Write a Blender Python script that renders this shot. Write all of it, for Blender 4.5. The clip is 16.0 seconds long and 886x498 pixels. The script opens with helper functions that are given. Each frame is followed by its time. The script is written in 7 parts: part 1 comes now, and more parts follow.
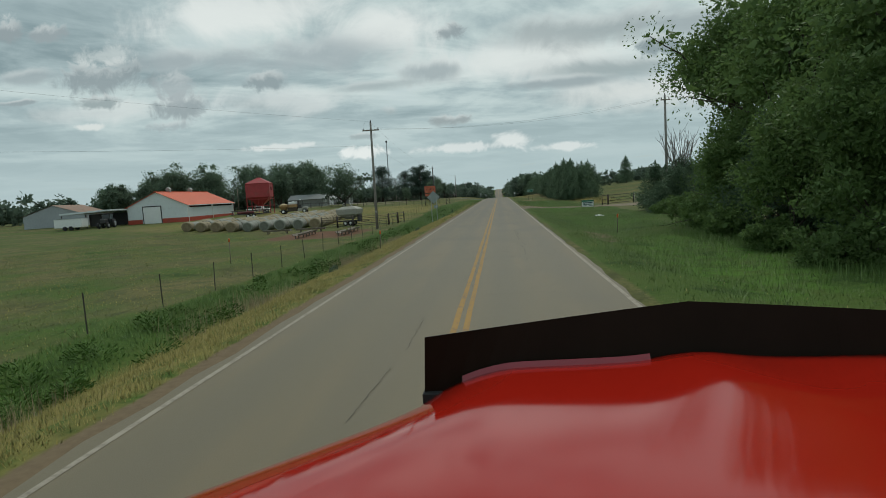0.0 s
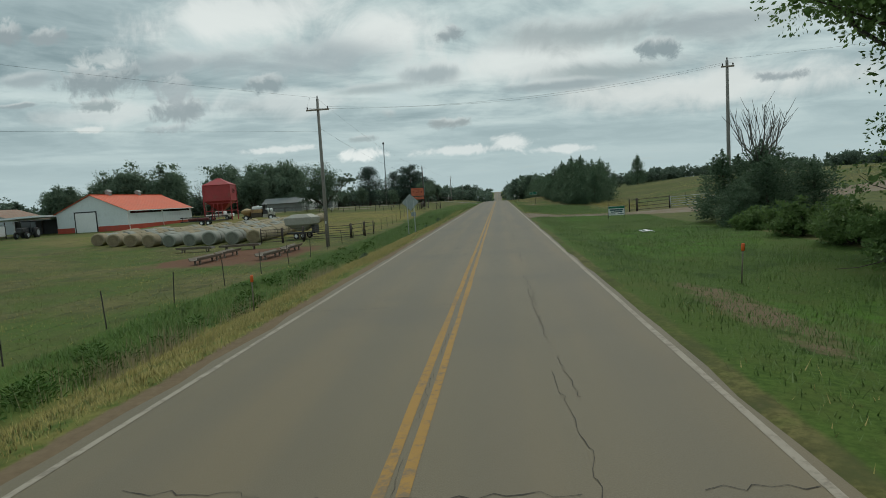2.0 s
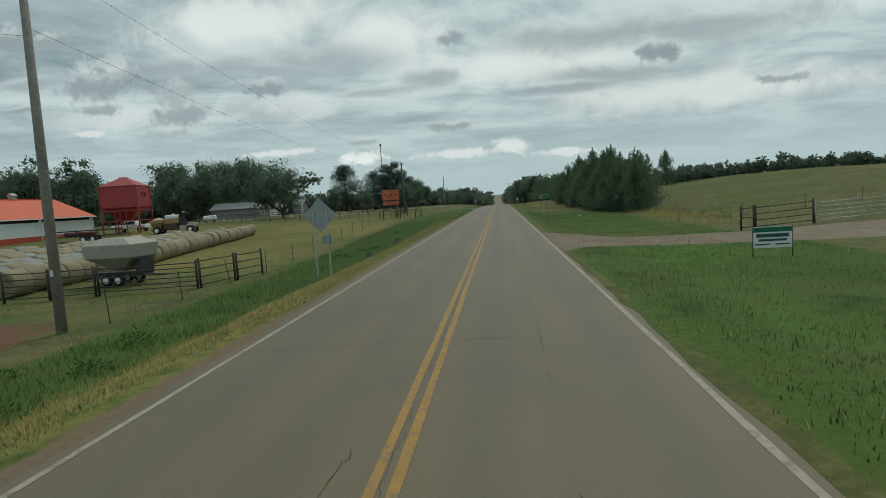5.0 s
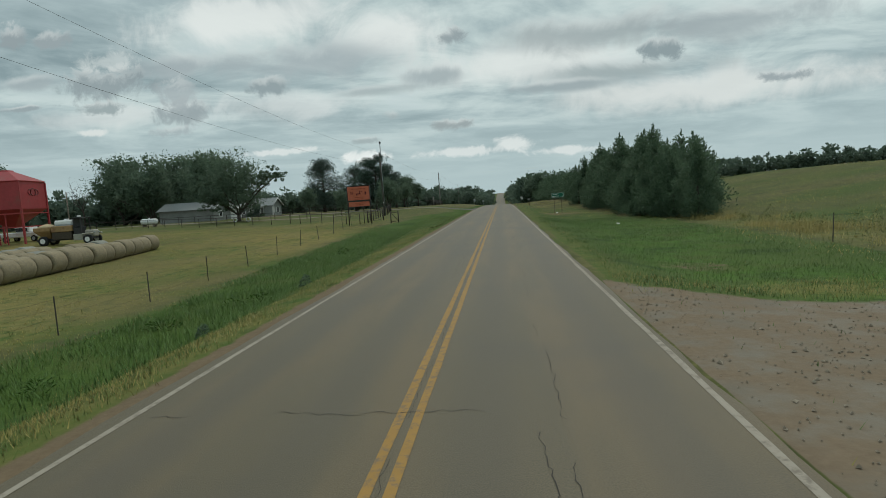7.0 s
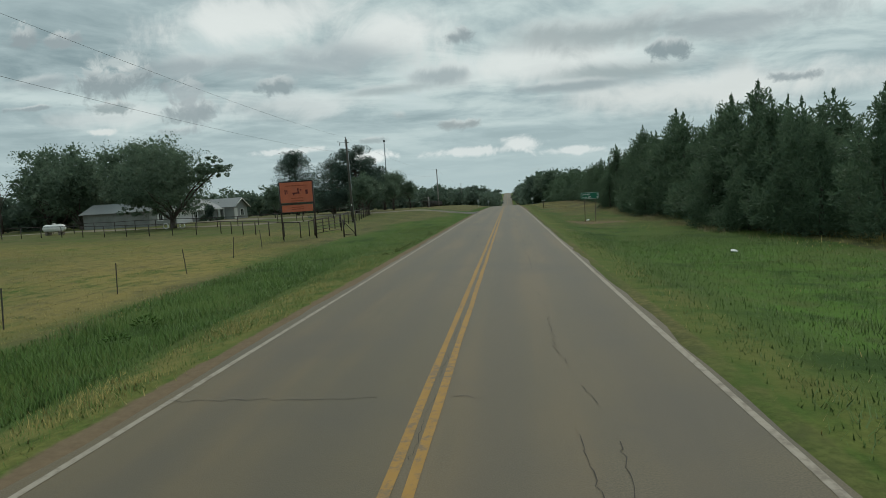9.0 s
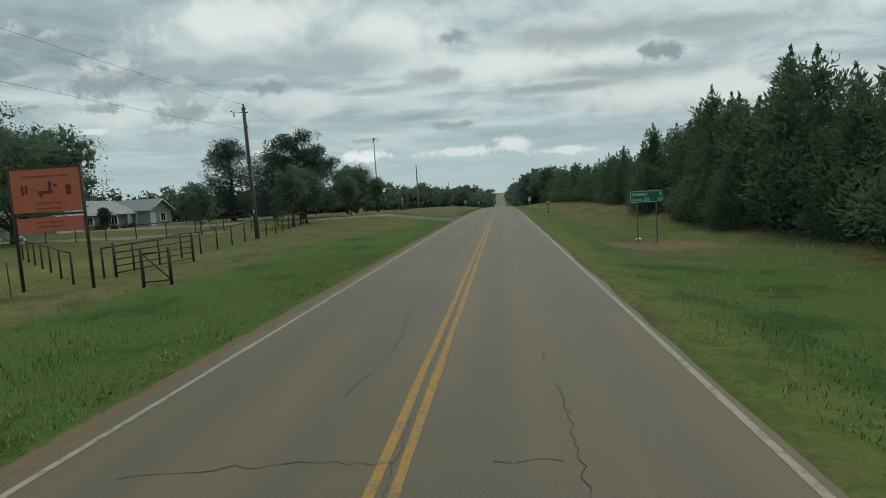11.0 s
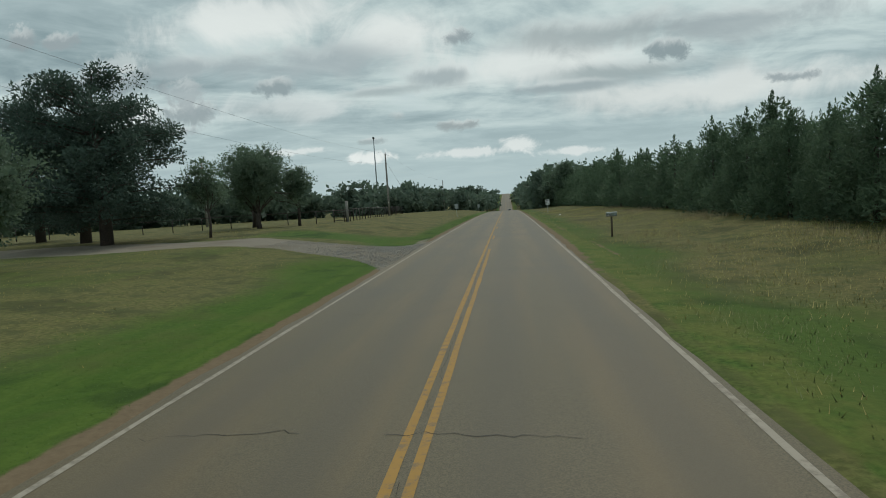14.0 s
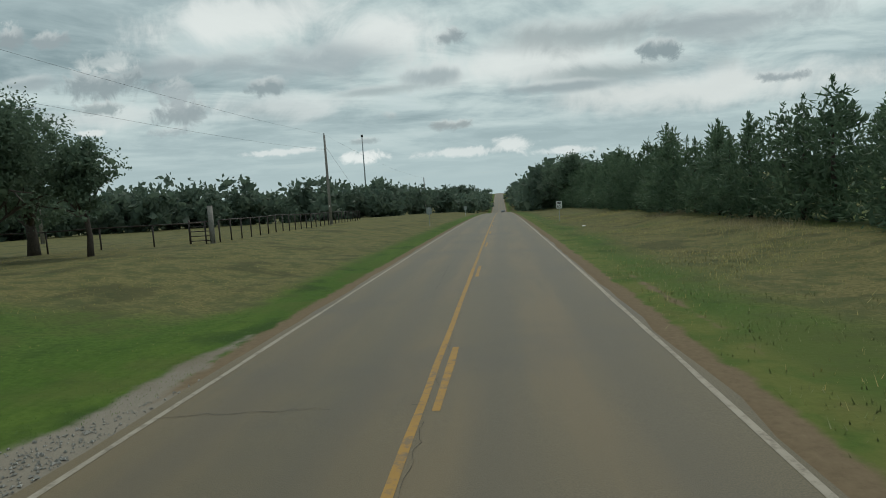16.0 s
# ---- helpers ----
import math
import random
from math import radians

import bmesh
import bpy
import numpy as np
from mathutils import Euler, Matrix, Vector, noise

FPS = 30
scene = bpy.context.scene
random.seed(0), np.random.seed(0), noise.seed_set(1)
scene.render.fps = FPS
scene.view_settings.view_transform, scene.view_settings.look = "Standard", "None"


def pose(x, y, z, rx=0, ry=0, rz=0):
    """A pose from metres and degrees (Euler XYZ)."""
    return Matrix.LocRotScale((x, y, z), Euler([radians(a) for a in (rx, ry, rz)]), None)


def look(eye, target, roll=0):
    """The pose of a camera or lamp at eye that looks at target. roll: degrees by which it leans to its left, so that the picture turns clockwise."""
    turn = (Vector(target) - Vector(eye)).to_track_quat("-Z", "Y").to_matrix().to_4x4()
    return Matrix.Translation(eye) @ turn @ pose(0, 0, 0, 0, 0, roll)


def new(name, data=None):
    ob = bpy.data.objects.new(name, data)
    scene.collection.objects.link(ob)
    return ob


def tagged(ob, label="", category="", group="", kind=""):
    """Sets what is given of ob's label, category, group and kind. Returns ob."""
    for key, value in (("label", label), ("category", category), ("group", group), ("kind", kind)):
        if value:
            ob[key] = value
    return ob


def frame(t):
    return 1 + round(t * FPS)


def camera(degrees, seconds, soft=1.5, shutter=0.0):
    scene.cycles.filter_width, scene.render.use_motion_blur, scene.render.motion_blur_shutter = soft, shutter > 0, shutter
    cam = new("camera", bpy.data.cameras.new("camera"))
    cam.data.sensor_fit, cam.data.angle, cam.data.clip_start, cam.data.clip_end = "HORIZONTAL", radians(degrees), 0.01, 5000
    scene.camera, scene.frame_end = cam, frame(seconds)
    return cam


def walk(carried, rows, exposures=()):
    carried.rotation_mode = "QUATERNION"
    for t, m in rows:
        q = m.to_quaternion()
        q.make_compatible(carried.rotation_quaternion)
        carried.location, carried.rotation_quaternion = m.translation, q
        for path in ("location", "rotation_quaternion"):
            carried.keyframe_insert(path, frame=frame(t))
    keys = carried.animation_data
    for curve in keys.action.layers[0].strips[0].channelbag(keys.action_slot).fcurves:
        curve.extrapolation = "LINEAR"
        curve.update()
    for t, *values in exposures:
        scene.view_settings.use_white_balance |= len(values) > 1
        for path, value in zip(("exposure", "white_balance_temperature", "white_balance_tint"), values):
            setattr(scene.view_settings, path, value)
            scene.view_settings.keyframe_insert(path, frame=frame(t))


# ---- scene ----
# Rural two-lane highway; the camera rides in the right lane along +y, 2.45 m up.
PATH = [
    (0.0, -0.28, 0.00, 2.45, 5.501, -5.423, 3.576),
    (0.5, -0.22, 4.62, 2.45, 5.260, -5.383, 3.535),
    (1.0, -0.18, 9.27, 2.45, 5.145, -5.343, 3.650),
    (1.5, -0.16, 13.94, 2.45, 5.269, -5.199, 3.633),
    (2.0, -0.09, 18.67, 2.45, 5.431, -5.177, 3.605),
    (2.5, -0.05, 23.45, 2.45, 5.532, -5.108, 3.534),
    (3.0, -0.03, 28.30, 2.45, 5.537, -4.991, 3.663),
    (3.5, 0.01, 33.22, 2.45, 5.496, -4.991, 3.735),
    (4.0, 0.01, 38.22, 2.45, 5.399, -4.873, 3.732),
    (4.5, 0.01, 43.30, 2.45, 5.452, -4.876, 3.737),
    (5.0, 0.02, 48.45, 2.45, 5.505, -4.879, 3.742),
    (5.5, 0.03, 53.67, 2.45, 5.558, -4.881, 3.746),
    (6.0, 0.03, 58.95, 2.45, 5.610, -4.884, 3.751),
    (6.5, 0.04, 64.29, 2.45, 5.663, -4.887, 3.755),
    (7.0, 0.06, 69.70, 2.45, 5.714, -5.006, 3.778),
    (7.5, 0.02, 75.20, 2.45, 5.718, -5.121, 3.796),
    (8.0, 0.00, 80.80, 2.45, 6.000, -5.005, 3.730),
    (8.5, -0.04, 86.49, 2.45, 6.309, -4.987, 3.661),
    (9.0, -0.05, 92.29, 2.45, 6.392, -4.979, 3.610),
    (9.5, -0.04, 98.19, 2.45, 6.332, -5.006, 3.561),
    (10.0, -0.02, 104.20, 2.45, 6.173, -5.044, 3.553),
    (10.5, 0.00, 110.30, 2.45, 5.958, -5.065, 3.583),
    (11.0, 0.02, 116.50, 2.45, 5.731, -5.042, 3.671),
    (11.5, 0.03, 122.77, 2.45, 5.523, -4.922, 3.711),
    (12.0, 0.07, 129.12, 2.45, 5.478, -4.894, 3.718),
    (12.5, 0.09, 135.55, 2.45, 5.600, -4.970, 3.708),
    (13.0, 0.07, 142.05, 2.45, 5.633, -4.972, 3.810),
    (13.5, 0.01, 148.64, 2.45, 5.951, -4.858, 3.703),
    (14.0, -0.05, 155.35, 2.45, 6.267, -4.904, 3.733),
    (14.5, -0.06, 162.17, 2.45, 6.213, -4.963, 3.681),
    (15.0, -0.07, 169.10, 2.45, 5.932, -4.954, 3.749),
    (15.5, -0.09, 176.11, 2.45, 5.654, -4.985, 3.776),
    (16.0, -0.10, 183.20, 2.45, 5.592, -4.980, 3.794),
]
cam = camera(74.55, 16.0, soft=0.9, shutter=0.0)
walk(cam, [(t, pose(x, y, z, 90 + pitch, roll, yaw)) for t, x, y, z, yaw, pitch, roll in PATH])
scene.view_settings.exposure = 0.0


# ---------- world, sun ----------
def link(nt, a, b):
    nt.links.new(a, b)


def mathn(nt, op, a, b=None, c=None, clamp=False):
    n = nt.nodes.new("ShaderNodeMath")
    n.operation, n.use_clamp = op, clamp
    for k, v in enumerate((a, b, c)):
        if v is None:
            continue
        if isinstance(v, (int, float)):
            n.inputs[k].default_value = v
        else:
            link(nt, v, n.inputs[k])
    return n.outputs[0]


def mixc(nt, fac, a, b, blend="MIX"):
    n = nt.nodes.new("ShaderNodeMix")
    n.data_type, n.blend_type = "RGBA", blend
    for k, v in ((0, fac), (6, a), (7, b)):
        if isinstance(v, (int, float)):
            n.inputs[k].default_value = v
        elif isinstance(v, (tuple, list)):
            n.inputs[k].default_value = (*v[:3], 1)
        else:
            link(nt, v, n.inputs[k])
    return n.outputs[2]


def noisen(nt, vec, scale, detail=4.0, rough=0.55, dist=0.0):
    n = nt.nodes.new("ShaderNodeTexNoise")
    n.inputs["Scale"].default_value, n.inputs["Detail"].default_value = scale, detail
    n.inputs["Roughness"].default_value, n.inputs["Distortion"].default_value = rough, dist
    if vec is not None:
        link(nt, vec, n.inputs["Vector"])
    return n.outputs["Fac"]


def ramp(nt, fac, stops):
    n = nt.nodes.new("ShaderNodeValToRGB")
    r = n.color_ramp
    while len(r.elements) < len(stops):
        r.elements.new(0.5)
    for e, (p, c) in zip(r.elements, stops):
        e.position, e.color = p, (*c, 1)
    link(nt, fac, n.inputs[0])
    return n.outputs[0]


def smooth(nt, v, lo, hi):
    n = nt.nodes.new("ShaderNodeMapRange")
    n.interpolation_type = "SMOOTHSTEP"
    n.inputs["From Min"].default_value, n.inputs["From Max"].default_value = lo, hi
    link(nt, v, n.inputs["Value"])
    return n.outputs["Result"]


SUN_EL, SUN_AZ = radians(58), radians(20)
world = bpy.data.worlds.new("world")
scene.world = world
world.use_nodes = True
nt = world.node_tree
nt.nodes.clear()
co = nt.nodes.new("ShaderNodeTexCoord").outputs["Generated"]
sep = nt.nodes.new("ShaderNodeSeparateXYZ")
link(nt, co, sep.inputs[0])
dx, dy, dz = sep.outputs
up = mathn(nt, "MAXIMUM", dz, 0.0)
den = mathn(nt, "ADD", up, 0.10)
com = nt.nodes.new("ShaderNodeCombineXYZ")
px_, py_ = mathn(nt, "DIVIDE", dx, den), mathn(nt, "DIVIDE", dy, den)
# cloud streets run slantwise: stretched along one way of the sheet
link(nt, mathn(nt, "MULTIPLY", mathn(nt, "ADD", px_, mathn(nt, "MULTIPLY", py_, 0.45)), 0.8), com.inputs[0])
link(nt, mathn(nt, "SUBTRACT", py_, mathn(nt, "MULTIPLY", px_, 0.45)), com.inputs[1])
plane = com.outputs[0]
big = noisen(nt, plane, 0.62, 7, 0.55, 0.7)
mid = noisen(nt, plane, 1.9, 7, 0.62, 0.5)
dens = mathn(nt, "ADD", mathn(nt, "MULTIPLY", big, 0.62), mathn(nt, "MULTIPLY", mid, 0.38))
sky = nt.nodes.new("ShaderNodeTexSky")
sky.sky_type, sky.sun_disc = "NISHITA", False
sky.sun_elevation, sky.sun_rotation = SUN_EL, SUN_AZ
blue = nt.nodes.new("ShaderNodeVectorMath")
blue.operation = "SCALE"
link(nt, sky.outputs[0], blue.inputs[0])
blue.inputs["Scale"].default_value = 0.06
cloud = ramp(nt, dens, [(0.36, (0.70, 0.775, 0.765)), (0.45, (0.545, 0.635, 0.635)), (0.515, (0.385, 0.475, 0.495)), (0.60, (0.25, 0.33, 0.355))])
low = smooth(nt, up, 0.0, 0.22)
haze = mixc(nt, low, (0.445, 0.545, 0.56), cloud)
cover = mathn(nt, "MULTIPLY", smooth(nt, mid, 0.30, 0.42), 1.0)
skycol = mixc(nt, mathn(nt, "MULTIPLY_ADD", cover, 0.12, 0.88), blue.outputs[0], haze)
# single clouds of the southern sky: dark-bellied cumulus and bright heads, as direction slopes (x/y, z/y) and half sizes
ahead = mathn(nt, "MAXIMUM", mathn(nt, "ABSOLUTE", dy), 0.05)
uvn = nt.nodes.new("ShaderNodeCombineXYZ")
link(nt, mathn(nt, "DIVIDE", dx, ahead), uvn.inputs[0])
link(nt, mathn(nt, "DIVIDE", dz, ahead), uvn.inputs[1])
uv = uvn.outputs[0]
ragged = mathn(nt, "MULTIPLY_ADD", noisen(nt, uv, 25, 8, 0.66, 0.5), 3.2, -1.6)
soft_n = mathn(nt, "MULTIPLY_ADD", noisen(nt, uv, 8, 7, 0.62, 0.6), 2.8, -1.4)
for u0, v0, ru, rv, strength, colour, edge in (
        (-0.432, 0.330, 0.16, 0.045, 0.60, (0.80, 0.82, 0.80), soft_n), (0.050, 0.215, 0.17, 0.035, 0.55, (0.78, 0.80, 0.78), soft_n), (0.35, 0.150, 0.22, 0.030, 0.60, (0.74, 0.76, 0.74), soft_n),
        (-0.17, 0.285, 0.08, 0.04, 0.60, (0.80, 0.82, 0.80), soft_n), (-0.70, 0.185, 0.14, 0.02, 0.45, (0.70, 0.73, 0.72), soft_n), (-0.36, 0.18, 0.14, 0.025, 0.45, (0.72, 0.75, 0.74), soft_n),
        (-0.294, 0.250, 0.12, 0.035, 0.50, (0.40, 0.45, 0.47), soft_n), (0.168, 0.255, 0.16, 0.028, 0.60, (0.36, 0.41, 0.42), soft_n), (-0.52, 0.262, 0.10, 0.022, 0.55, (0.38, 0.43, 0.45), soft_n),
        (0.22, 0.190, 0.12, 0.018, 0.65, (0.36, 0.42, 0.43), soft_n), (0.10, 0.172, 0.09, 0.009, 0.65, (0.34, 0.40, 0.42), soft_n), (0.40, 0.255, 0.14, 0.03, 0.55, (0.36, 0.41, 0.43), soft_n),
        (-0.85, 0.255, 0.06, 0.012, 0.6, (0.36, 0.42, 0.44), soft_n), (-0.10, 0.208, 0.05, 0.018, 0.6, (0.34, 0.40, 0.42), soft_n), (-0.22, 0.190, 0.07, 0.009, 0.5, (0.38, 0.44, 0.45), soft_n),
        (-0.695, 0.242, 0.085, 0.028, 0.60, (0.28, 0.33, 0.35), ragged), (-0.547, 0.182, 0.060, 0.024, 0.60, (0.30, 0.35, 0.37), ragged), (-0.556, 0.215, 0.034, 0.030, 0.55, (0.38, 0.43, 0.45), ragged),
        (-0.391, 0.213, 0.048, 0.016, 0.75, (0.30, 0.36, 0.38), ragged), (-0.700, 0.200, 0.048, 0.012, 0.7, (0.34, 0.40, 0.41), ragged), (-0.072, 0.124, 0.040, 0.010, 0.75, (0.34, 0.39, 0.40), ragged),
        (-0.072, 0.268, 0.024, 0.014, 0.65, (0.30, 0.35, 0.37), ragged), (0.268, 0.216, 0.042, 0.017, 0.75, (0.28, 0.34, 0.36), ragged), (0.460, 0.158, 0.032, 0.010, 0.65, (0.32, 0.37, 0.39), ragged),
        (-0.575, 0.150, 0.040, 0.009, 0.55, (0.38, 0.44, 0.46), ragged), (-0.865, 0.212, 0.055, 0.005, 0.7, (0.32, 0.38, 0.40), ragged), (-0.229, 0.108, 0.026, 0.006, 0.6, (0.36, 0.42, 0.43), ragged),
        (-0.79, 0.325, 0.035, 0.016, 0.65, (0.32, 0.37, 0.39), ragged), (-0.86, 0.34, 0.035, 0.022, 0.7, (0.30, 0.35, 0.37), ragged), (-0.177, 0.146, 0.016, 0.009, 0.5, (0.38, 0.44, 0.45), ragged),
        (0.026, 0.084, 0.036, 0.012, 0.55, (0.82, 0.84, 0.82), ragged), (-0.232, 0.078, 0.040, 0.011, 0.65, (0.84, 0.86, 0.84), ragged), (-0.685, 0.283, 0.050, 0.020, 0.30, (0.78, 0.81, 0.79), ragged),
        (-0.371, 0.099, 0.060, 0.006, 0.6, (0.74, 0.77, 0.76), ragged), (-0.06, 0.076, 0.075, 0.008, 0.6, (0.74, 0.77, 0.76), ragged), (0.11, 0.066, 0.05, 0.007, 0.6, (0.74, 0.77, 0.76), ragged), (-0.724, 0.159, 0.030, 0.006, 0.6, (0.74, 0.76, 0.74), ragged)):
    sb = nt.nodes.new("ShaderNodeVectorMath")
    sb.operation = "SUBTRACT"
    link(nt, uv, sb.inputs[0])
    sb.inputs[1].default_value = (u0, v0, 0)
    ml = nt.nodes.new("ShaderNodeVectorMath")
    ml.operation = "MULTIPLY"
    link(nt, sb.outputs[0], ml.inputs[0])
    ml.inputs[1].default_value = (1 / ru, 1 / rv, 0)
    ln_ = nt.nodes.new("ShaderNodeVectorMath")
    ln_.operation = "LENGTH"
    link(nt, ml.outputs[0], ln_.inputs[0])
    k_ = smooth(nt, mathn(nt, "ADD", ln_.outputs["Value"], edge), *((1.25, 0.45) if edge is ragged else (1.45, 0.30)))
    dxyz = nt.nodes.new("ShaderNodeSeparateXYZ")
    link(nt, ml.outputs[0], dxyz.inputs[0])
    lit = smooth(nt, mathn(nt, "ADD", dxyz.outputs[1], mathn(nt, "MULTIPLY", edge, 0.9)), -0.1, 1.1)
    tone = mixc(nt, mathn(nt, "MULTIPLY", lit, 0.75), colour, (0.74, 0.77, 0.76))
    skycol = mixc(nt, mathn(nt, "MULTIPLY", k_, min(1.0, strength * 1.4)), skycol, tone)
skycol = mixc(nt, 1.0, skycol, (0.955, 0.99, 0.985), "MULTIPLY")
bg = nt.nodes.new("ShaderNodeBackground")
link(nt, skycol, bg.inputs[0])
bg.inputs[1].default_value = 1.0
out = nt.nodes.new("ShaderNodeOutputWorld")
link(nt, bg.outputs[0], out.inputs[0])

sun = new("sun", bpy.data.lights.new("sun", "SUN"))
sun.data.energy, sun.data.angle, sun.data.color = 1.1, radians(16), (1.0, 0.945, 0.86)
sd = Vector((math.sin(SUN_AZ) * math.cos(SUN_EL), math.cos(SUN_AZ) * math.cos(SUN_EL), math.sin(SUN_EL)))
sun.matrix_world = look(sd * 100, (0, 0, 0))


# ---------- materials ----------
MATS = {}


def mat(name, col, rough=0.7, metal=0.0, var=0.18, scale=6.0, bump=0.15, bscale=None, stain=None, per=0.0, spec=0.5, coat=0.0):
    """Painted or raw surface with variation at two scales, optional stains, and relief."""
    if name in MATS:
        return MATS[name]
    m = bpy.data.materials.new(name)
    m.use_nodes = True
    t = m.node_tree
    b = t.nodes["Principled BSDF"]
    geo = t.nodes.new("ShaderNodeTexCoord").outputs["Object"]
    n1, n2 = noisen(t, geo, scale, 5, 0.6), noisen(t, geo, scale * 0.13, 3, 0.5)
    k = mathn(t, "ADD", mathn(t, "MULTIPLY", n1, 0.6), mathn(t, "MULTIPLY", n2, 0.4))
    dark, light = tuple(c * (1 - 1.6 * var) for c in col), tuple(min(1, c * (1 + 1.6 * var)) for c in col)
    c = ramp(t, k, [(0.3, dark), (0.7, light)])
    if stain:
        c = mixc(t, smooth(t, noisen(t, geo, scale * 0.3, 6, 0.65), 0.52, 0.72), c, stain)
    if per:
        r = t.nodes.new("ShaderNodeObjectInfo").outputs["Random"]
        c = mixc(t, mathn(t, "MULTIPLY", r, per), c, (0.0, 0.0, 0.0) if per < 0 else tuple(x * 0.45 for x in col))
    link(t, c, b.inputs["Base Color"])
    b.inputs["Roughness"].default_value, b.inputs["Metallic"].default_value = rough, metal
    b.inputs["Specular IOR Level"].default_value = spec
    b.inputs["Coat Weight"].default_value = coat
    if bump:
        bn = t.nodes.new("ShaderNodeBump")
        bn.inputs["Strength"].default_value, bn.inputs["Distance"].default_value = bump, 0.02
        link(t, noisen(t, geo, bscale or scale * 4, 4, 0.6), bn.inputs["Height"])
        link(t, bn.outputs[0], b.inputs["Normal"])
    MATS[name] = m
    return m


def leafmat(name, dark, light, trans=0.25, rough=0.6, spread=0.6):
    """Leaves and blades: colour by island, with light passing through."""
    m = bpy.data.materials.new(name)
    m.use_nodes = True
    t = m.node_tree
    b = t.nodes["Principled BSDF"]
    g = t.nodes.new("ShaderNodeNewGeometry")
    ob = t.nodes.new("ShaderNodeObjectInfo").outputs["Random"]
    pos = noisen(t, g.outputs["Position"], 0.5, 3, 0.6)
    f = mathn(t, "ADD", mathn(t, "MULTIPLY", g.outputs["Random Per Island"], spread), mathn(t, "MULTIPLY", pos, 1.0 - spread))
    c = mixc(t, f, dark, light)
    c = mixc(t, mathn(t, "MULTIPLY", ob, 0.35), c, tuple((a * 0.7 + b2 * 0.3) * 0.75 for a, b2 in zip(dark, light)))
    link(t, c, b.inputs["Base Color"])
    b.inputs["Roughness"].default_value = rough
    b.inputs["Specular IOR Level"].default_value = 0.25
    tr = t.nodes.new("ShaderNodeBsdfTranslucent")
    link(t, c, tr.inputs[0])
    mx = t.nodes.new("ShaderNodeMixShader")
    mx.inputs[0].default_value = trans
    link(t, b.outputs[0], mx.inputs[1])
    link(t, tr.outputs[0], mx.inputs[2])
    link(t, mx.outputs[0], t.nodes["Material Output"].inputs[0])
    return m


WOOD_POLE = mat("weathered_pole_wood", (0.24, 0.225, 0.205), 0.85, var=0.25, scale=9, bump=0.4)
WOOD_OLD = mat("old_timber", (0.23, 0.19, 0.15), 0.85, var=0.25, scale=8, bump=0.4)
STEEL_DARK = mat("dark_rusty_pipe", (0.045, 0.035, 0.032), 0.6, 0.2, stain=(0.10, 0.05, 0.03), scale=14)
GALV = mat("galvanised_steel", (0.42, 0.44, 0.45), 0.45, 0.6, var=0.1, scale=12)
WHITE_METAL = mat("white_sheet_metal", (0.64, 0.69, 0.70), 0.5, var=0.04, scale=3, stain=(0.56, 0.60, 0.60))
ORANGE_METAL = mat("orange_sheet_metal", (0.62, 0.10, 0.03), 0.5, var=0.10, scale=2.5, stain=(0.50, 0.10, 0.04))
RED_TANK = mat("faded_red_paint", (0.34, 0.035, 0.04), 0.5, var=0.12, scale=3, stain=(0.26, 0.06, 0.05))
BLACK = mat("black_rubber", (0.015, 0.015, 0.016), 0.8, var=0.1)
DARK = mat("dark_shadowed_metal", (0.03, 0.03, 0.032), 0.6, var=0.15)
GLASS = mat("dark_window_glass", (0.02, 0.025, 0.03), 0.08, var=0.05, bump=0.0, spec=0.8)
GREY_METAL = mat("grey_sheet_metal", (0.33, 0.36, 0.38), 0.5, 0.2, var=0.08, scale=3)
WHITE = mat("white_paint", (0.75, 0.76, 0.75), 0.45, var=0.04, scale=5, bump=0.05)
SIDING = mat("grey_siding", (0.33, 0.35, 0.34), 0.7, var=0.06, scale=3)
STONE = mat("grey_brick_wall", (0.24, 0.25, 0.24), 0.85, var=0.2, scale=7, bump=0.4)
HAY = mat("weathered_hay", (0.30, 0.25, 0.16), 0.95, var=0.22, scale=12, bump=0.8, stain=(0.20, 0.18, 0.14), per=0.35)
HAY_END = mat("hay_bale_end", (0.21, 0.165, 0.10), 0.95, var=0.3, scale=16, bump=0.8)
CONC = mat("old_concrete", (0.20, 0.17, 0.135), 0.9, var=0.12, scale=6, bump=0.3, stain=(0.22, 0.20, 0.18))
BARK = mat("bark", (0.075, 0.06, 0.05), 0.95, var=0.3, scale=10, bump=0.8)
DEADWOOD = mat("dead_grey_branches", (0.15, 0.135, 0.12), 0.9, var=0.2, scale=12, bump=0.4)
SIGN_BACK = mat("bare_aluminium_sign_back", (0.30, 0.34, 0.34), 0.42, 0.5, var=0.1, scale=4)
SIGN_GREEN = mat("green_sign_sheeting", (0.005, 0.15, 0.085), 0.45, var=0.05, scale=3, bump=0)
SIGN_ORANGE = mat("orange_sign_panel", (0.50, 0.125, 0.062), 0.6, var=0.10, scale=3, stain=(0.42, 0.13, 0.08))
ORANGE_POST = mat("orange_marker_plastic", (0.75, 0.13, 0.02), 0.5, var=0.1)
RED_DECK = mat("dark_red_paint", (0.12, 0.02, 0.02), 0.6, var=0.2)
GREEN_POST = mat("steel_t_post", (0.085, 0.075, 0.062), 0.7, 0.2, var=0.2)
MAIL = mat("weathered_grey_green_mailbox", (0.20, 0.23, 0.21), 0.5, 0.3, var=0.12, scale=8, stain=(0.14, 0.15, 0.13))
LEAF = leafmat("broad_leaves", (0.078, 0.138, 0.046), (0.200, 0.300, 0.096), 0.40)
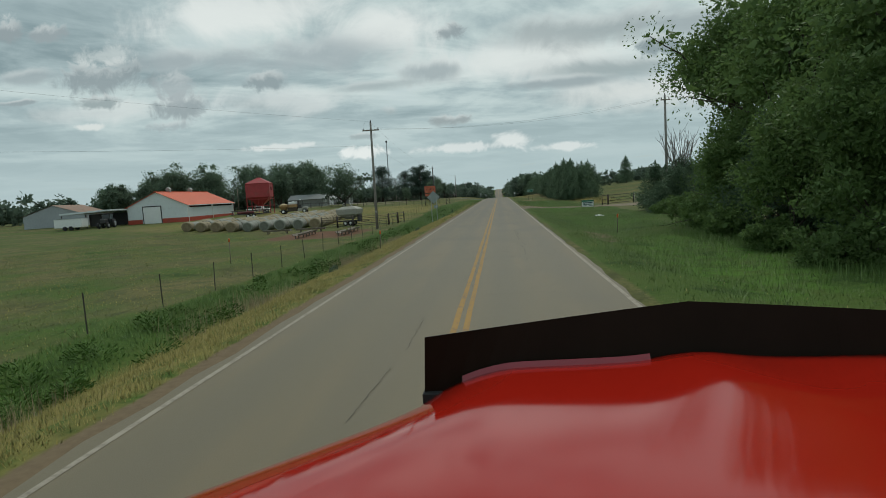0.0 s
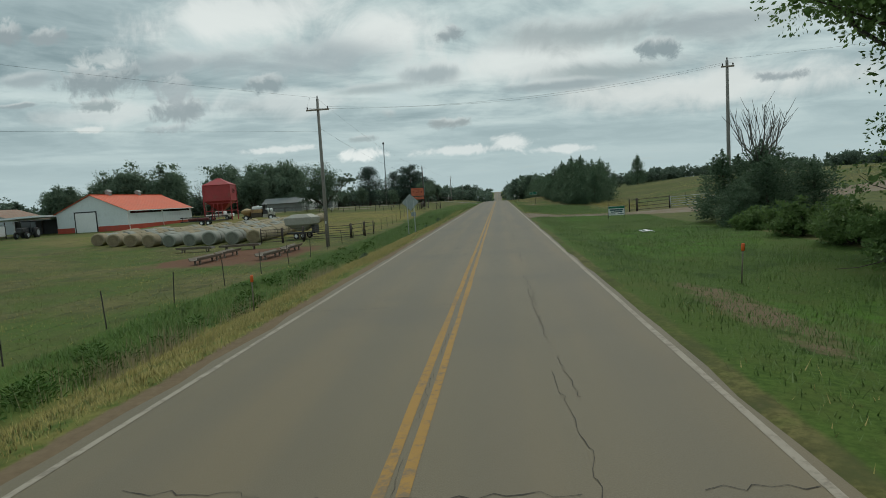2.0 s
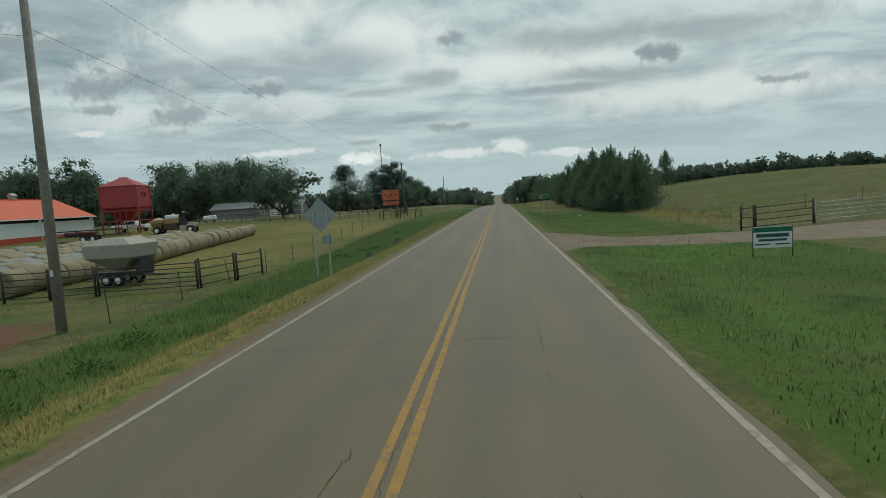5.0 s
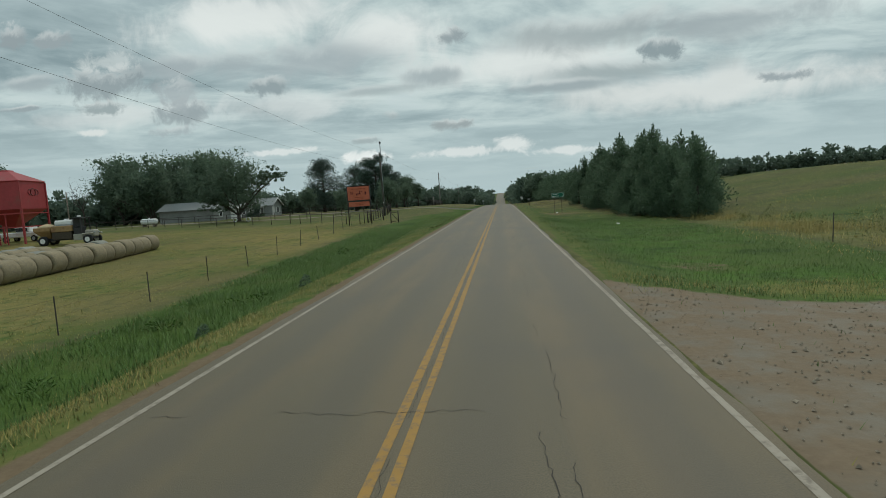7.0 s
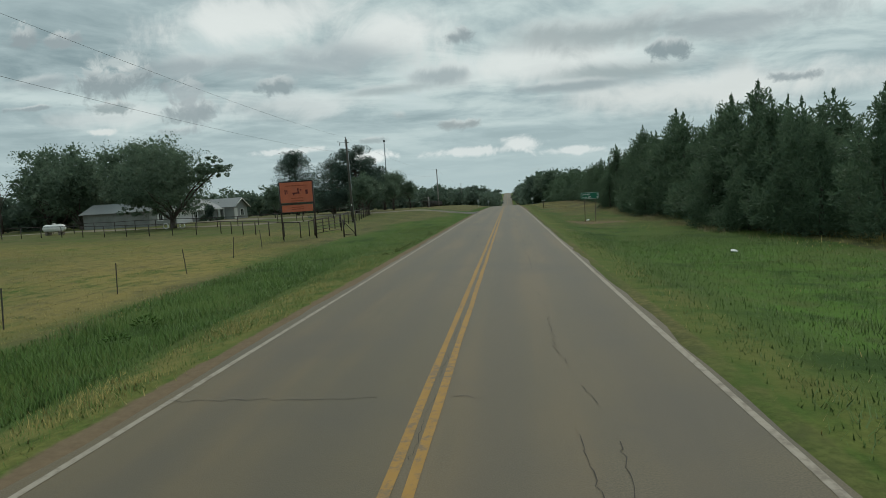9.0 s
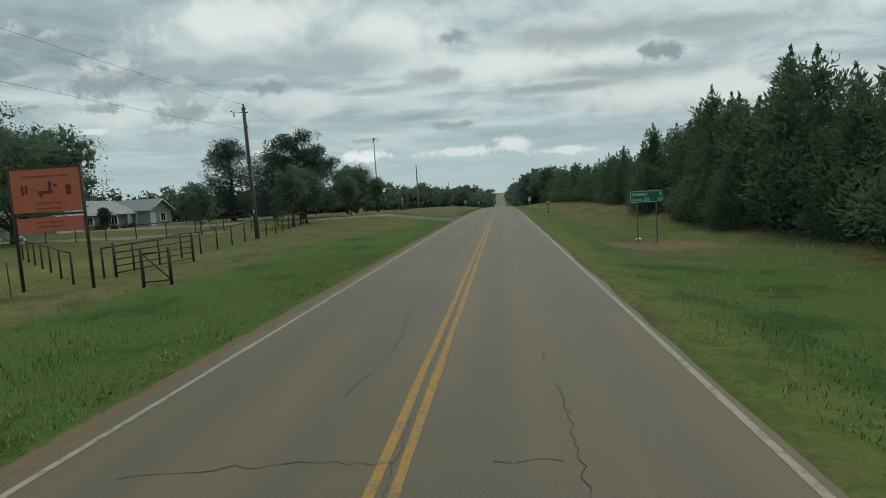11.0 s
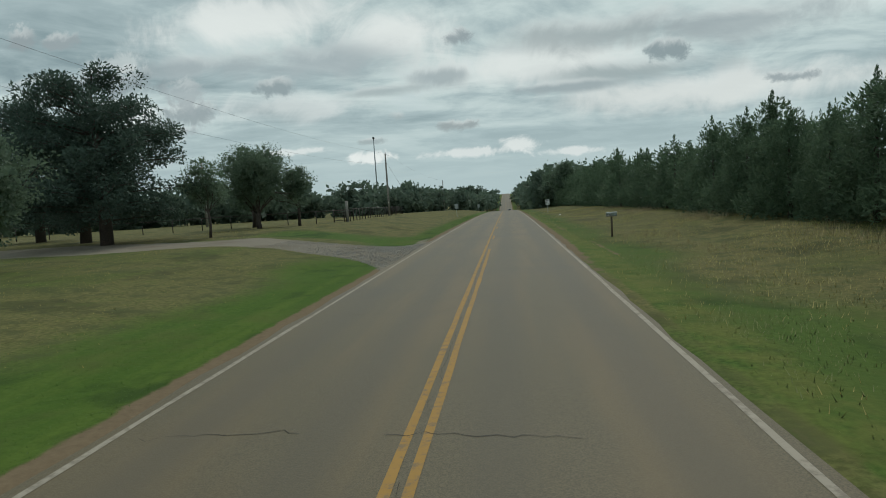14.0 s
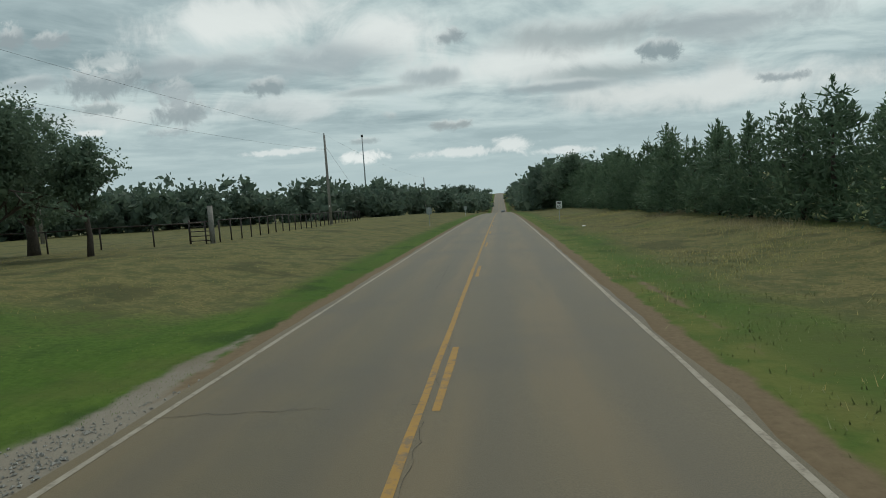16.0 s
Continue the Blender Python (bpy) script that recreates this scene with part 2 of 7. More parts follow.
# lifted and cooled: the haze over the trees is put into this leaf colour
LEAF_DARK = leafmat("dark_oak_leaves", (0.094, 0.142, 0.100), (0.196, 0.268, 0.176), 0.48)
LEAF_CEDAR = leafmat("cedar_foliage", (0.066, 0.116, 0.072), (0.170, 0.246, 0.146), 0.44)
LEAF_PINE = leafmat("pine_needles", (0.046, 0.078, 0.064), (0.104, 0.154, 0.118), 0.34)
# paler and bluer still, with the distance haze painted in
LEAF_FAR = leafmat("hazed_far_foliage", (0.092, 0.136, 0.104), (0.165, 0.222, 0.158), 0.45)
GRASS_GREEN = leafmat("green_grass_blades", (0.078, 0.130, 0.023), (0.148, 0.220, 0.045), 0.06, 0.6, 0.42)
GRASS_TALL = leafmat("tall_grass_blades", (0.052, 0.114, 0.019), (0.104, 0.200, 0.036), 0.06, 0.6, 0.42)
GRASS_DRY = leafmat("dry_grass_blades", (0.215, 0.190, 0.050), (0.390, 0.335, 0.105), 0.06, 0.6, 0.42)
GRASS_LAWN = leafmat("lawn_grass_blades", (0.054, 0.106, 0.017), (0.102, 0.180, 0.033), 0.06, 0.6, 0.42)
GRASS_DEEP = leafmat("deep_green_lawn_blades", (0.041, 0.092, 0.010), (0.088, 0.160, 0.022), 0.06, 0.6, 0.42)
GRASS_OLIVE = leafmat("olive_grass_blades", (0.098, 0.122, 0.034), (0.185, 0.215, 0.068), 0.06, 0.6, 0.42)
SEED = leafmat("dry_seed_heads", (0.20, 0.17, 0.09), (0.38, 0.32, 0.18), 0.3)


# ---------- mesh helpers ----------
def mesh_np(name, verts, faces, material):
    me = bpy.data.meshes.new(name)
    me.from_pydata(np.asarray(verts).tolist(), [], np.asarray(faces).tolist() if not isinstance(faces, list) else faces)
    me.materials.append(material)
    return me


def box(bm, x0, x1, y0, y1, z0, z1, m=None):
    v = [bm.verts.new((x, y, z)) for x, y, z in ((x0, y0, z0), (x1, y0, z0), (x1, y1, z0), (x0, y1, z0), (x0, y0, z1), (x1, y0, z1), (x1, y1, z1), (x0, y1, z1))]
    if m is not None:
        for q in v:
            q.co = m @ q.co
    for f in ((3, 2, 1, 0), (4, 5, 6, 7), (0, 1, 5, 4), (1, 2, 6, 5), (2, 3, 7, 6), (3, 0, 4, 7)):
        bm.faces.new([v[i] for i in f])
    return v


def tube(bm, pts, radii, n=8, cap=True):
    """A tapered tube through points."""
    rings = []
    pts = [Vector(p) for p in pts]
    for k, p in enumerate(pts):
        d = (pts[min(k + 1, len(pts) - 1)] - pts[max(k - 1, 0)]).normalized()
        a = d.orthogonal().normalized() if abs(d.z) < 0.99 else Vector((1, 0, 0))
        b = d.cross(a).normalized()
        a = b.cross(d)
        r = radii[k] if isinstance(radii, (list, tuple)) else radii
        rings.append([bm.verts.new(p + (a * math.cos(2 * math.pi * i / n) + b * math.sin(2 * math.pi * i / n)) * r) for i in range(n)])
    for r0, r1 in zip(rings, rings[1:]):
        for i in range(n):
            f = bm.faces.new((r0[i], r0[(i + 1) % n], r1[(i + 1) % n], r1[i]))
            f.smooth = True
    if cap:
        bm.faces.new(rings[0][::-1])
        bm.faces.new(rings[-1])


def prism(bm, prof, y0, y1, m=None):
    """Extrudes a closed (x, z) profile along y."""
    a, b = [bm.verts.new((x, y0, z)) for x, z in prof], [bm.verts.new((x, y1, z)) for x, z in prof]
    if m is not None:
        for q in a + b:
            q.co = m @ q.co
    n = len(prof)
    bm.faces.new(a)
    bm.faces.new(b[::-1])
    for i in range(n):
        bm.faces.new((a[i], b[i], b[(i + 1) % n], a[(i + 1) % n]))


def part(name, bm, material, parent=None, label="", bevel=0.0, m=None):
    bmesh.ops.recalc_face_normals(bm, faces=bm.faces)
    if bevel:
        bmesh.ops.bevel(bm, geom=[e for e in bm.edges if len(e.link_faces) == 2 and e.calc_face_angle(0) > 0.6], offset=bevel, segments=1, affect="EDGES")
    me = bpy.data.meshes.new(name)
    bm.to_mesh(me)
    bm.free()
    me.materials.append(material)
    ob = new(name, me)
    ob.parent = parent
    if m is not None:
        ob.matrix_basis = m
    if label:
        tagged(ob, label)
    return ob


def thing(name, label, category, m=None, group="", kind=""):
    ob = new(name)
    ob.empty_display_size = 0.2
    if m is not None:
        ob.matrix_basis = m
    return tagged(ob, label, category, group, kind)


def bm_():
    return bmesh.new()


def boxpart(name, dims, material, parent, label="", bevel=0.0, m=None):
    bm = bm_()
    box(bm, *dims)
    return part(name, bm, material, parent, label, bevel, m)


def tubepart(name, pts, radii, material, parent, label="", n=8):
    bm = bm_()
    tube(bm, pts, radii, n)
    return part(name, bm, material, parent, label)


# ---------- terrain ----------
def ss(a, b, v):
    t = np.clip((np.asarray(v, float) - a) / (b - a), 0, 1)
    return t * t * (3 - 2 * t)


def road_z(y):
    y = np.asarray(y, float)
    z = np.where(y < 150, 0.0, -0.5 * 1.35e-4 * (np.minimum(y, 400) - 150) ** 2)
    z = z - 2.6 * ss(380, 470, y) + 10.6 * np.clip((y - 480) / 290, 0, 1) ** 1.15
    return z - 6.0 * ss(800, 1200, y) + 4.0 * ss(1300, 2200, y)


ROAD_L, ROAD_R, LINE_L, LINE_C, LINE_R = -4.92, 2.56, -4.64, -1.12, 2.36


def hash2(x, y, s):
    return 0.5 * np.sin(x * 1.3 / s + 1.7 * np.sin(y * 0.9 / s)) + 0.5 * np.sin(y * 1.1 / s + 2.1 * np.sin(x * 0.7 / s + 1))


def ground_z(x, y):
    x, y = np.asarray(x, float), np.asarray(y, float)
    rz = road_z(y)
    left = -1.1 + 1.5 * ss(75, 170, y) + 0.65 * ss(150, 200, y) + 0.7 * ss(-30, -65, x) * (1 - 0.6 * ss(140, 190, y))
    reach = 4.2 + 6.5 * ss(110, 160, y)
    wl = ss(0, 1, (-5.3 - x) / reach)
    zl = -0.07 + wl * (left + 0.07) - 0.12 * np.exp(-((x + 9.6) / 1.4) ** 2) * (1 - ss(90, 130, y))
    right = -0.55 + 0.45 * ss(150, 185, y) + 3.7 * ss(14, 66, x) * ss(48, 95, y) + 0.45 * ss(8, 14, x) * ss(150, 190, y)
    right = right + 0.35 * np.exp(-((y - 79) / 5.5) ** 2) * np.exp(-((x - 4) / 7) ** 2)
    wr = ss(0, 1, (x - 3.0) / 4.2)
    zr = -0.07 + wr * (right + 0.07)
    z = np.where(x < ROAD_L - 0.1, zl, np.where(x > ROAD_R + 0.08, zr, -0.09))
    bumpy = 0.035 * hash2(x, y, 1.3) + 0.05 * hash2(x + 31, y - 7, 4.1)
    off = np.clip(np.maximum(-5.6 - x, x - 3.3), 0, 2) / 2
    far = np.hypot(x, y - 90)
    return z + rz * np.clip(1.2 - far / 2500, 0.4, 1) + bumpy * off + 1.2 * ss(260, 700, np.abs(x)) * hash2(x, y, 160)


def gz(x, y):
    return float(ground_z(x, y))


xs = np.concatenate([-np.geomspace(60, 2600, 30)[::-1], np.arange(-58, -16, 2.0), np.arange(-16, -5.2, 0.4), [-5.2, -5.1, -4.98, -4.8, -1.2, 2.4, 2.56, 2.68, 2.84, 3.0],
                     np.arange(3.3, 14, 0.4), np.arange(14, 60, 2.0), np.geomspace(60, 2600, 30)])
ys = np.concatenate([-np.geomspace(12, 400, 10)[::-1], np.arange(-10, 262, 1.0), np.arange(262, 420, 6.0), np.geomspace(420, 4200, 60)])
GX, GY = np.meshgrid(xs, ys)
GZ = ground_z(GX, GY)
nx, ny = len(xs), len(ys)
idx = np.arange(nx * ny).reshape(ny, nx)
faces = np.stack([idx[:-1, :-1], idx[:-1, 1:], idx[1:, 1:], idx[1:, :-1]], -1).reshape(-1, 4)

# cover of the ground: bare dirt, gravel, dry grass, lush grass
def entrance(x, y):
    """How far inside the gravel field entrance on the east side: 0 outside, 1 inside."""
    return np.exp(-((y - 79.6 - 0.06 * np.maximum(x - 8, 0)) / (3.9 + 3.4 * np.exp(-np.maximum(x - 2.5, 0) / 1.3))) ** 6) * (x > 2.6) * (x < 150)


def house_drive(x, y):
    """The same for the gravel drive to the house on the west side."""
    d = np.maximum(-5 - x, 0)
    near, far = 183.4 - 6.5 * np.exp(-d / 2.2), 188.0 + 4.0 * np.exp(-d / 0.9) + 0.15 * np.maximum(d - 6, 0)
    return np.exp(-((y - (near + far) / 2) / ((far - near) / 1.92)) ** 6) * (x < -4.9) * (x > -70)


n1 = hash2(GX, GY, 2.3)
edge_l, edge_r = np.exp(-((GX + 5.1) / 0.24) ** 2), np.exp(-((GX - 2.68) / (0.24 + 0.22 * ss(160, 185, GY))) ** 2)
dirt = np.maximum(edge_l, edge_r * (0.38 + 0.55 * ss(165, 190, GY)))
dirt = np.maximum(dirt, 0.95 * np.exp(-((GX + 19.6) / 5.6) ** 4 - ((GY - 61.0) / 8.2) ** 4))           # worn soil at the feed bunks
dirt = np.maximum(dirt, 0.8 * np.exp(-((GX - 7.6) / 3.2) ** 4 - ((GY - 145.4) / 2.7) ** 4))          # round the route sign
dirt = np.maximum(dirt, 0.62 * np.exp(-((GX - 5.0) / 1.2) ** 4 - ((GY - 31) / 5) ** 4))
dirt = np.maximum(dirt, 0.58 * np.exp(-((GX - 6.6) / 1.9) ** 4 - ((GY - 91.0) / 1.6) ** 4))
dirt = np.maximum(dirt, 0.60 * np.exp(-((GX - 3.9 - 0.02 * (190 - GY)) / 0.28) ** 2) * ss(172, 180, GY) * (1 - ss(200, 208, GY)))     # wheel track to the mailbox
dirt = np.maximum(dirt, 0.70 * np.exp(-((GX + 5.2) / 0.5) ** 2) * ss(188, 194, GY) * (1 - ss(205, 215, GY)))
gravel = np.maximum(entrance(GX, GY), house_drive(GX, GY))
gravel = np.maximum(gravel, np.exp(-((GY - 168) / 2.0) ** 6) * (GX < -24) * (GX > -90) * 0.9)
gravel = np.maximum(gravel, 0.75 * np.exp(-((GX + 5.6) / 0.5) ** 2) * np.exp(-((GY - 190) / 6) ** 4))
mott = 0.5 * hash2(GX, GY, 3.1) + 0.5 * hash2(GX + 17, GY - 5, 1.25)
dry = 0.55 + 0.25 * n1
west, east = GX < -5.3, GX > 2.9
dry = np.where(west & (GX > -12.4), 0.10 + 0.10 * mott, dry)
dry = np.where(GX <= -12.4, np.where(GY < 150, 0.58 + 0.50 * mott, 0.55 + 0.25 * mott), dry)
lawn_in = ss(-9.5, -13.0, GX + 0.8 * n1 - 3.2 * ss(150, 166, GY))
dry = np.where(west & (GX > -14) & (GY > 135), 0.05 + 0.68 * lawn_in, dry)
dry = np.where((GX < -13) & (GY > 150), 0.62 + 0.22 * mott, dry)
dry = np.where(west & (GY > 190), 0.12 + 0.75 * np.maximum(ss(194, 198, GY + 0.8 * n1) * ss(-6.0, -8.0, GX), ss(-15, -18, GX)), dry)
dry = np.where(east & (GX < 14), np.where(GY > 135, 0.18 + (0.30 + 0.36 * ss(160, 176, GY) + 0.28 * mott) * ss(3.8, 7.0, GX + 0.8 * n1) + 0.25 * ss(10.5, 12.5, GX), 0.10 + 0.22 * np.maximum(mott, 0)), dry)
dry = np.where(GX >= 14, 0.60 + 0.16 * hash2(GX, GY, 7.0) + 0.14 * hash2(GX * 0.25, GY, 3.0), dry)
me = mesh_np("ground", np.stack([GX, GY, GZ], -1).reshape(-1, 3), faces, None)
me.materials.clear()
straw = np.exp(-((GX + 7.3) / (2.2 + 0.25 * n1)) ** 4) * (1 - ss(66, 84, GY))
straw = np.maximum(straw, 0.6 * np.exp(-((GX + 6.3) / 1.0) ** 4) * ss(60, 84, GY) * (1 - ss(108, 124, GY)))
straw = np.maximum(straw, 0.28 * np.exp(-((GX - 3.4) / 0.6) ** 4) * ss(78, 90, GY))
straw = np.maximum(straw, ss(-13.0, -15.5, GX) * ss(-75, -50, GX) * ss(76, 92, GY) * (1 - ss(138, 152, GY)) * np.clip(0.62 + 0.45 * hash2(GX, GY, 6.0), 0, 0.95))
straw = np.maximum(straw, 0.75 * np.exp(-((GX - 17.0) / 2.2) ** 4 - ((GY - 106) / 13) ** 4) * np.clip(0.6 + 0.6 * hash2(GX, GY, 2.6), 0, 1))      # dry weeds along the field fence
straw = np.maximum(straw, 0.7 * np.exp(-((GY - 85.6) / 1.5) ** 4) * ss(3.0, 4.2, GX) * (1 - ss(12, 15, GX)) * np.clip(0.55 + 0.6 * hash2(GX, GY, 1.7), 0, 1))     # and beyond the gravel entrance
for key, arr in (("dirt", dirt), ("gravel", gravel), ("dry", dry), ("straw", straw), ("deep", ss(-5.0, -5.6, GX) * (1 - lawn_in) * ss(-24, -16, GX) * ss(128, 142, GY)), ("red", np.exp(-((GX + 20) / 9) ** 4 - ((GY - 62.5) / 11) ** 4)),
                 ("lush", np.clip(ss(4.5, 6.0, GX) * (1 - ss(11.5, 14, GX)) * (1 - ss(112, 126, GY)) * (0.45 + 0.75 * hash2(GX, GY, 4.3)), 0, 1)), ("earth", np.maximum(ss(0, 3, GX), 0.9 * np.exp(-((GX + 6.5) / 1.0) ** 2 - ((GY - 183.6) / 1.0) ** 2)))):
    me.attributes.new(key, "FLOAT", "POINT").data.foreach_set("value", np.clip(arr, 0, 1.2).ravel().astype(np.float32))
me.polygons.foreach_set("use_smooth", [True] * len(me.polygons))
ground_m = bpy.data.materials.new("rough_pasture_ground")
ground_m.use_nodes = True
t = ground_m.node_tree
b = t.nodes["Principled BSDF"]
pos = t.nodes.new("ShaderNodeNewGeometry").outputs["Position"]


def attr(t, key):
    n = t.nodes.new("ShaderNodeAttribute")
    n.attribute_name = key
    return n.outputs["Fac"]


fine, midn, wide = noisen(t, pos, 9, 5, 0.65), noisen(t, pos, 1.3, 5, 0.6), noisen(t, pos, 0.09, 4, 0.6)
lush = mixc(t, smooth(t, fine, 0.3, 0.7), (0.040, 0.078, 0.013), (0.082, 0.138, 0.026))
lush = mixc(t, smooth(t, wide, 0.4, 0.65), lush, (0.072, 0.112, 0.024))
lush = mixc(t, mathn(t, "MULTIPLY", attr(t, "lush"), smooth(t, midn, 0.35, 0.6)), lush, (0.080, 0.190, 0.022))
patchn = noisen(t, pos, 0.34, 4, 0.6)
stp = t.nodes.new("ShaderNodeVectorMath")
stp.operation = "MULTIPLY"
stp.inputs[1].default_value = (1.0, 0.06, 1.0)
link(t, pos, stp.inputs[0])
mown = noisen(t, stp.outputs[0], 1.1, 4, 0.6)          # mowing stripes along the road
deep = mixc(t, fine, (0.038, 0.082, 0.010), (0.078, 0.138, 0.020))
deep = mixc(t, smooth(t, mown, 0.42, 0.62), deep, mixc(t, fine, (0.058, 0.098, 0.013), (0.105, 0.165, 0.028)))
deep = mixc(t, mathn(t, "MULTIPLY", smooth(t, midn, 0.5, 0.7), 0.5), deep, (0.040, 0.076, 0.012))
lush = mixc(t, mathn(t, "MULTIPLY", attr(t, "deep"), 0.9), lush, deep)
lush = mixc(t, mathn(t, "MULTIPLY", smooth(t, patchn, 0.50, 0.66), 0.45), lush, (0.092, 0.105, 0.030))
lush = mixc(t, mathn(t, "MULTIPLY", smooth(t, patchn, 0.47, 0.33), 0.75), lush, (0.026, 0.056, 0.011))
tan = mixc(t, smooth(t, fine, 0.3, 0.7), (0.095, 0.090, 0.034), (0.190, 0.165, 0.068))
tan = mixc(t, smooth(t, midn, 0.42, 0.66), tan, (0.080, 0.090, 0.034))
tan = mixc(t, mathn(t, "MULTIPLY", smooth(t, patchn, 0.53, 0.64), 0.7), tan, (0.056, 0.060, 0.025))
dryf = mathn(t, "ADD", attr(t, "dry"), mathn(t, "MULTIPLY_ADD", midn, 0.9, -0.45))
c = mixc(t, smooth(t, dryf, 0.2, 0.85), lush, tan)
c = mixc(t, mathn(t, "MULTIPLY", attr(t, "straw"), smooth(t, midn, 0.3, 0.6)), c, mixc(t, fine, (0.165, 0.138, 0.042), (0.310, 0.250, 0.084)))
soil = mixc(t, fine, (0.115, 0.084, 0.052), (0.225, 0.168, 0.104))
soil = mixc(t, attr(t, "red"), soil, mixc(t, fine, (0.098, 0.048, 0.030), (0.190, 0.096, 0.058)))
c = mixc(t, smooth(t, mathn(t, "ADD", attr(t, "dirt"), mathn(t, "MULTIPLY_ADD", midn, 0.7, -0.35)), 0.42, 0.68), c, soil)
peb = t.nodes.new("ShaderNodeTexVoronoi")
peb.inputs["Scale"].default_value = 26
warp = t.nodes.new("ShaderNodeVectorMath")
warp.operation = "ADD"
link(t, pos, warp.inputs[0])
wn = t.nodes.new("ShaderNodeTexNoise")
wn.inputs["Scale"].default_value = 14
link(t, pos, wn.inputs["Vector"])
link(t, wn.outputs["Color"], warp.inputs[1])
link(t, warp.outputs[0], peb.inputs["Vector"])
stone = mixc(t, peb.outputs["Distance"], (0.285, 0.252, 0.206), (0.18, 0.158, 0.126))
stone = mixc(t, smooth(t, wide, 0.35, 0.7), stone, (0.21, 0.186, 0.146))
stone = mixc(t, mathn(t, "MULTIPLY", smooth(t, patchn, 0.45, 0.62), 0.6), stone, (0.165, 0.138, 0.10))
stone = mixc(t, mathn(t, "MULTIPLY", attr(t, "earth"), smooth(t, midn, 0.30, 0.62)), stone, mixc(t, fine, (0.150, 0.112, 0.074), (0.250, 0.190, 0.128)))
gv = smooth(t, mathn(t, "ADD", attr(t, "gravel"), mathn(t, "MULTIPLY_ADD", midn, 0.6, -0.3)), 0.40, 0.62)
c = mixc(t, gv, c, stone)
link(t, c, b.inputs["Base Color"])
b.inputs["Roughness"].default_value, b.inputs["Specular IOR Level"].default_value = 0.95, 0.15
bn = t.nodes.new("ShaderNodeBump")
bn.inputs["Strength"].default_value, bn.inputs["Distance"].default_value = 0.3, 0.03
link(t, mathn(t, "ADD", fine, mathn(t, "MULTIPLY", midn, 1.5)), bn.inputs["Height"])
link(t, bn.outputs[0], b.inputs["Normal"])
me.materials.append(ground_m)
tagged(new("ground", me), "green and dry grass fields beside the highway", "ground", kind="structure")


# ---------- road ----------
def strip(name, x0, x1, ya, yb, lift, material, parent, step=2.0, label="", wob=0.0, seed=0):
    n = max(2, int((yb - ya) / step) + 1)
    yy = np.linspace(ya, yb, n)
    rs = np.random.RandomState(seed)
    w0, w1 = rs.normal(0, wob, n), rs.normal(0, wob, n)
    z = road_z(yy) + lift
    v = np.concatenate([np.stack([x0 + w0, yy, z], -1), np.stack([x1 + w1, yy, z], -1)])
    f = [(i, n + i, n + i + 1, i + 1) for i in range(n - 1)]
    ob = new(name, mesh_np(name, v, f, material))
    ob.parent = parent
    return tagged(ob, label) if label else ob


asphalt = bpy.data.materials.new("worn_asphalt")
asphalt.use_nodes = True
t = asphalt.node_tree
b = t.nodes["Principled BSDF"]
pos = t.nodes.new("ShaderNodeNewGeometry").outputs["Position"]
sx = t.nodes.new("ShaderNodeSeparateXYZ")
link(t, pos, sx.inputs[0])
st = t.nodes.new("ShaderNodeVectorMath")
st.operation = "MULTIPLY"
st.inputs[1].default_value = (0.5, 0.045, 1.0)
link(t, pos, st.inputs[0])
streak, grit, patch = noisen(t, st.outputs[0], 1.6, 4, 0.6), noisen(t, pos, 60, 3, 0.7), noisen(t, pos, 0.22, 5, 0.6)
c = mixc(t, smooth(t, grit, 0.25, 0.75), (0.074, 0.060, 0.035), (0.162, 0.132, 0.077))
c = mixc(t, mathn(t, "MULTIPLY", smooth(t, streak, 0.42, 0.66), 0.6), c, (0.165, 0.120, 0.062))
c = mixc(t, mathn(t, "MULTIPLY", smooth(t, patch, 0.5, 0.7), 0.4), c, (0.076, 0.069, 0.056))
for lane in (-3.75, -2.15, -0.25, 1.55):
    d = mathn(t, "ABSOLUTE", mathn(t, "ADD", sx.outputs[0], -lane))
    w = mathn(t, "MULTIPLY", mathn(t, "SUBTRACT", 1.0, smooth(t, d, 0.1, 0.55)), mathn(t, "MULTIPLY_ADD", streak, 0.6, 0.15))
    c = mixc(t, w, c, (0.090, 0.078, 0.055))
pale_start = mathn(t, "SUBTRACT", 1.0, smooth(t, mathn(t, "ADD", sx.outputs[1], mathn(t, "MULTIPLY", patch, 30.0)), 25.0, 85.0))
c = mixc(t, mathn(t, "MULTIPLY", pale_start, 0.40), c, (0.215, 0.182, 0.118))      # paler stretch at the start of the road
link(t, c, b.inputs["Base Color"])
b.inputs["Roughness"].default_value, b.inputs["Specular IOR Level"].default_value = 0.60, 0.42
bn = t.nodes.new("ShaderNodeBump")
bn.inputs["Strength"].default_value, bn.inputs["Distance"].default_value = 0.35, 0.01
link(t, grit, bn.inputs["Height"])
link(t, bn.outputs[0], b.inputs["Normal"])


def paintmat(name, a, bcol):
    m = bpy.data.materials.new(name)
    m.use_nodes = True
    t = m.node_tree
    q = t.nodes["Principled BSDF"]
    p = t.nodes.new("ShaderNodeNewGeometry").outputs["Position"]
    w = smooth(t, mathn(t, "ADD", noisen(t, p, 7, 5, 0.7), mathn(t, "MULTIPLY", noisen(t, p, 0.7, 3), 0.35)), 0.62, 0.86)
    link(t, mixc(t, w, mixc(t, noisen(t, p, 3, 4), a, tuple(x * 0.75 for x in a)), bcol), q.inputs["Base Color"])
    q.inputs["Roughness"].default_value = 0.75
    return m


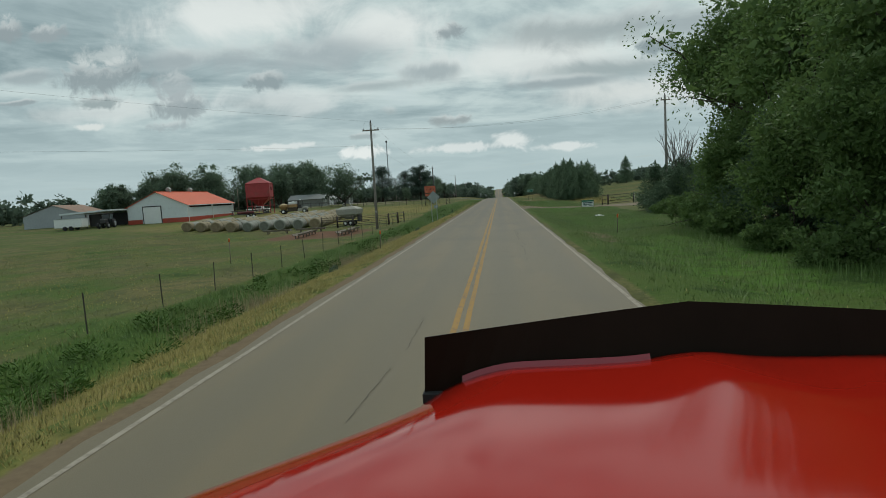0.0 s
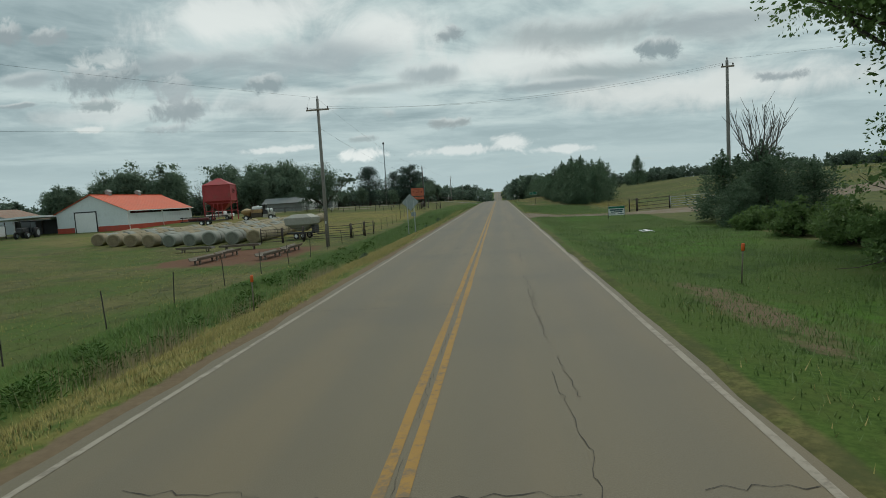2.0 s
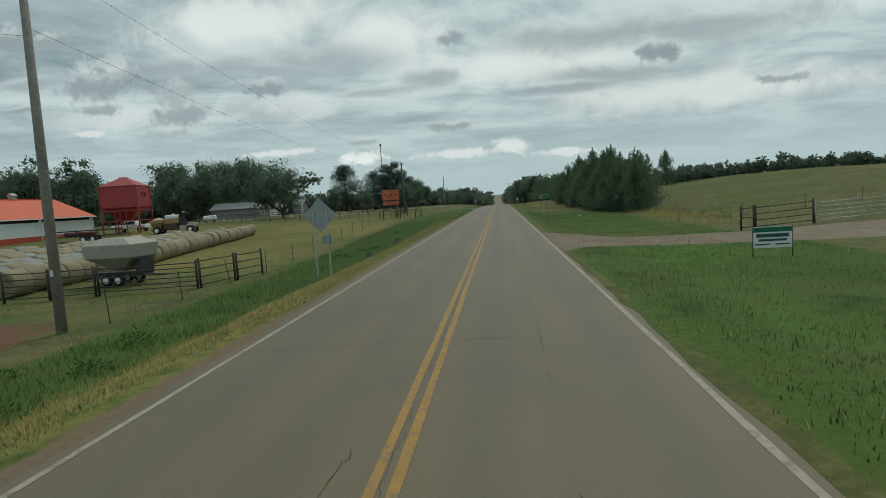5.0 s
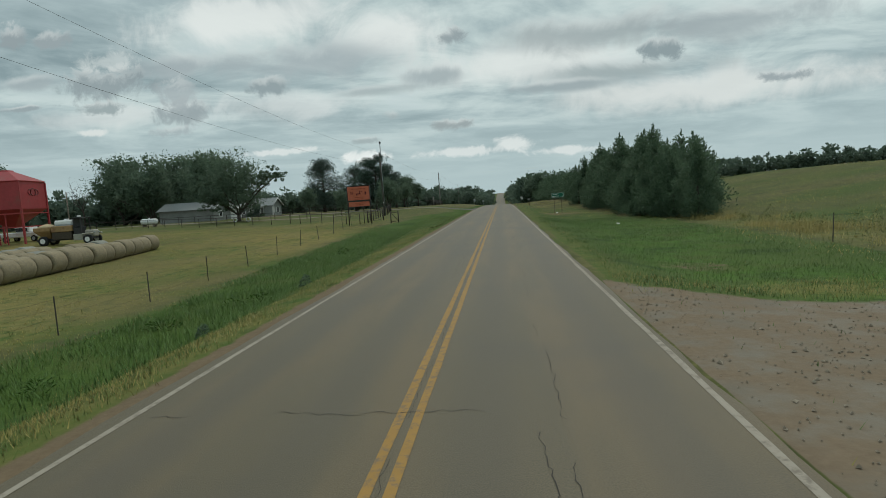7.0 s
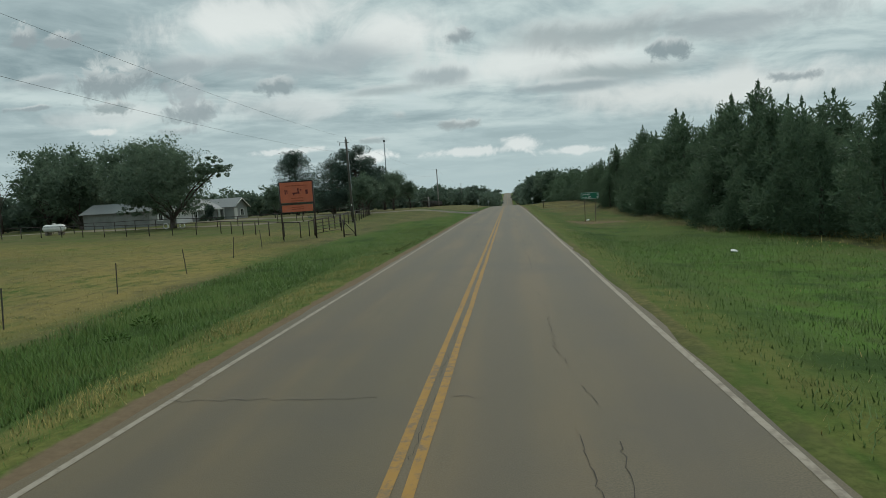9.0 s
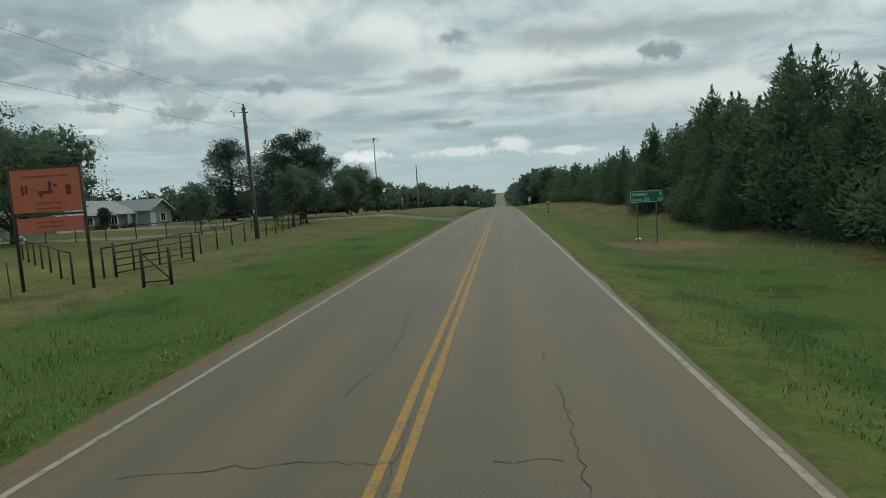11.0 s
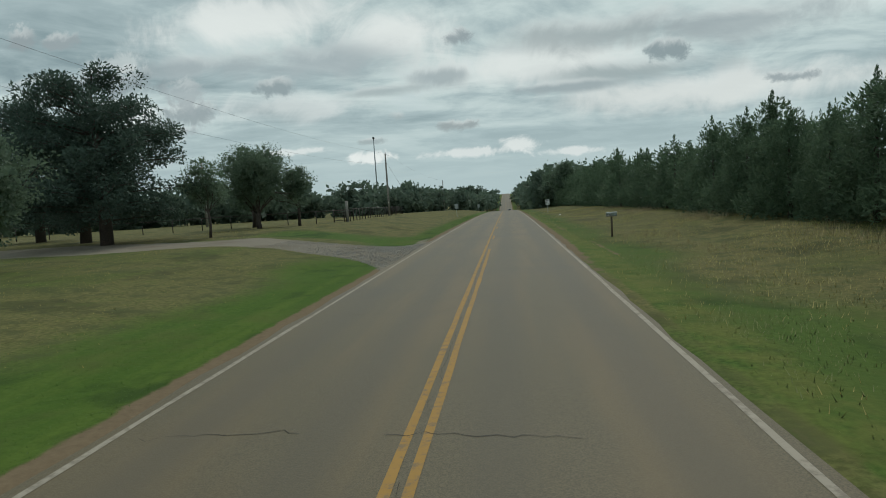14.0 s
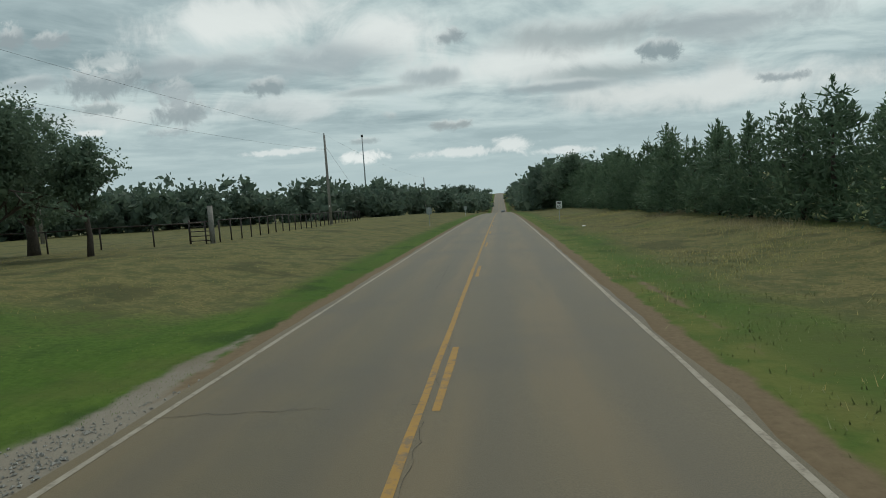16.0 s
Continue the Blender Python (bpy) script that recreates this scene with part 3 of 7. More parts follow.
PAINT_W = paintmat("worn_white_road_paint", (0.38, 0.335, 0.265), (0.20, 0.17, 0.13))
PAINT_Y = paintmat("worn_yellow_road_paint", (0.40, 0.222, 0.046), (0.19, 0.135, 0.075))
TAR = mat("dark_open_crack", (0.042, 0.035, 0.027), 0.8, var=0.3)

road = thing("road", "worn grey two-lane asphalt highway with painted lines", "road", kind="structure")
yy = np.concatenate([np.linspace(-60, 400, 400), np.geomspace(402, 2600, 120)])
xx = np.array([ROAD_L, ROAD_L + 0.05, LINE_L, -3, LINE_C, 0.6, LINE_R, ROAD_R - 0.05, ROAD_R])
rsd = np.random.RandomState(5)
V, F = [], []
for i, y in enumerate(yy):
    w = rsd.normal(0, 0.035, 2)
    for k, x in enumerate(xx):
        V.append((x + (w[0] if k < 2 else w[1] if k > 6 else 0), y, float(road_z(y)) + (0.0 if 0 < k < 8 else -0.10)))
    if i:
        for k in range(len(xx) - 1):
            a = (i - 1) * len(xx) + k
            F.append((a, a + 1, a + len(xx) + 1, a + len(xx)))
ob = new("asphalt", mesh_np("asphalt", V, F, asphalt))
ob.parent = road
strip("edge_line", LINE_L - 0.048, LINE_L + 0.048, -60, 1400, 0.004, PAINT_W, road, 1.5, "worn white edge line", 0.006, 1)
strip("edge_line", LINE_R - 0.048, LINE_R + 0.048, -60, 1400, 0.004, PAINT_W, road, 1.5, "worn white edge line", 0.006, 2)
strip("centre_line", LINE_C - 0.16, LINE_C - 0.05, -60, 1400, 0.004, PAINT_Y, road, 1.5, "cracked yellow centre line", 0.006, 3)
strip("centre_line", LINE_C + 0.05, LINE_C + 0.16, -60, 183, 0.004, PAINT_Y, road, 1.5, "cracked yellow centre line", 0.006, 4)
for k in range(6):
    y0 = 190 + 12.2 * k
    strip("centre_dash", LINE_C + 0.05, LINE_C + 0.16, y0, y0 + 3.05, 0.004, PAINT_Y, road, 1.0, "yellow passing dash", 0.006, 40 + k)


def crack(pts, w, seed):
    """A jagged crack in the asphalt along a polyline."""
    rs = np.random.RandomState(seed)
    P = []
    for (x0, y0), (x1, y1) in zip(pts, pts[1:]):
        m = max(2, int(math.hypot(x1 - x0, y1 - y0) / 0.12))
        for i in range(m):
            f = i / m
            P.append((x0 + (x1 - x0) * f + rs.normal(0, 0.02), y0 + (y1 - y0) * f + rs.normal(0, 0.035)))
    P.append(pts[-1])
    V, F, gap = [], [], 0.0
    for i, (x, y) in enumerate(P):
        a, c2 = P[max(i - 1, 0)], P[min(i + 1, len(P) - 1)]
        dxx, dyy = c2[0] - a[0], c2[1] - a[1]
        l = math.hypot(dxx, dyy) or 1
        ww = w * rs.uniform(0.25, 1.0)
        gap = 0.35 if gap < 0.2 and rs.rand() < 0.05 else max(0.0, gap - 0.05)
        z = float(road_z(y)) + 0.006
        V += [(x - dyy / l * ww, y + dxx / l * ww, z), (x + dyy / l * ww, y - dxx / l * ww, z)]
        if i and (gap == 0.0 or i == 1):
            F.append((2 * i - 2, 2 * i - 1, 2 * i + 1, 2 * i))
    o = new("crack", mesh_np("crack", V, F, TAR))
    o.parent = road


rs = np.random.RandomState(11)
y = 4.0
while y < 262:
    x0 = rs.uniform(-4.85, -3.6)
    crack([(x0, y), (x0 + rs.uniform(1.2, 2.2), y + rs.uniform(-0.25, 0.25)), (min(x0 + rs.uniform(2.5, 6.5), 2.3), y + rs.uniform(-0.4, 0.4))], 0.008, int(y * 10))
    if rs.rand() < 0.6:
        xa = rs.choice([-1.55, -2.1, 0.55, 0.75])
        crack([(xa, y + 2), (xa + rs.uniform(-0.25, 0.25), y + 5), (xa + rs.uniform(-0.3, 0.3), y + rs.uniform(7, 11))], 0.007, int(y * 7))
    y += rs.uniform(5.5, 10)
for ya in range(20, 120, 9):
    crack([(0.55, ya), (0.62, ya + 4), (0.5, ya + 6.5)], 0.006, ya)

for ya in range(2, 200, 7):
    crack([(LINE_C + 0.01, ya), (LINE_C - 0.015, ya + 3), (LINE_C + 0.01, ya + 6.4)], 0.0035, 300 + ya)



# ---------- foliage ----------
def leaf_mesh(name, centers, normals, size, material, seed, aspect=0.55, jitter=1.0):
    """Many small leaf quads (bent diamonds) at the given centres, facing roughly along the given directions."""
    rs = np.random.RandomState(seed)
    n = len(centers)
    d = normals + rs.normal(0, 0.55 * jitter, (n, 3))
    d /= np.linalg.norm(d, axis=1)[:, None] + 1e-9
    u = np.cross(d, rs.normal(0, 1, (n, 3)))
    u /= np.linalg.norm(u, axis=1)[:, None] + 1e-9
    w = np.cross(d, u)
    s = (size * rs.uniform(0.6, 1.35, n))[:, None]
    V = np.stack([centers - d * s * 0.5, centers + u * s * 0.5 * aspect + w * s * 0.08, centers + d * s * 0.5, centers - u * s * 0.5 * aspect + w * s * 0.08], 1).reshape(-1, 3)
    me = bpy.data.meshes.new(name)
    me.vertices.add(4 * n)
    me.vertices.foreach_set("co", V.astype(np.float32).ravel())
    me.loops.add(4 * n)
    me.loops.foreach_set("vertex_index", np.arange(4 * n, dtype=np.int32))
    me.polygons.add(n)
    me.polygons.foreach_set("loop_start", np.arange(0, 4 * n, 4, dtype=np.int32))
    me.update()
    me.validate()
    me.materials.append(material)
    return me


def clumps(rs, cc, rr, per):
    """Leaf centres and outward directions for clumps at cc with radii rr."""
    m = len(cc)
    k = np.repeat(np.arange(m), per)
    d = rs.normal(0, 1, (len(k), 3))
    d /= np.linalg.norm(d, axis=1)[:, None]
    r = rs.uniform(0.35, 1.0, len(k)) ** 0.6
    return cc[k] + d * (rr[k] * r)[:, None] * np.array([1, 1, 0.75]), d


def limb(bm, p, d, length, r, rs, depth, tips, gnarl=0.25, n=6):
    pts, rad = [p], [r]
    for i in range(3):
        d = (d + Vector(rs.normal(0, gnarl, 3)) + Vector((0, 0, 0.08))).normalized()
        p = p + d * length / 3
        pts.append(p)
        rad.append(r * (1 - 0.22 * (i + 1)))
    tube(bm, pts, rad, n, cap=False)
    tips.append(p)
    if depth:
        for _ in range(3 if depth > 1 else 2):
            q = pts[rs.randint(1, 4)]
            d2 = (d + Vector(rs.normal(0, 0.65, 3))).normalized()
            limb(bm, q, d2, length * rs.uniform(0.55, 0.75), r * 0.5, rs, depth - 1, tips, gnarl, max(4, n - 1))


def broad_tree(name, label, x, y, h, rx, seed, material, leaf=0.26, n_leaf=7000, trunk=0.25, base=0.22, cat="tree", lean=0.0, flat=1.0, group="", dense=1.0, lobes=(), core_n=9):
    """Trunk, limbs and an uneven crown of clumps."""
    rs = np.random.RandomState(seed)
    t0 = thing(name, label, cat, pose(x, y, gz(x, y) - 0.05), group)
    bm, tips = bm_(), []
    top = h * base * 1.25
    tube(bm, [(0, 0, 0), (rs.normal(0, .08), rs.normal(0, .08), top * 0.5), (lean, 0, top)], [trunk * 1.25, trunk, trunk * 0.85], 9)
    for k in range(6):
        a = 2 * math.pi * k / 6 + rs.uniform(-0.4, 0.4)
        limb(bm, Vector((lean * 0.8, 0, top * rs.uniform(0.8, 1.0))), Vector((math.cos(a) * 0.75, math.sin(a) * 0.75, rs.uniform(0.6, 1.2))).normalized(), min(rx, h * 0.4) * 0.95, trunk * 0.5, rs, 1, tips)
    for lx, ly, lz, lr in lobes:
        tube(bm, [(lean, 0, top * 0.9), (lean + lx * 0.5, ly * 0.5, (top + lz) * 0.55), (lx, ly, lz)], [trunk * 0.55, trunk * 0.35, 0.04], 6, cap=False)
    part("trunk", bm, BARK, t0)
    m = int(95 * dense)
    dirs = rs.normal(0, 1, (m, 3))
    dirs /= np.linalg.norm(dirs, axis=1)[:, None]
    rad = rs.uniform(0.10, 1.0, m) ** 0.5
    ch = h * (1 - base) / 2
    lump = 1 + 0.22 * np.sin(3 * np.arctan2(dirs[:, 1], dirs[:, 0]) + seed) + 0.14 * np.sin(5 * dirs[:, 2] + seed)
    cc = dirs * (rad * lump)[:, None] * np.array([rx, rx, ch * flat]) * 0.74 + np.array([lean, 0, h * base + ch])
    if cat == "shrub":          # boughs lie low and spread to the ground
        cc[:, 2] = h * (np.clip(cc[:, 2], 0.02, h) / h) ** 1.7
    tp = np.array([tuple(p) for p in tips])
    cc = np.concatenate([cc, tp[rs.permutation(len(tp))[:14]]])
    rr = rs.uniform(0.20, 0.40, len(cc)) * min(rx, ch)
    for lx, ly, lz, lr in lobes:
        q = rs.normal(0, 0.42, (14, 3)) * lr + np.array([lx, ly, lz])
        cc, rr = np.concatenate([cc, q]), np.concatenate([rr, rs.uniform(0.16, 0.30, 14) * lr])
    per = max(16, int(n_leaf * 1.3) // len(cc))
    P, D = clumps(rs, cc, rr, per)
    core, cd = clumps(rs, cc * np.array([0.86, 0.86, 1]), rr * 0.55, max(5, per // core_n))
    sz = np.concatenate([np.full(len(P), leaf), np.full(len(core), leaf * 2.8)])
    P, D = np.concatenate([P, core]), np.concatenate([D, cd])
    keep = P[:, 2] > (0.04 if cat == "shrub" else 0.3)
    ob = new("crown", leaf_mesh("crown", P[keep], D[keep], sz[keep], material, seed))
    ob.parent = t0
    return t0


def cedar_mesh(h, r, seed, n=9500, leaf=0.27):
    """Red cedar: a dense cone of tufted boughs skirted to the ground, with a few ragged pointed leaders."""
    rs = np.random.RandomState(seed)
    leaders = [(0, 0, h, 1.0)] + [(rs.normal(0, r * 0.32), rs.normal(0, r * 0.32), h * rs.uniform(0.72, 0.93), rs.uniform(0.6, 0.85)) for _ in range(3)]
    cc, rr, dd = [], [], []
    for _ in range(230):
        lx, ly, lh, lr = leaders[0] if rs.rand() < 0.5 else leaders[rs.randint(len(leaders))]
        f = rs.uniform(0.0, 0.95) ** 1.1
        a = rs.uniform(0, 2 * math.pi)
        prof = min(1.0, 0.72 + 2.2 * f) * (1 - f) ** 0.78 * (0.84 + 0.22 * math.sin(7 * f + 2 * a + seed)) + 0.03
        L = r * lr * prof * rs.uniform(0.55, 1.08)
        rise = 0.10 + 0.55 * f
        cc.append((lx * f + math.cos(a) * L, ly * f + math.sin(a) * L, 0.25 + f * lh * 0.94 + rise * L * 0.5))
        rr.append((0.24 + 0.42 * prof) * rs.uniform(0.7, 1.25) * r / 2.9)
        dd.append((math.cos(a) * 0.7, math.sin(a) * 0.7, 0.5 + rise))
    cc, rr, dd = np.array(cc), np.array(rr), np.array(dd)
    k = rs.choice(len(cc), n, p=rr ** 1.6 / (rr ** 1.6).sum())
    q = rs.normal(0, 1, (n, 3))
    q /= np.linalg.norm(q, axis=1)[:, None]
    P = [cc[k] + q * (rr[k] * rs.uniform(0.3, 1.0, n) ** 0.5)[:, None] * np.array([1, 1, 1.15])]
    D = [q * 0.8 + dd[k] * 0.7]
    sz = [np.full(n, leaf)]
    for lx, ly, lh, lr in leaders:
        m = int(n * 0.012)
        s = rs.uniform(0, 1, m)
        P.append(np.stack([lx + rs.normal(0, 0.16, m) * (1.1 - s), ly + rs.normal(0, 0.16, m) * (1.1 - s), lh * (0.86 + 0.17 * s)], -1))
        D.append(np.tile([0, 0, 1.0], (m, 1)) + rs.normal(0, 0.35, (m, 3)))
        sz.append(np.full(m, leaf * 0.9))
    m = n // 10
    f, a = rs.uniform(0, 0.85, m), rs.uniform(0, 2 * math.pi, m)
    w = r * 0.60 * (1 - f) * rs.uniform(0.2, 1, m)
    P.append(np.stack([np.cos(a) * w, np.sin(a) * w, f * h + 0.2], -1))
    D.append(rs.normal(0, 1, (m, 3)))
    sz.append(np.full(m, max(0.38, leaf * 1.6)))
    P = np.concatenate(P)
    P[:, 2] = np.abs(P[:, 2]) + 0.03
    return leaf_mesh("foliage", P, np.concatenate(D), np.concatenate(sz), LEAF_CEDAR, seed, 0.27, 0.9)


CEDARS = []
for k in range(6):
    bm = bm_()
    tube(bm, [(0, 0, 0), (0.05, 0, 2.2), (0, 0.04, 5.6)], [0.16, 0.12, 0.03], 7)
    me_t = bpy.data.meshes.new("trunk")
    bm.to_mesh(me_t)
    bm.free()
    me_t.materials.append(BARK)
    CEDARS.append((me_t, cedar_mesh(7.0, 2.7 + 0.3 * (k % 3), 100 + k, 7000, 0.27), cedar_mesh(7.0, 2.7 + 0.3 * (k % 3), 100 + k, 1700, 0.44)))


def cedar(x, y, h, wide, k, rot, label="dark green eastern red cedar with ragged pointed tip", group="cedars along the highway", shift=0.0, near=True):
    t0 = thing("cedar_tree", label, "tree", pose(x, y, gz(x, y) - 0.05 + shift, 0, 0, rot) @ Matrix.Diagonal((wide * h / 7.0, wide * h / 7.0, h / 7.0, 1)), group)
    for nm, me2 in (("trunk", CEDARS[k % 6][0]), ("foliage", CEDARS[k % 6][1 if near else 2])):
        o = new(nm, me2)
        o.parent = t0
    return t0


rs = np.random.RandomState(3)
y = 119.5
while y < 345:
    h = rs.uniform(6.2, 8.8) * (0.86 + 0.20 * float(ss(121, 131, y)) + 0.06 * float(ss(140, 150, y)) - 0.14 * float(ss(158, 170, y)) - 0.18 * float(ss(170, 196, y)) + 0.13 * float(ss(212, 240, y)))
    xx0 = 15.7 + rs.uniform(-0.8, 0.9) - 1.2 * float(ss(300, 340, y))
    cedar(xx0, y, h, rs.uniform(0.92, 1.12), rs.randint(6), rs.uniform(0, 360), near=y < 205)
    if 123 < y < 200:
        cedar(xx0 + rs.uniform(3.0, 4.5), y + rs.uniform(-1, 1.5), h * rs.uniform(0.82, 1.0), 1.0, rs.randint(6), rs.uniform(0, 360), near=False)
    y += rs.uniform(2.3, 3.7)
for x, y, h in ((13.4, 152.5, 4.2), (13.0, 170.0, 4.6), (13.4, 160.5, 3.0), (13.5, 133, 4.5), (13.8, 128, 4.0)):
    cedar(x, y, h, 1.15, int(y) % 6, y * 7)
# wood at the start, beside the right shoulder
for x, y, h, w in ((12.9, 30.0, 6.4, 0.95), (15.2, 26.5, 9.0, 0.9), (17.5, 31, 9.5, 0.9), (13.0, 12, 7.5, 1.0), (13.5, 7.5, 8, 1.0), (13.0, 2.5, 8, 1.0)):
    cedar(x, y, h, w, int(x * 7 + y) % 6, x * 50 + y * 13, "dense dark cedar in the roadside thicket", "thicket beside the highway")
broad_tree("oak_tree", "tall leafy green oak leaning over the verge", 17.0, 43.0, 16.5, 6.2, 21, LEAF, 0.22, 17000, 0.3, 0.36, dense=1.7)
broad_tree("oak_tree", "tall leafy green oak in the thicket", 16.6, 34.0, 16.5, 5.6, 22, LEAF, 0.24, 11000, 0.3, 0.2, dense=1.7)
broad_tree("oak_tree", "tall leafy green oak in the thicket", 15.6, 23.5, 15.0, 5.5, 23, LEAF, 0.23, 12000, 0.3, 0.15, dense=1.7)
broad_tree("oak_tree", "tall leafy green oak in the thicket", 16.5, 11.0, 14.0, 5.5, 24, LEAF, 0.28, 4000, 0.3, 0.15, dense=1.2)
for x, y, h, rx, s in ((12.4, 33.5, 7.0, 2.6, 41), (12.3, 26.5, 7.6, 2.7, 42), (12.0, 20.5, 7.4, 2.6, 43), (12.6, 15.5, 7.5, 2.7, 44), (15.0, 38.5, 7.5, 2.8, 45)):
    broad_tree("thicket_tree", "young leafy green tree in the roadside thicket", x, y, h, rx, s, LEAF, 0.15, 9000, 0.09, 0.06, "tree", group="thicket beside the highway", dense=1.3)
for x, y, h, rx, s in ((12.9, 38.5, 2.6, 2.0, 31), (10.9, 30.2, 2.2, 1.6, 32), (10.2, 24.0, 1.8, 1.5, 33), (14.2, 44.0, 2.6, 2.1, 34), (14.4, 48.5, 2.1, 1.9, 35), (14.2, 53.0, 1.7, 1.7, 36), (10.3, 19, 2.0, 1.6, 37), (11.6, 35.0, 1.9, 1.5, 38)):
    broad_tree("shrub", "low leafy green shrub at the edge of the thicket", x, y, h, rx, s, LEAF, 0.12, 4600, 0.06, 0.03, "shrub", group="shrubs at the thicket")
for x, y, h, w in ((15.6, 61.5, 4.9, 1.45), (17.8, 60.5, 5.3, 1.75), (16.6, 57.0, 4.4, 1.5), (19.8, 57.8, 4.0, 1.7), (14.6, 56.2, 3.0, 1.5)):
    cedar(x, y, h, w, int(x * 3) % 6, x * 90, "bushy dark cedar below a dead tree", "cedars by the gravel entrance")
# dead tree
dt = thing("dead_tree", "leafless grey dead tree with bare branches", "tree", pose(17.6, 60.5, gz(17.6, 60.5)))
bm, tips = bm_(), []
rs = np.random.RandomState(8)
tube(bm, [(0, 0, 0), (0.1, 0, 2.5), (0, 0.1, 4.2)], [0.2, 0.16, 0.12], 7)
for k in range(26):
    a = 2 * math.pi * k / 26 + rs.uniform(-.3, .3)
    q = rs.uniform(0.15, 1.1)
    p0, d0 = Vector((0, 0, rs.uniform(3.0, 4.2))), Vector((math.cos(a) * q, math.sin(a) * q, 1)).normalized()
    mid_ = p0 + d0 * rs.uniform(1.6, 2.2)
    end_ = mid_ + Vector((d0.x * 0.45 + rs.normal(0, .12), d0.y * 0.45 + rs.normal(0, .12), 1)).normalized() * rs.uniform(1.5, 2.2)
    tube(bm, [p0, mid_, end_], [0.042, 0.03, 0.012], 5, cap=False)
    for u in (0.25, 0.5, 0.7, 0.85):
        o_ = mid_.lerp(end_, u) if rs.rand() < 0.7 else p0.lerp(mid_, 0.4 + 0.6 * u)
        d2 = Vector((d0.x + rs.normal(0, .45), d0.y + rs.normal(0, .45), 1.3)).normalized()
        L = rs.uniform(0.6, 1.3)
        tube(bm, [o_, o_ + d2 * L * 0.5, o_ + d2 * L + Vector((0, 0, 0.12 * L))], [0.022, 0.016, 0.008], 4, cap=False)
part("branchwork", bm, DEADWOOD, dt)

# trees on the far side of the farm, and round the houses
for i, (x, y, h, rx, mt, nl) in enumerate((
        (-103.5, 149, 10.6, 6.4, LEAF_DARK, 8200), (-94, 151, 12.6, 6.6, LEAF_DARK, 8200), (-85.5, 149, 14.4, 6.8, LEAF_DARK, 9200), (-77.0, 150, 13.2, 6.2, LEAF_DARK, 8600),
        (-86, 196, 17.0, 8.5, LEAF_DARK, 9000), (-75, 198, 17.0, 8.0, LEAF_DARK, 8000), (-68, 200, 17.2, 7.5, LEAF_DARK, 8000), (-60, 184, 14.5, 7.0, LEAF_DARK, 9000), (-70, 181, 14.2, 6.4, LEAF_DARK, 6500), (-79, 185, 14.6, 6.4, LEAF_DARK, 6500))):
    broad_tree("shade_tree", "large round dark green shade tree beyond the farmyard", x, y, h, rx, 50 + i, mt, 0.34, int(nl * 0.95), 0.35, 0.03, group="shade trees", dense=1.5, core_n=4)
broad_tree("yard_tree", "spreading dark yard tree with low hanging boughs", -45.0, 166.0, 12.6, 6.6, 61, LEAF_DARK, 0.23, 17000, 0.32, 0.08, flat=1.05, dense=1.8, lobes=((6.0, -0.5, 7.2, 2.0), (8.0, -0.5, 7.8, 1.5), (-4.6, -2.4, 4.4, 2.2), (-2.2, -3.2, 3.9, 1.8), (-6.2, -1.0, 5.4, 2.0)))
broad_tree("young_tree", "feathery upright young tree on the lawn", -27.0, 166.5, 5.4, 1.5, 63, LEAF_DARK, 0.13, 3800, 0.06, 0.14)
broad_tree("young_tree", "small young tree on the lawn", -40.5, 190.0, 6.6, 2.0, 59, LEAF_DARK, 0.17, 4200, 0.07, 0.12)
broad_tree("lawn_tree", "low leafy lawn tree beside the gravel drive", -20.3, 175.5, 6.4, 2.7, 65, LEAF_DARK, 0.15, 9500, 0.13, 0.14, dense=1.4)
broad_tree("lawn_tree", "thin low lawn tree beside the gravel drive", -19.8, 170.0, 6.2, 2.0, 66, LEAF_DARK, 0.15, 3000, 0.09, 0.25)
broad_tree("lawn_tree", "small sparse lawn tree", -20.0, 192.5, 5.6, 1.8, 67, LEAF_DARK, 0.12, 3800, 0.08, 0.28)
broad_tree("lawn_tree", "rounded lawn tree with a leaning trunk", -22.9, 207.0, 8.4, 3.8, 68, LEAF_DARK, 0.155, 16000, 0.2, 0.14, flat=0.95, dense=1.8)
broad_tree("lawn_tree", "upright lawn tree with a thick trunk", -26.0, 213.0, 8.8, 3.0, 69, LEAF_DARK, 0.16, 10000, 0.28, 0.16, dense=1.5)
broad_tree("lawn_tree", "airy lawn tree near the pipe fence", -20.0, 209.5, 6.6, 1.9, 70, LEAF_DARK, 0.17, 3600, 0.13, 0.25)


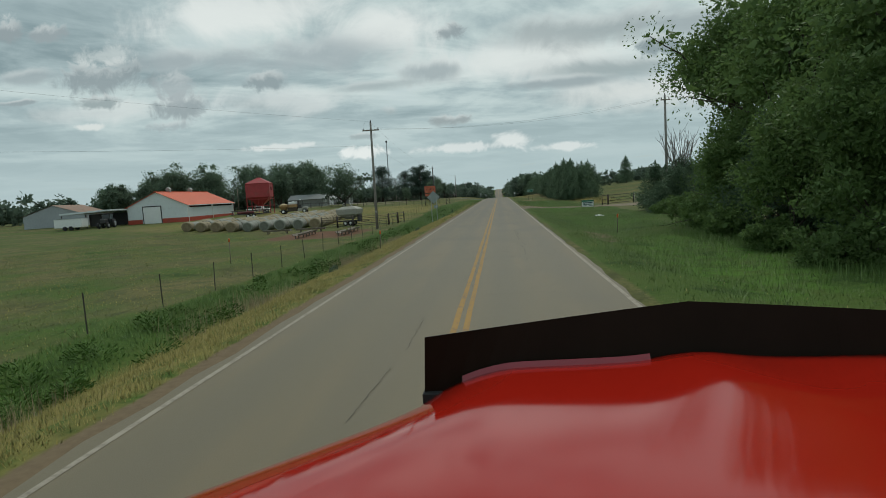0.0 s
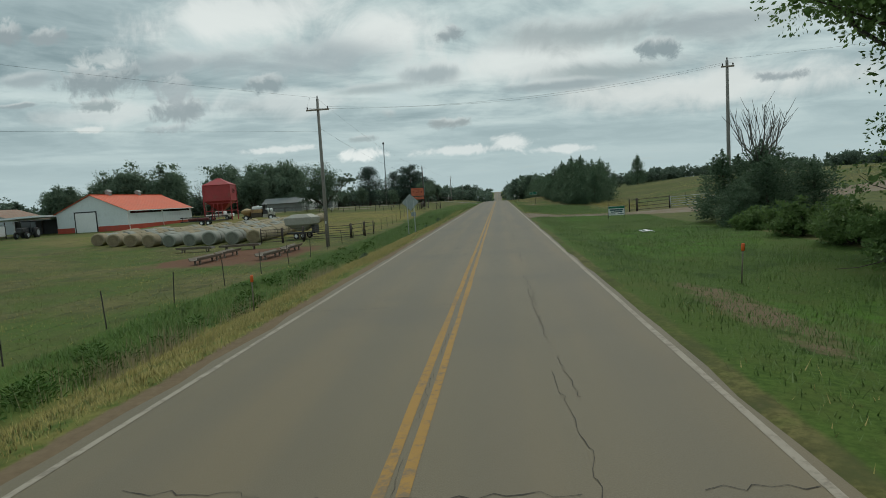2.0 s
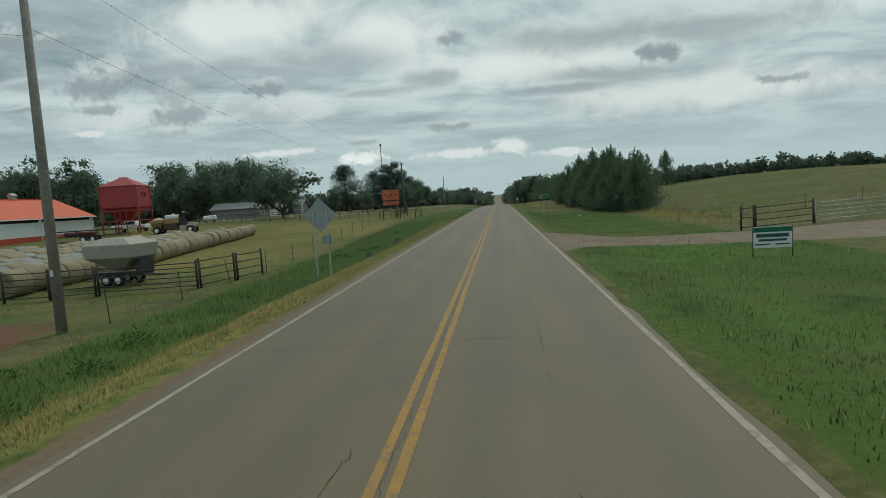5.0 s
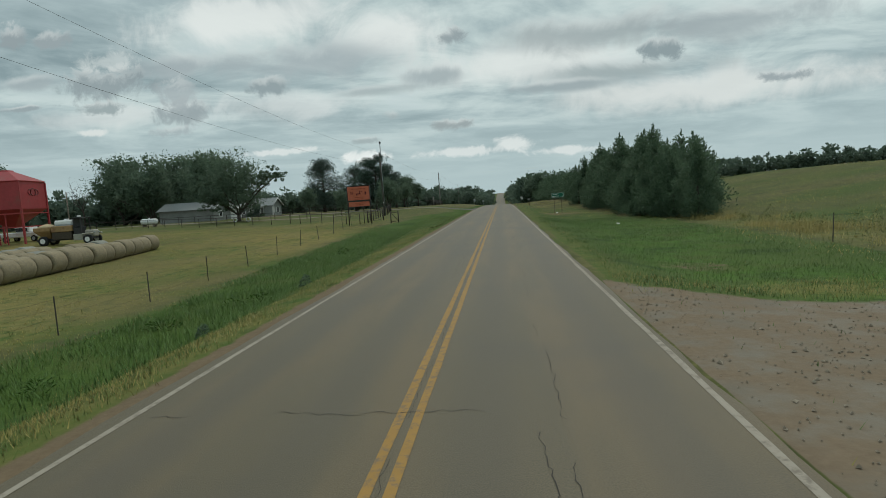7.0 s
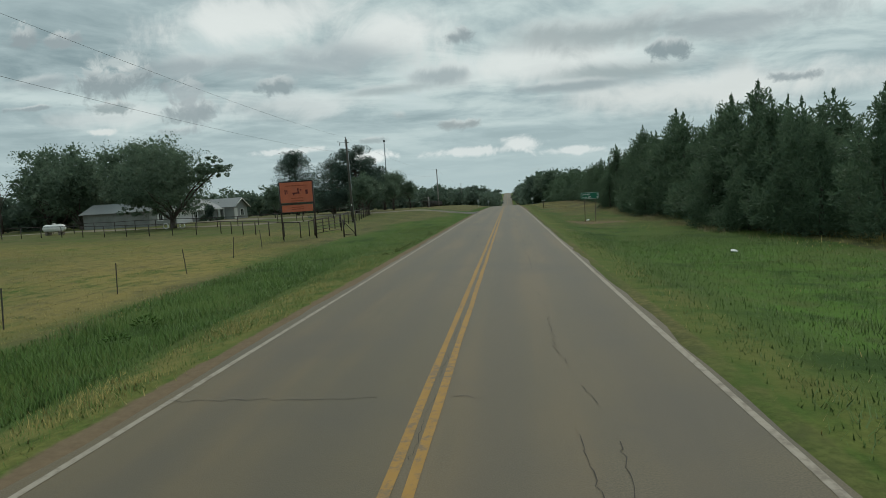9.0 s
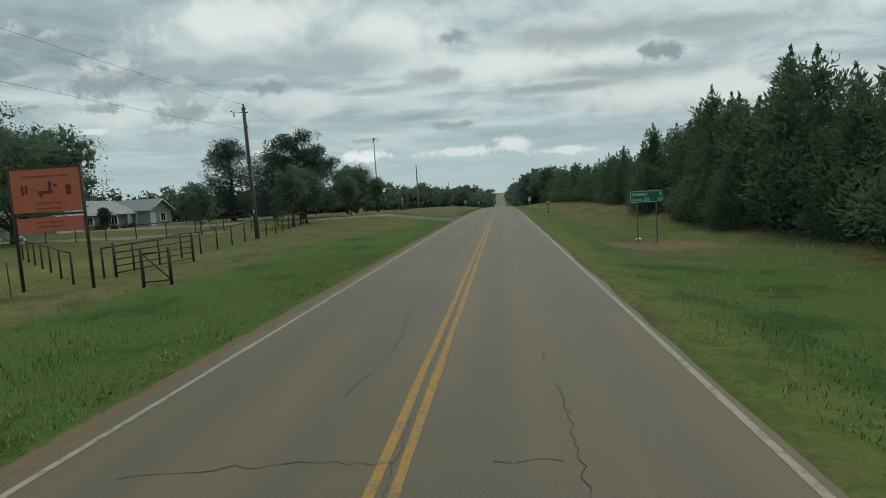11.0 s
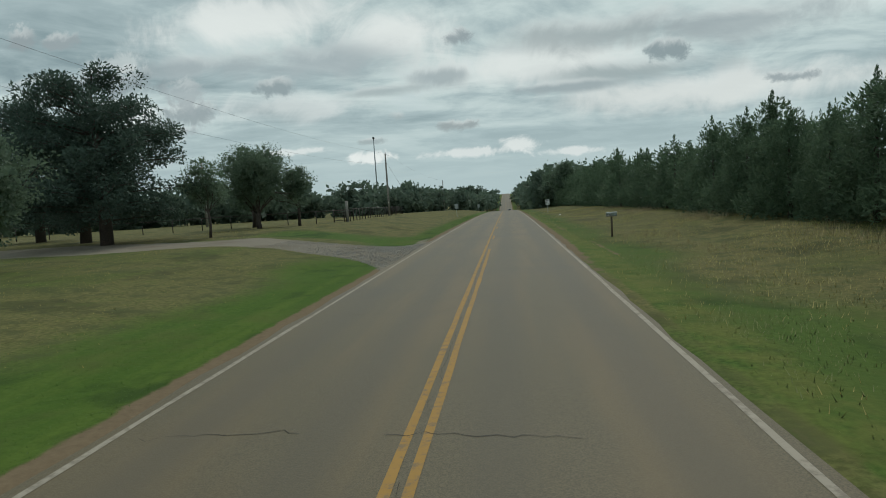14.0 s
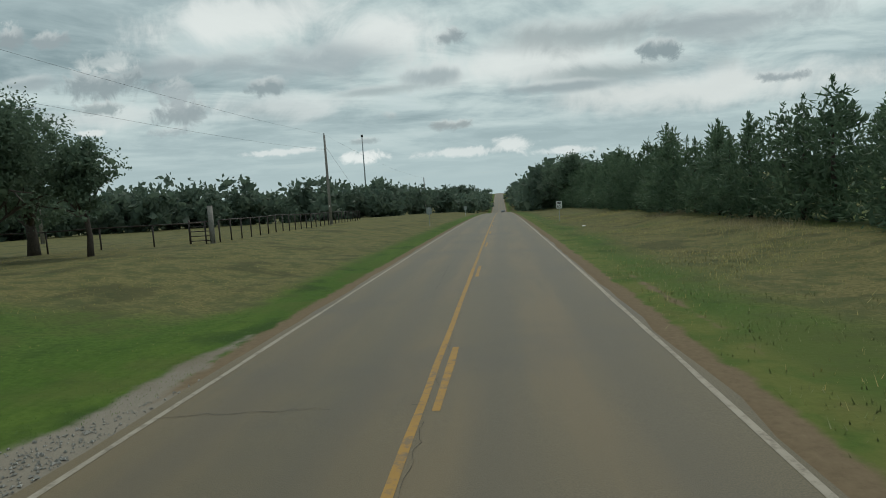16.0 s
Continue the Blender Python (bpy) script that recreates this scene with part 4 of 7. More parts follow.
def pine(x, y, h, rx, seed, n, label, low=0.14):
    """Broad old pine: short stout trunk and tufted boughs in a dense rounded crown."""
    rs = np.random.RandomState(seed)
    t0 = thing("pine_tree", label, "tree", pose(x, y, gz(x, y) - 0.05))
    bm = bm_()
    tube(bm, [(0, 0, 0), (0.1, 0.05, h * 0.4), (0, 0, h * 0.95)], [0.42, 0.3, 0.06], 9)
    cc, rr = [], []
    for k in range(95):
        f = rs.uniform(low, 1.0)
        a = rs.uniform(0, 2 * math.pi)
        g = (f - low) / (1 - low)
        L = rx * (min(1, 0.72 + 1.6 * g) * (1 - g ** 2.6) ** 0.6 + 0.08) * rs.uniform(0.75, 1.08)
        e = Vector((math.cos(a) * L, math.sin(a) * L, h * f))
        tube(bm, [(0, 0, h * f * 0.9), e * 0.5 + Vector((0, 0, h * f * 0.47)), e], [0.07, 0.05, 0.02], 4, cap=False)
        for q in (0.4, 0.72, 0.98):
            cc.append((e.x * q + rs.normal(0, .2), e.y * q + rs.normal(0, .2), h * f * (0.9 + 0.1 * q) + rs.uniform(-0.1, .25)))
            rr.append(rs.uniform(0.75, 1.2))
    part("trunk", bm, BARK, t0)
    cc, rr = np.array(cc), np.array(rr)
    P, D = clumps(rs, cc, rr, max(30, n // len(cc)))
    ob = new("needles", leaf_mesh("needles", P, D, 0.25, LEAF_PINE, seed, 0.40))
    ob.parent = t0


pine(-25.9, 190.3, 11.2, 5.1, 81, 40000, "broad dark green pine with a thick trunk on the lawn")
pine(-41.0, 202.3, 12.2, 4.3, 82, 22000, "tall dark green pine beside the house")
pine(-31.8, 196.0, 9.6, 3.4, 83, 11000, "dark green pine behind the lawn")


def far_wood(name, pts, h, seed, n=26, leaf=0.9, material=None, label="distant dark green belt of trees", gap=3.4):
    """A belt of distant trees along a line of the plan, as one mass."""
    rs = np.random.RandomState(seed)
    P, D, S = [], [], []
    for (x0, y0), (x1, y1) in zip(pts, pts[1:]):
        L = math.hypot(x1 - x0, y1 - y0)
        for k in range(int(L / gap) + 1):
            f = rs.uniform(0, 1)
            x, y = x0 + (x1 - x0) * f + rs.normal(0, 3), y0 + (y1 - y0) * f + rs.normal(0, 3)
            hh = h * rs.uniform(0.7, 1.15)
            m = 15
            d = rs.normal(0, 1, (m, 3)) - np.array([0, 0, 0.25])
            d /= np.linalg.norm(d, axis=1)[:, None]
            cc = d * np.array([hh * 0.42, hh * 0.42, hh * 0.45]) * rs.uniform(0.5, 1, (m, 1)) + np.array([x, y, gz(x, y) + hh * 0.5])
            p, q = clumps(rs, cc, np.full(m, hh * 0.22), n)
            core, cd = clumps(rs, cc - np.array([0, 0, hh * 0.06]), np.full(m, hh * 0.15), 5)
            P += [p, core]
            D += [q, cd]
            S += [np.full(len(p), leaf), np.full(len(core), hh * 0.24)]
    P, D = np.concatenate(P), np.concatenate(D)
    tagged(new(name, leaf_mesh(name, P, D, np.concatenate(S), material or LEAF_FAR, seed)), label, "trees", kind="stuff")


far_wood("far_trees", [(-150, 212), (-75, 250), (-45, 285), (-22, 310)], 8.2, 1, 12, 0.85, gap=1.9)
far_wood("far_trees", [(-260, 235), (-150, 235), (-80, 262), (-40, 300), (-18, 345)], 8.4, 21, 9, 1.05, gap=2.6)
far_wood("far_trees", [(-300, 330), (-120, 345), (-45, 350), (-16, 390)], 9.5, 2, 8, 1.5, gap=4.5)
far_wood("far_trees", [(-17, 395), (-15, 520), (-13, 640)], 9, 3, 9, 1.5)
far_wood("far_trees", [(14, 325), (16, 360), (16, 420), (13, 560), (14, 690)], 12.6, 4, 9, 1.2)
far_wood("far_trees", [(20, 318), (24, 360), (24, 420)], 13.5, 14, 16, 0.95)
far_wood("far_trees", [(36, 214), (66, 205), (110, 190), (200, 160)], 3.7, 5, 9, 0.7, gap=1.8)
far_wood("far_trees", [(45, 225), (120, 200), (260, 170)], 5.0, 15, 9, 1.0, gap=2.8)
far_wood("far_trees", [(-420, 160), (-230, 170), (-135, 150)], 10, 6, 9, 1.5)
far_wood("far_trees", [(-135, 160), (-105, 182), (-70, 205)], 8, 16, 14, 1.0)
far_wood("far_trees", [(-700, 900), (-200, 950), (-30, 900)], 14, 7, 6, 2.8)
far_wood("far_trees", [(30, 880), (300, 850), (800, 700)], 14, 8, 6, 2.8)
broad_tree("oak_tree", "tall oak above the roadside cedars", 15.2, 312.0, 13.2, 5.0, 91, LEAF_DARK, 0.42, 3500, 0.25, 0.12, dense=1.3)
broad_tree("oak_tree", "tall oak above the roadside cedars", 14.0, 326.0, 12.4, 4.8, 92, LEAF_DARK, 0.42, 3500, 0.25, 0.12, dense=1.3)
cedar(42.3, 202, 9.2, 0.85, 1, 40, "lone dark cedar on the hillside", "cedars on the hill")


# ---------- utility poles and wires ----------
def utility_pole(x, y, h, label, cross=2.4, lean=0.0, arm_z=0.9, turn=0.0, wood=None):
    z = gz(x, y)
    t0 = thing("utility_pole", label, "pole", pose(x, y, z, 0, lean, turn), "utility poles")
    tubepart("post", [(0, 0, -0.3), (0, 0, h * 0.5), (0, 0, h)], [0.17, 0.145, 0.11], wood or WOOD_POLE, t0, n=10)
    if cross:
        arm = boxpart("crossarm", (-cross / 2, cross / 2, -0.19, -0.09, h - arm_z - 0.07, h - arm_z + 0.06), WOOD_OLD, t0, "weathered timber crossarm", 0.01)
        for dx2 in (-cross / 2 + 0.1, cross / 2 - 0.1):
            tubepart("insulator", [(dx2, -0.14, h - arm_z + 0.06), (dx2, -0.14, h - arm_z + 0.14), (dx2, -0.14, h - arm_z + 0.26)], [0.025, 0.06, 0.035], STEEL_DARK, arm, "dark porcelain insulator", 8)
    tubepart("insulator", [(0, 0, h), (0, 0, h + 0.1), (0, 0, h + 0.24)], [0.03, 0.06, 0.035], STEEL_DARK, t0, "dark porcelain insulator", 8)
    boxpart("tag", (-0.05, 0.05, -0.17, -0.155, 1.9, 2.1), WHITE, t0, "small white pole tag")
    return t0, z


def wire(a, b, sag, r=0.006, n=22):
    pts = []
    for i in range(n + 1):
        f = i / n
        p = Vector(a).lerp(Vector(b), f)
        p.z -= sag * 4 * f * (1 - f)
        pts.append(p)
    bm = bm_()
    tube(bm, pts, r, 5)
    tagged(part("power_line", bm, DARK), "thin black overhead power wire between poles", "wire", "power lines")


p1, z1 = utility_pole(-14.45, 65.9, 12.1, "tall weathered wooden power pole with crossarm in the ditch", 1.9, lean=0.4)
p2, z2 = utility_pole(-17.7, 157.0, 9.4, "dark creosoted wooden power pole beside the pipe fence", 0, lean=-1.0, wood=mat("dark_creosoted_pole", (0.085, 0.080, 0.068), 0.85, var=0.3, scale=9, bump=0.4, stain=(0.12, 0.13, 0.10)))
p3, z3 = utility_pole(-18.3, 244.3, 9.5, "plain grey wooden power pole on the lawn", 0, lean=0.0)
pr, zr = utility_pole(18.6, 68.3, 12.4, "weathered wooden power pole behind the cedar bush", 1.0, arm_z=0.5)
zl_ = utility_pole(-54.6, 21.3, 14.4, "tall weathered wooden power pole in the pasture", 0)[1]
z4 = utility_pole(-19.0, 330.0, 9.0, "distant wooden power pole", 0)[1]
T1, T2, T3, TR, TL, T4 = (Vector((-14.45, 65.9, z1 + 12.2)), Vector((-17.7, 157, z2 + 9.5)), Vector((-18.3, 244.3, z3 + 9.6)), Vector((18.6, 68.3, zr + 12.5)),
                          Vector((-54.6, 21.3, zl_ + 14.5)), Vector((-19, 330, z4 + 9.1)))
dz_ = Vector((0, 0, 1))
wire(TL, T1, 0.5)
wire(T1, T2, 1.2)
wire(T1 - dz_ * 2.4, T2 - dz_ * 1.7, 1.2)
wire(T1 - dz_ * 2.7, TL - dz_ * 6.2, 0.4)
tubepart("jumper", [(-0.55, -0.1, 12.3), (-0.7, -0.12, 11.9), (-0.85, -0.14, 11.45)], 0.006, DARK, p1, "thin jumper wire", 4)
wire(T1 + Vector((-1.0, -0.1, -0.8)), TR + Vector((-0.4, -0.1, -0.3)), 1.0)
wire(T1 + Vector((1.0, -0.1, -0.8)), TR + Vector((0.4, -0.1, -0.3)), 1.1)
wire(TR, Vector((70, 62, 15)), 0.8)
wire(T2, T3, 1.0)
wire(T2 - dz_ * 1.7, T3 - dz_ * 1.6, 1.1)
wire(T3, T4, 0.8)
br = tubepart("bracket", [(0, 0, 9.05), (-0.4, 0, 9.03), (-0.74, 0, 9.06)], 0.022, STEEL_DARK, p2, "thin steel bracket arm", 6)
tubepart("fuse_cutout", [(-0.98, -0.02, 9.14), (-0.9, 0, 9.20), (-0.80, 0, 9.12), (-0.74, 0, 8.92), (-0.78, 0, 8.72)], [0.03, 0.045, 0.04, 0.05, 0.03], STEEL_DARK, br, "dark hanging fuse cutout", 7)
for za, xa in ((9.28, 0.14), (9.22, -0.13), (9.0, 0.24), (8.0, 0.16)):
    tubepart("insulator", [(xa * 0.3, 0, za), (xa * 0.8, 0, za), (xa * 1.3, 0, za + 0.02)], [0.02, 0.05, 0.03], STEEL_DARK, p2, "dark porcelain insulator", 7)
tubepart("conduit", [(0.15, -0.05, 0.0), (0.145, -0.05, 7.9)], 0.02, GREY_METAL, p2, "thin grey ground conduit", 6)
tubepart("guy_wire", [T3 - dz_ * 1.2, (-15.2, 253, gz(-15.2, 253))], 0.012, DARK, p3, "steel guy wire", 4).matrix_parent_inverse = p3.matrix_basis.inverted()
utility_pole(-41.5, 232, 9.0, "small wooden power pole behind the house", 0.8)

# far radio mast
mast = thing("radio_mast", "thin grey distant radio mast", "mast", pose(-189, 1000, gz(-189, 1000)))
tubepart("mast_pole", [(0, 0, 0), (0, 0, 94)], [1.1, 0.7], GREY_METAL, mast, n=6)
tubepart("antenna", [(0, 0, 94), (0, 0, 97)], [1.5, 1.5], DARK, mast, "dark antenna ring", 8)


# ---------- farm ----------
def corrugated(bm, p0, u, v, n, depth=0.03):
    """A ribbed sheet: corner p0, edge u along which ribs repeat, edge v along the ribs."""
    p0, u, v = Vector(p0), Vector(u), Vector(v)
    nn = u.cross(v).normalized()
    row = []
    for i in range(4 * n + 1):
        o = (0, 0, depth, depth)[i % 4]
        q = p0 + u * (i / (4 * n)) + nn * o
        row.append((bm.verts.new(q), bm.verts.new(q + v)))
    for a, c2 in zip(row, row[1:]):
        bm.faces.new((a[0], c2[0], c2[1], a[1]))


barn = thing("barn", "white metal barn with orange roof and orange base band", "barn", pose(-69.4, 112.2, 0.0, 0, 0, 2.5))
BW, BL, BE, BR, B0 = 12.6, 22.5, 3.55, 6.35, -0.3     # width, length, eave, ridge, foot
hw = BW / 2
bm = bm_()
prism(bm, [(-hw, B0), (hw, B0), (hw, BE), (0, BR), (-hw, BE)], 0, BL)
part("wall", bm, WHITE_METAL, barn)
bm = bm_()
for k in range(int(BW / 0.9)):
    xa = -hw + 0.45 + 0.9 * k
    zt = BE + (BR - BE) * (1 - abs(xa) / hw)
    box(bm, xa - 0.02, xa + 0.02, -0.012, 0.02, 1.0, zt - 0.1)
for k in range(int(BL / 0.9)):
    box(bm, hw - 0.02, hw + 0.012, 0.45 + 0.9 * k - 0.025, 0.45 + 0.9 * k + 0.025, 1.0, BE - 0.6)
part("wall_ribs", bm, WHITE_METAL, barn)
for dims in ((-hw - 0.03, -3.3, -0.04, 0.0, B0, 1.0), (0.9, hw + 0.04, -0.04, 0.0, B0, 1.0), (hw, hw + 0.04, 0.0, BL, B0, 1.0)):
    boxpart("base_band", dims, mat("red_orange_base_paint", (0.42, 0.062, 0.034), 0.55, var=0.1, scale=2.5, stain=(0.30, 0.07, 0.05)), barn, "red-orange metal base band")
bm = bm_()
for s in (-1, 1):
    corrugated(bm, (s * (hw + 0.35), -0.35, BE - 0.12), (0, BL + 0.7, 0), (-s * (hw + 0.35), 0, BR - BE + 0.24), 25, 0.03 * s)
o = part("roof", bm, ORANGE_METAL, barn, "ribbed orange metal roof")
so = o.modifiers.new("t", "SOLIDIFY")
so.thickness = 0.06
boxpart("ridge_cap", (-0.25, 0.25, -0.4, BL + 0.4, BR + 0.10, BR + 0.18), ORANGE_METAL, barn)
for ya in (5.2, 14.5):
    cup = boxpart("cupola", (-0.38, 0.38, ya - 0.38, ya + 0.38, BR, BR + 0.6), SIDING, barn, "small pale roof cupola", 0.02)
    bm = bm_()
    prism(bm, [(-0.52, BR + 0.6), (0.52, BR + 0.6), (0, BR + 1.05)], ya - 0.52, ya + 0.52)
    part("cupola_roof", bm, SIDING, cup)
boxpart("barn_door", (-2.95, 0.7, -0.07, -0.02, B0, 3.45), WHITE, barn, "white sliding barn door", 0.02)
for dims in ((-3.12, -2.95, -0.09, 0.0, B0, 3.6), (0.7, 0.87, -0.09, 0.0, B0, 3.6), (-3.12, 0.87, -0.09, 0.0, 3.45, 3.65)):
    boxpart("door_trim", dims, DARK, barn, "dark door trim")
for y0_, y1_ in ((0.8, 10.8), (11.5, 21.6)):
    boxpart("window", (hw - 0.01, hw + 0.035, y0_, y1_, BE - 0.62, BE - 0.14), GLASS, barn, "long dark strip window under the eave")
for ya in (0.15, 11.15, 22.3):
    boxpart("downpipe", (hw + 0.02, hw + 0.10, ya, ya + 0.10, B0, BE), WHITE, barn)
boxpart("gutter", (hw + 0.3, hw + 0.45, -0.3, BL + 0.3, BE - 0.25, BE - 0.1), WHITE, barn)
boxpart("trim", (hw - 0.05, hw + 0.05, -0.05, 0.06, 1.0, BE), WHITE, barn)

lean = thing("lean_to", "dark open lean-to shed with white posts beside the barn", "shed", pose(-77.2, 107.5, -0.1, 0, 0, 2.5))
bm = bm_()
prism(bm, [(-9.6, 2.95), (0.9, 3.3), (0.9, 3.6), (-9.6, 3.25)], 0, 9)
part("roof", bm, WHITE_METAL, lean, "thin white metal roof")
# near-black sheet: the shade inside the open shed is put into its colour
boxpart("back_wall", (-9.5, 0.8, 8.8, 8.95, -0.3, 2.8), DARK, lean)
for xa in (-9.4, -4.4, 0.6):
    for ya in (0.2, 8.6):
        boxpart("post", (xa, xa + 0.14, ya, ya + 0.14, -0.3, 2.8), STEEL_DARK, lean)
trl = thing("livestock_trailer", "white box trailer parked beside the lean-to", "trailer", pose(-82.0, 104.0, gz(-82, 104), 0, 0, 8))
boxpart("body", (-2.6, 2.6, -1.1, 1.1, 0.5, 2.2), WHITE, trl, "", 0.08)
boxpart("roof", (-2.65, 2.65, -1.15, 1.15, 2.2, 2.28), GREY_METAL, trl)
for xa in (-0.6, 0.5):
    tubepart("wheel", [(xa, -1.2, 0.4), (xa, -0.9, 0.4)], 0.4, BLACK, trl, "black tyre", 14)
    tubepart("wheel", [(xa, 0.9, 0.4), (xa, 1.2, 0.4)], 0.4, BLACK, trl, "black tyre", 14)


def wheel(parent, x, y, z, r, w, rim=None):
    """A wheel whose axle lies along local y."""
    bm = bm_()
    tube(bm, [(x, y - w / 2, z), (x, y - w / 2 + 0.02, z), (x, y - w * 0.35, z), (x, y + w * 0.35, z), (x, y + w / 2 - 0.02, z), (x, y + w / 2, z)], [r * 0.62, r * 0.86, r, r, r * 0.86, r * 0.62], 20)
    wh = part("wheel", bm, BLACK, parent, "black rubber tyre")
    tubepart("rim", [(x, y - w / 2 - 0.01, z), (x, y + w / 2 + 0.01, z)], r * 0.55, rim or WHITE, wh, "", 14)
    return wh


trac = thing("tractor", "dark farm tractor with cab under the lean-to", "tractor", pose(-75.6, 105.2, gz(-75.6, 105.2), 0, 0, -75))
boxpart("bonnet", (0.2, 2.2, -0.45, 0.45, 0.9, 1.75), DARK, trac, "", 0.12)
boxpart("cab", (-1.4, 0.2, -0.75, 0.75, 0.9, 2.7), GLASS, trac, "dark glazed cab", 0.1)
boxpart("cab_roof", (-1.5, 0.35, -0.85, 0.85, 2.7, 2.85), DARK, trac, "", 0.05)
for s in (-1, 1):
    wheel(trac, -0.9, s * 0.95, 0.85, 0.85, 0.5, GREY_METAL)
    wheel(trac, 1.7, s * 0.8, 0.55, 0.55, 0.35, GREY_METAL)
shed = thing("metal_shed", "grey gabled metal shed behind the lean-to", "shed", pose(-98.5, 120.0, gz(-98.5, 120), 0, 0, 10))
bm = bm_()
prism(bm, [(-6.5, -0.4), (6.5, -0.4), (6.5, 2.8), (0, 4.9), (-6.5, 2.8)], 0, 12)
part("wall", bm, GREY_METAL, shed)
bm = bm_()
for s in (-1, 1):
    corrugated(bm, (s * 6.8, -0.3, 2.75), (0, 12.6, 0), (-s * 6.8, 0, 2.25), 14, 0.03 * s)
part("roof", bm, mat("rusty_brown_roof", (0.26, 0.17, 0.12), 0.6, 0.2, stain=(0.30, 0.12, 0.07), scale=3), shed, "rusty brown metal roof")

# hopper bin on legs
tank = thing("feed_bin", "faded red square hopper feed bin on steel legs", "feed bin", pose(-55.4, 130.8, gz(-55.4, 130.8), 0, 0, 12))
bm = bm_()
w = 2.55
ring = lambda z, s: [bm.verts.new((a * s, c2 * s, z)) for a, c2 in ((-1, -1), (1, -1), (1, 1), (-1, 1))]
rings = [ring(1.9, 0.45), ring(3.9, w), ring(6.9, w), ring(7.0, w * 1.06), ring(8.2, 0.55), ring(8.35, 0.5)]
for a, c2 in zip(rings, rings[1:]):
    for i in range(4):
        bm.faces.new((a[i], a[(i + 1) % 4], c2[(i + 1) % 4], c2[i]))
bm.faces.new(rings[0][::-1])
bm.faces.new(rings[-1])
part("bin", bm, RED_TANK, tank, "", 0.05)
for s, u in ((-1, -1), (1, -1), (1, 1), (-1, 1)):
    boxpart("leg", (s * w - 0.09, s * w + 0.09, u * w - 0.09, u * w + 0.09, 0, 6.9), RED_TANK, tank)
for z in (1.9, 3.4, 3.95):
    for u in (-1, 1):
        boxpart("rail", (-w, w, u * w - 0.05, u * w + 0.05, z - 0.06, z + 0.06), RED_TANK, tank)
        boxpart("rail", (u * w - 0.05, u * w + 0.05, -w, w, z - 0.06, z + 0.06), RED_TANK, tank)
for xa in (-0.8, 0, 0.8):
    boxpart("post", (xa - 0.05, xa + 0.05, -w - 0.05, -w + 0.05, 0, 3.4), RED_TANK, tank)
for yc, rz_, a0, a1 in ((-0.62, 0.30, 20, 330), (0.0, 0.42, -60, 250), (0.66, 0.30, -150, 120)):
    tubepart("emblem", [(w + 0.012, yc + 1.15 * rz_ * math.cos(radians(a_)), 5.75 + rz_ * math.sin(radians(a_))) for a_ in np.linspace(a0, a1, 14)], 0.055, RED_DECK, tank, "dark faded ring emblem", 5)

# hay bales in long rows
bm = bm_()
rs = np.random.RandomState(2)
N = 22
prof = [(-0.74, 0.60), (-0.72, 0.70), (-0.64, 0.755), (-0.3, 0.765), (0.3, 0.765), (0.64, 0.755), (0.72, 0.70), (0.74, 0.60)]
rings = []
for yv, r in prof:
    rings.append([bm.verts.new((math.cos(2 * math.pi * i / N) * r * (1 + rs.normal(0, .012)), yv, math.sin(2 * math.pi * i / N) * r * (1 + rs.normal(0, .012)) * 0.96 + 0.72)) for i in range(N)])
for a, c2 in zip(rings, rings[1:]):
    for i in range(N):
        f = bm.faces.new((a[i], a[(i + 1) % N], c2[(i + 1) % N], c2[i]))
        f.smooth = True
bm.faces.new(rings[0][::-1]).material_index = 1
bm.faces.new(rings[-1]).material_index = 1
bmesh.ops.recalc_face_normals(bm, faces=bm.faces)
bale_me = bpy.data.meshes.new("hay_bale")
bm.to_mesh(bale_me)
bm.free()
bale_me.materials.append(HAY)
bale_me.materials.append(HAY_END)
bale_grey = bale_me.copy()
bale_grey.materials[0] = mat("grey_netted_hay", (0.27, 0.275, 0.235), 0.9, var=0.18, scale=14, bump=0.6, per=0.3)
bale_grey.materials[1] = mat("grey_bale_end", (0.155, 0.160, 0.130), 0.95, var=0.25, scale=16, bump=0.8)
for r_i, (xa, ya, cnt, slant) in enumerate(((-24.9, 75.4, 29, -0.148), (-27.3, 75.8, 26, -0.148), (-29.8, 76.2, 23, -0.14), (-32.3, 76.8, 23, -0.12), (-34.9, 77.4, 20, -0.125), (-37.6, 78.2, 17, -0.13), (-40.4, 79.2, 13, -0.14), (-43.3, 80.4, 10, -0.16), (-46.3, 82.0, 7, -0.2))):
    for k in range(cnt):
        yb = ya + 1.53 * k
        xb = xa + slant * (yb - ya) + rs.normal(0, 0.06)
        s = rs.uniform(0.94, 1.03)
        grey = rs.rand() < (0.0 if r_i == 0 else 0.85 if r_i <= 4 and k < 9 else 0.3)
        ob = new("hay_bale", bale_grey if grey else bale_me)
        ob.matrix_basis = pose(xb, yb, gz(xb, yb) - 0.03, 0, 0, math.degrees(-slant) + rs.normal(0, 3)) @ Matrix.Diagonal((s, 1, s, 1))
        tagged(ob, "round grey net-wrapped hay bale lying in a long row" if grey else "round weathered tan hay bale lying in a long row", "hay bale", "hay bales")

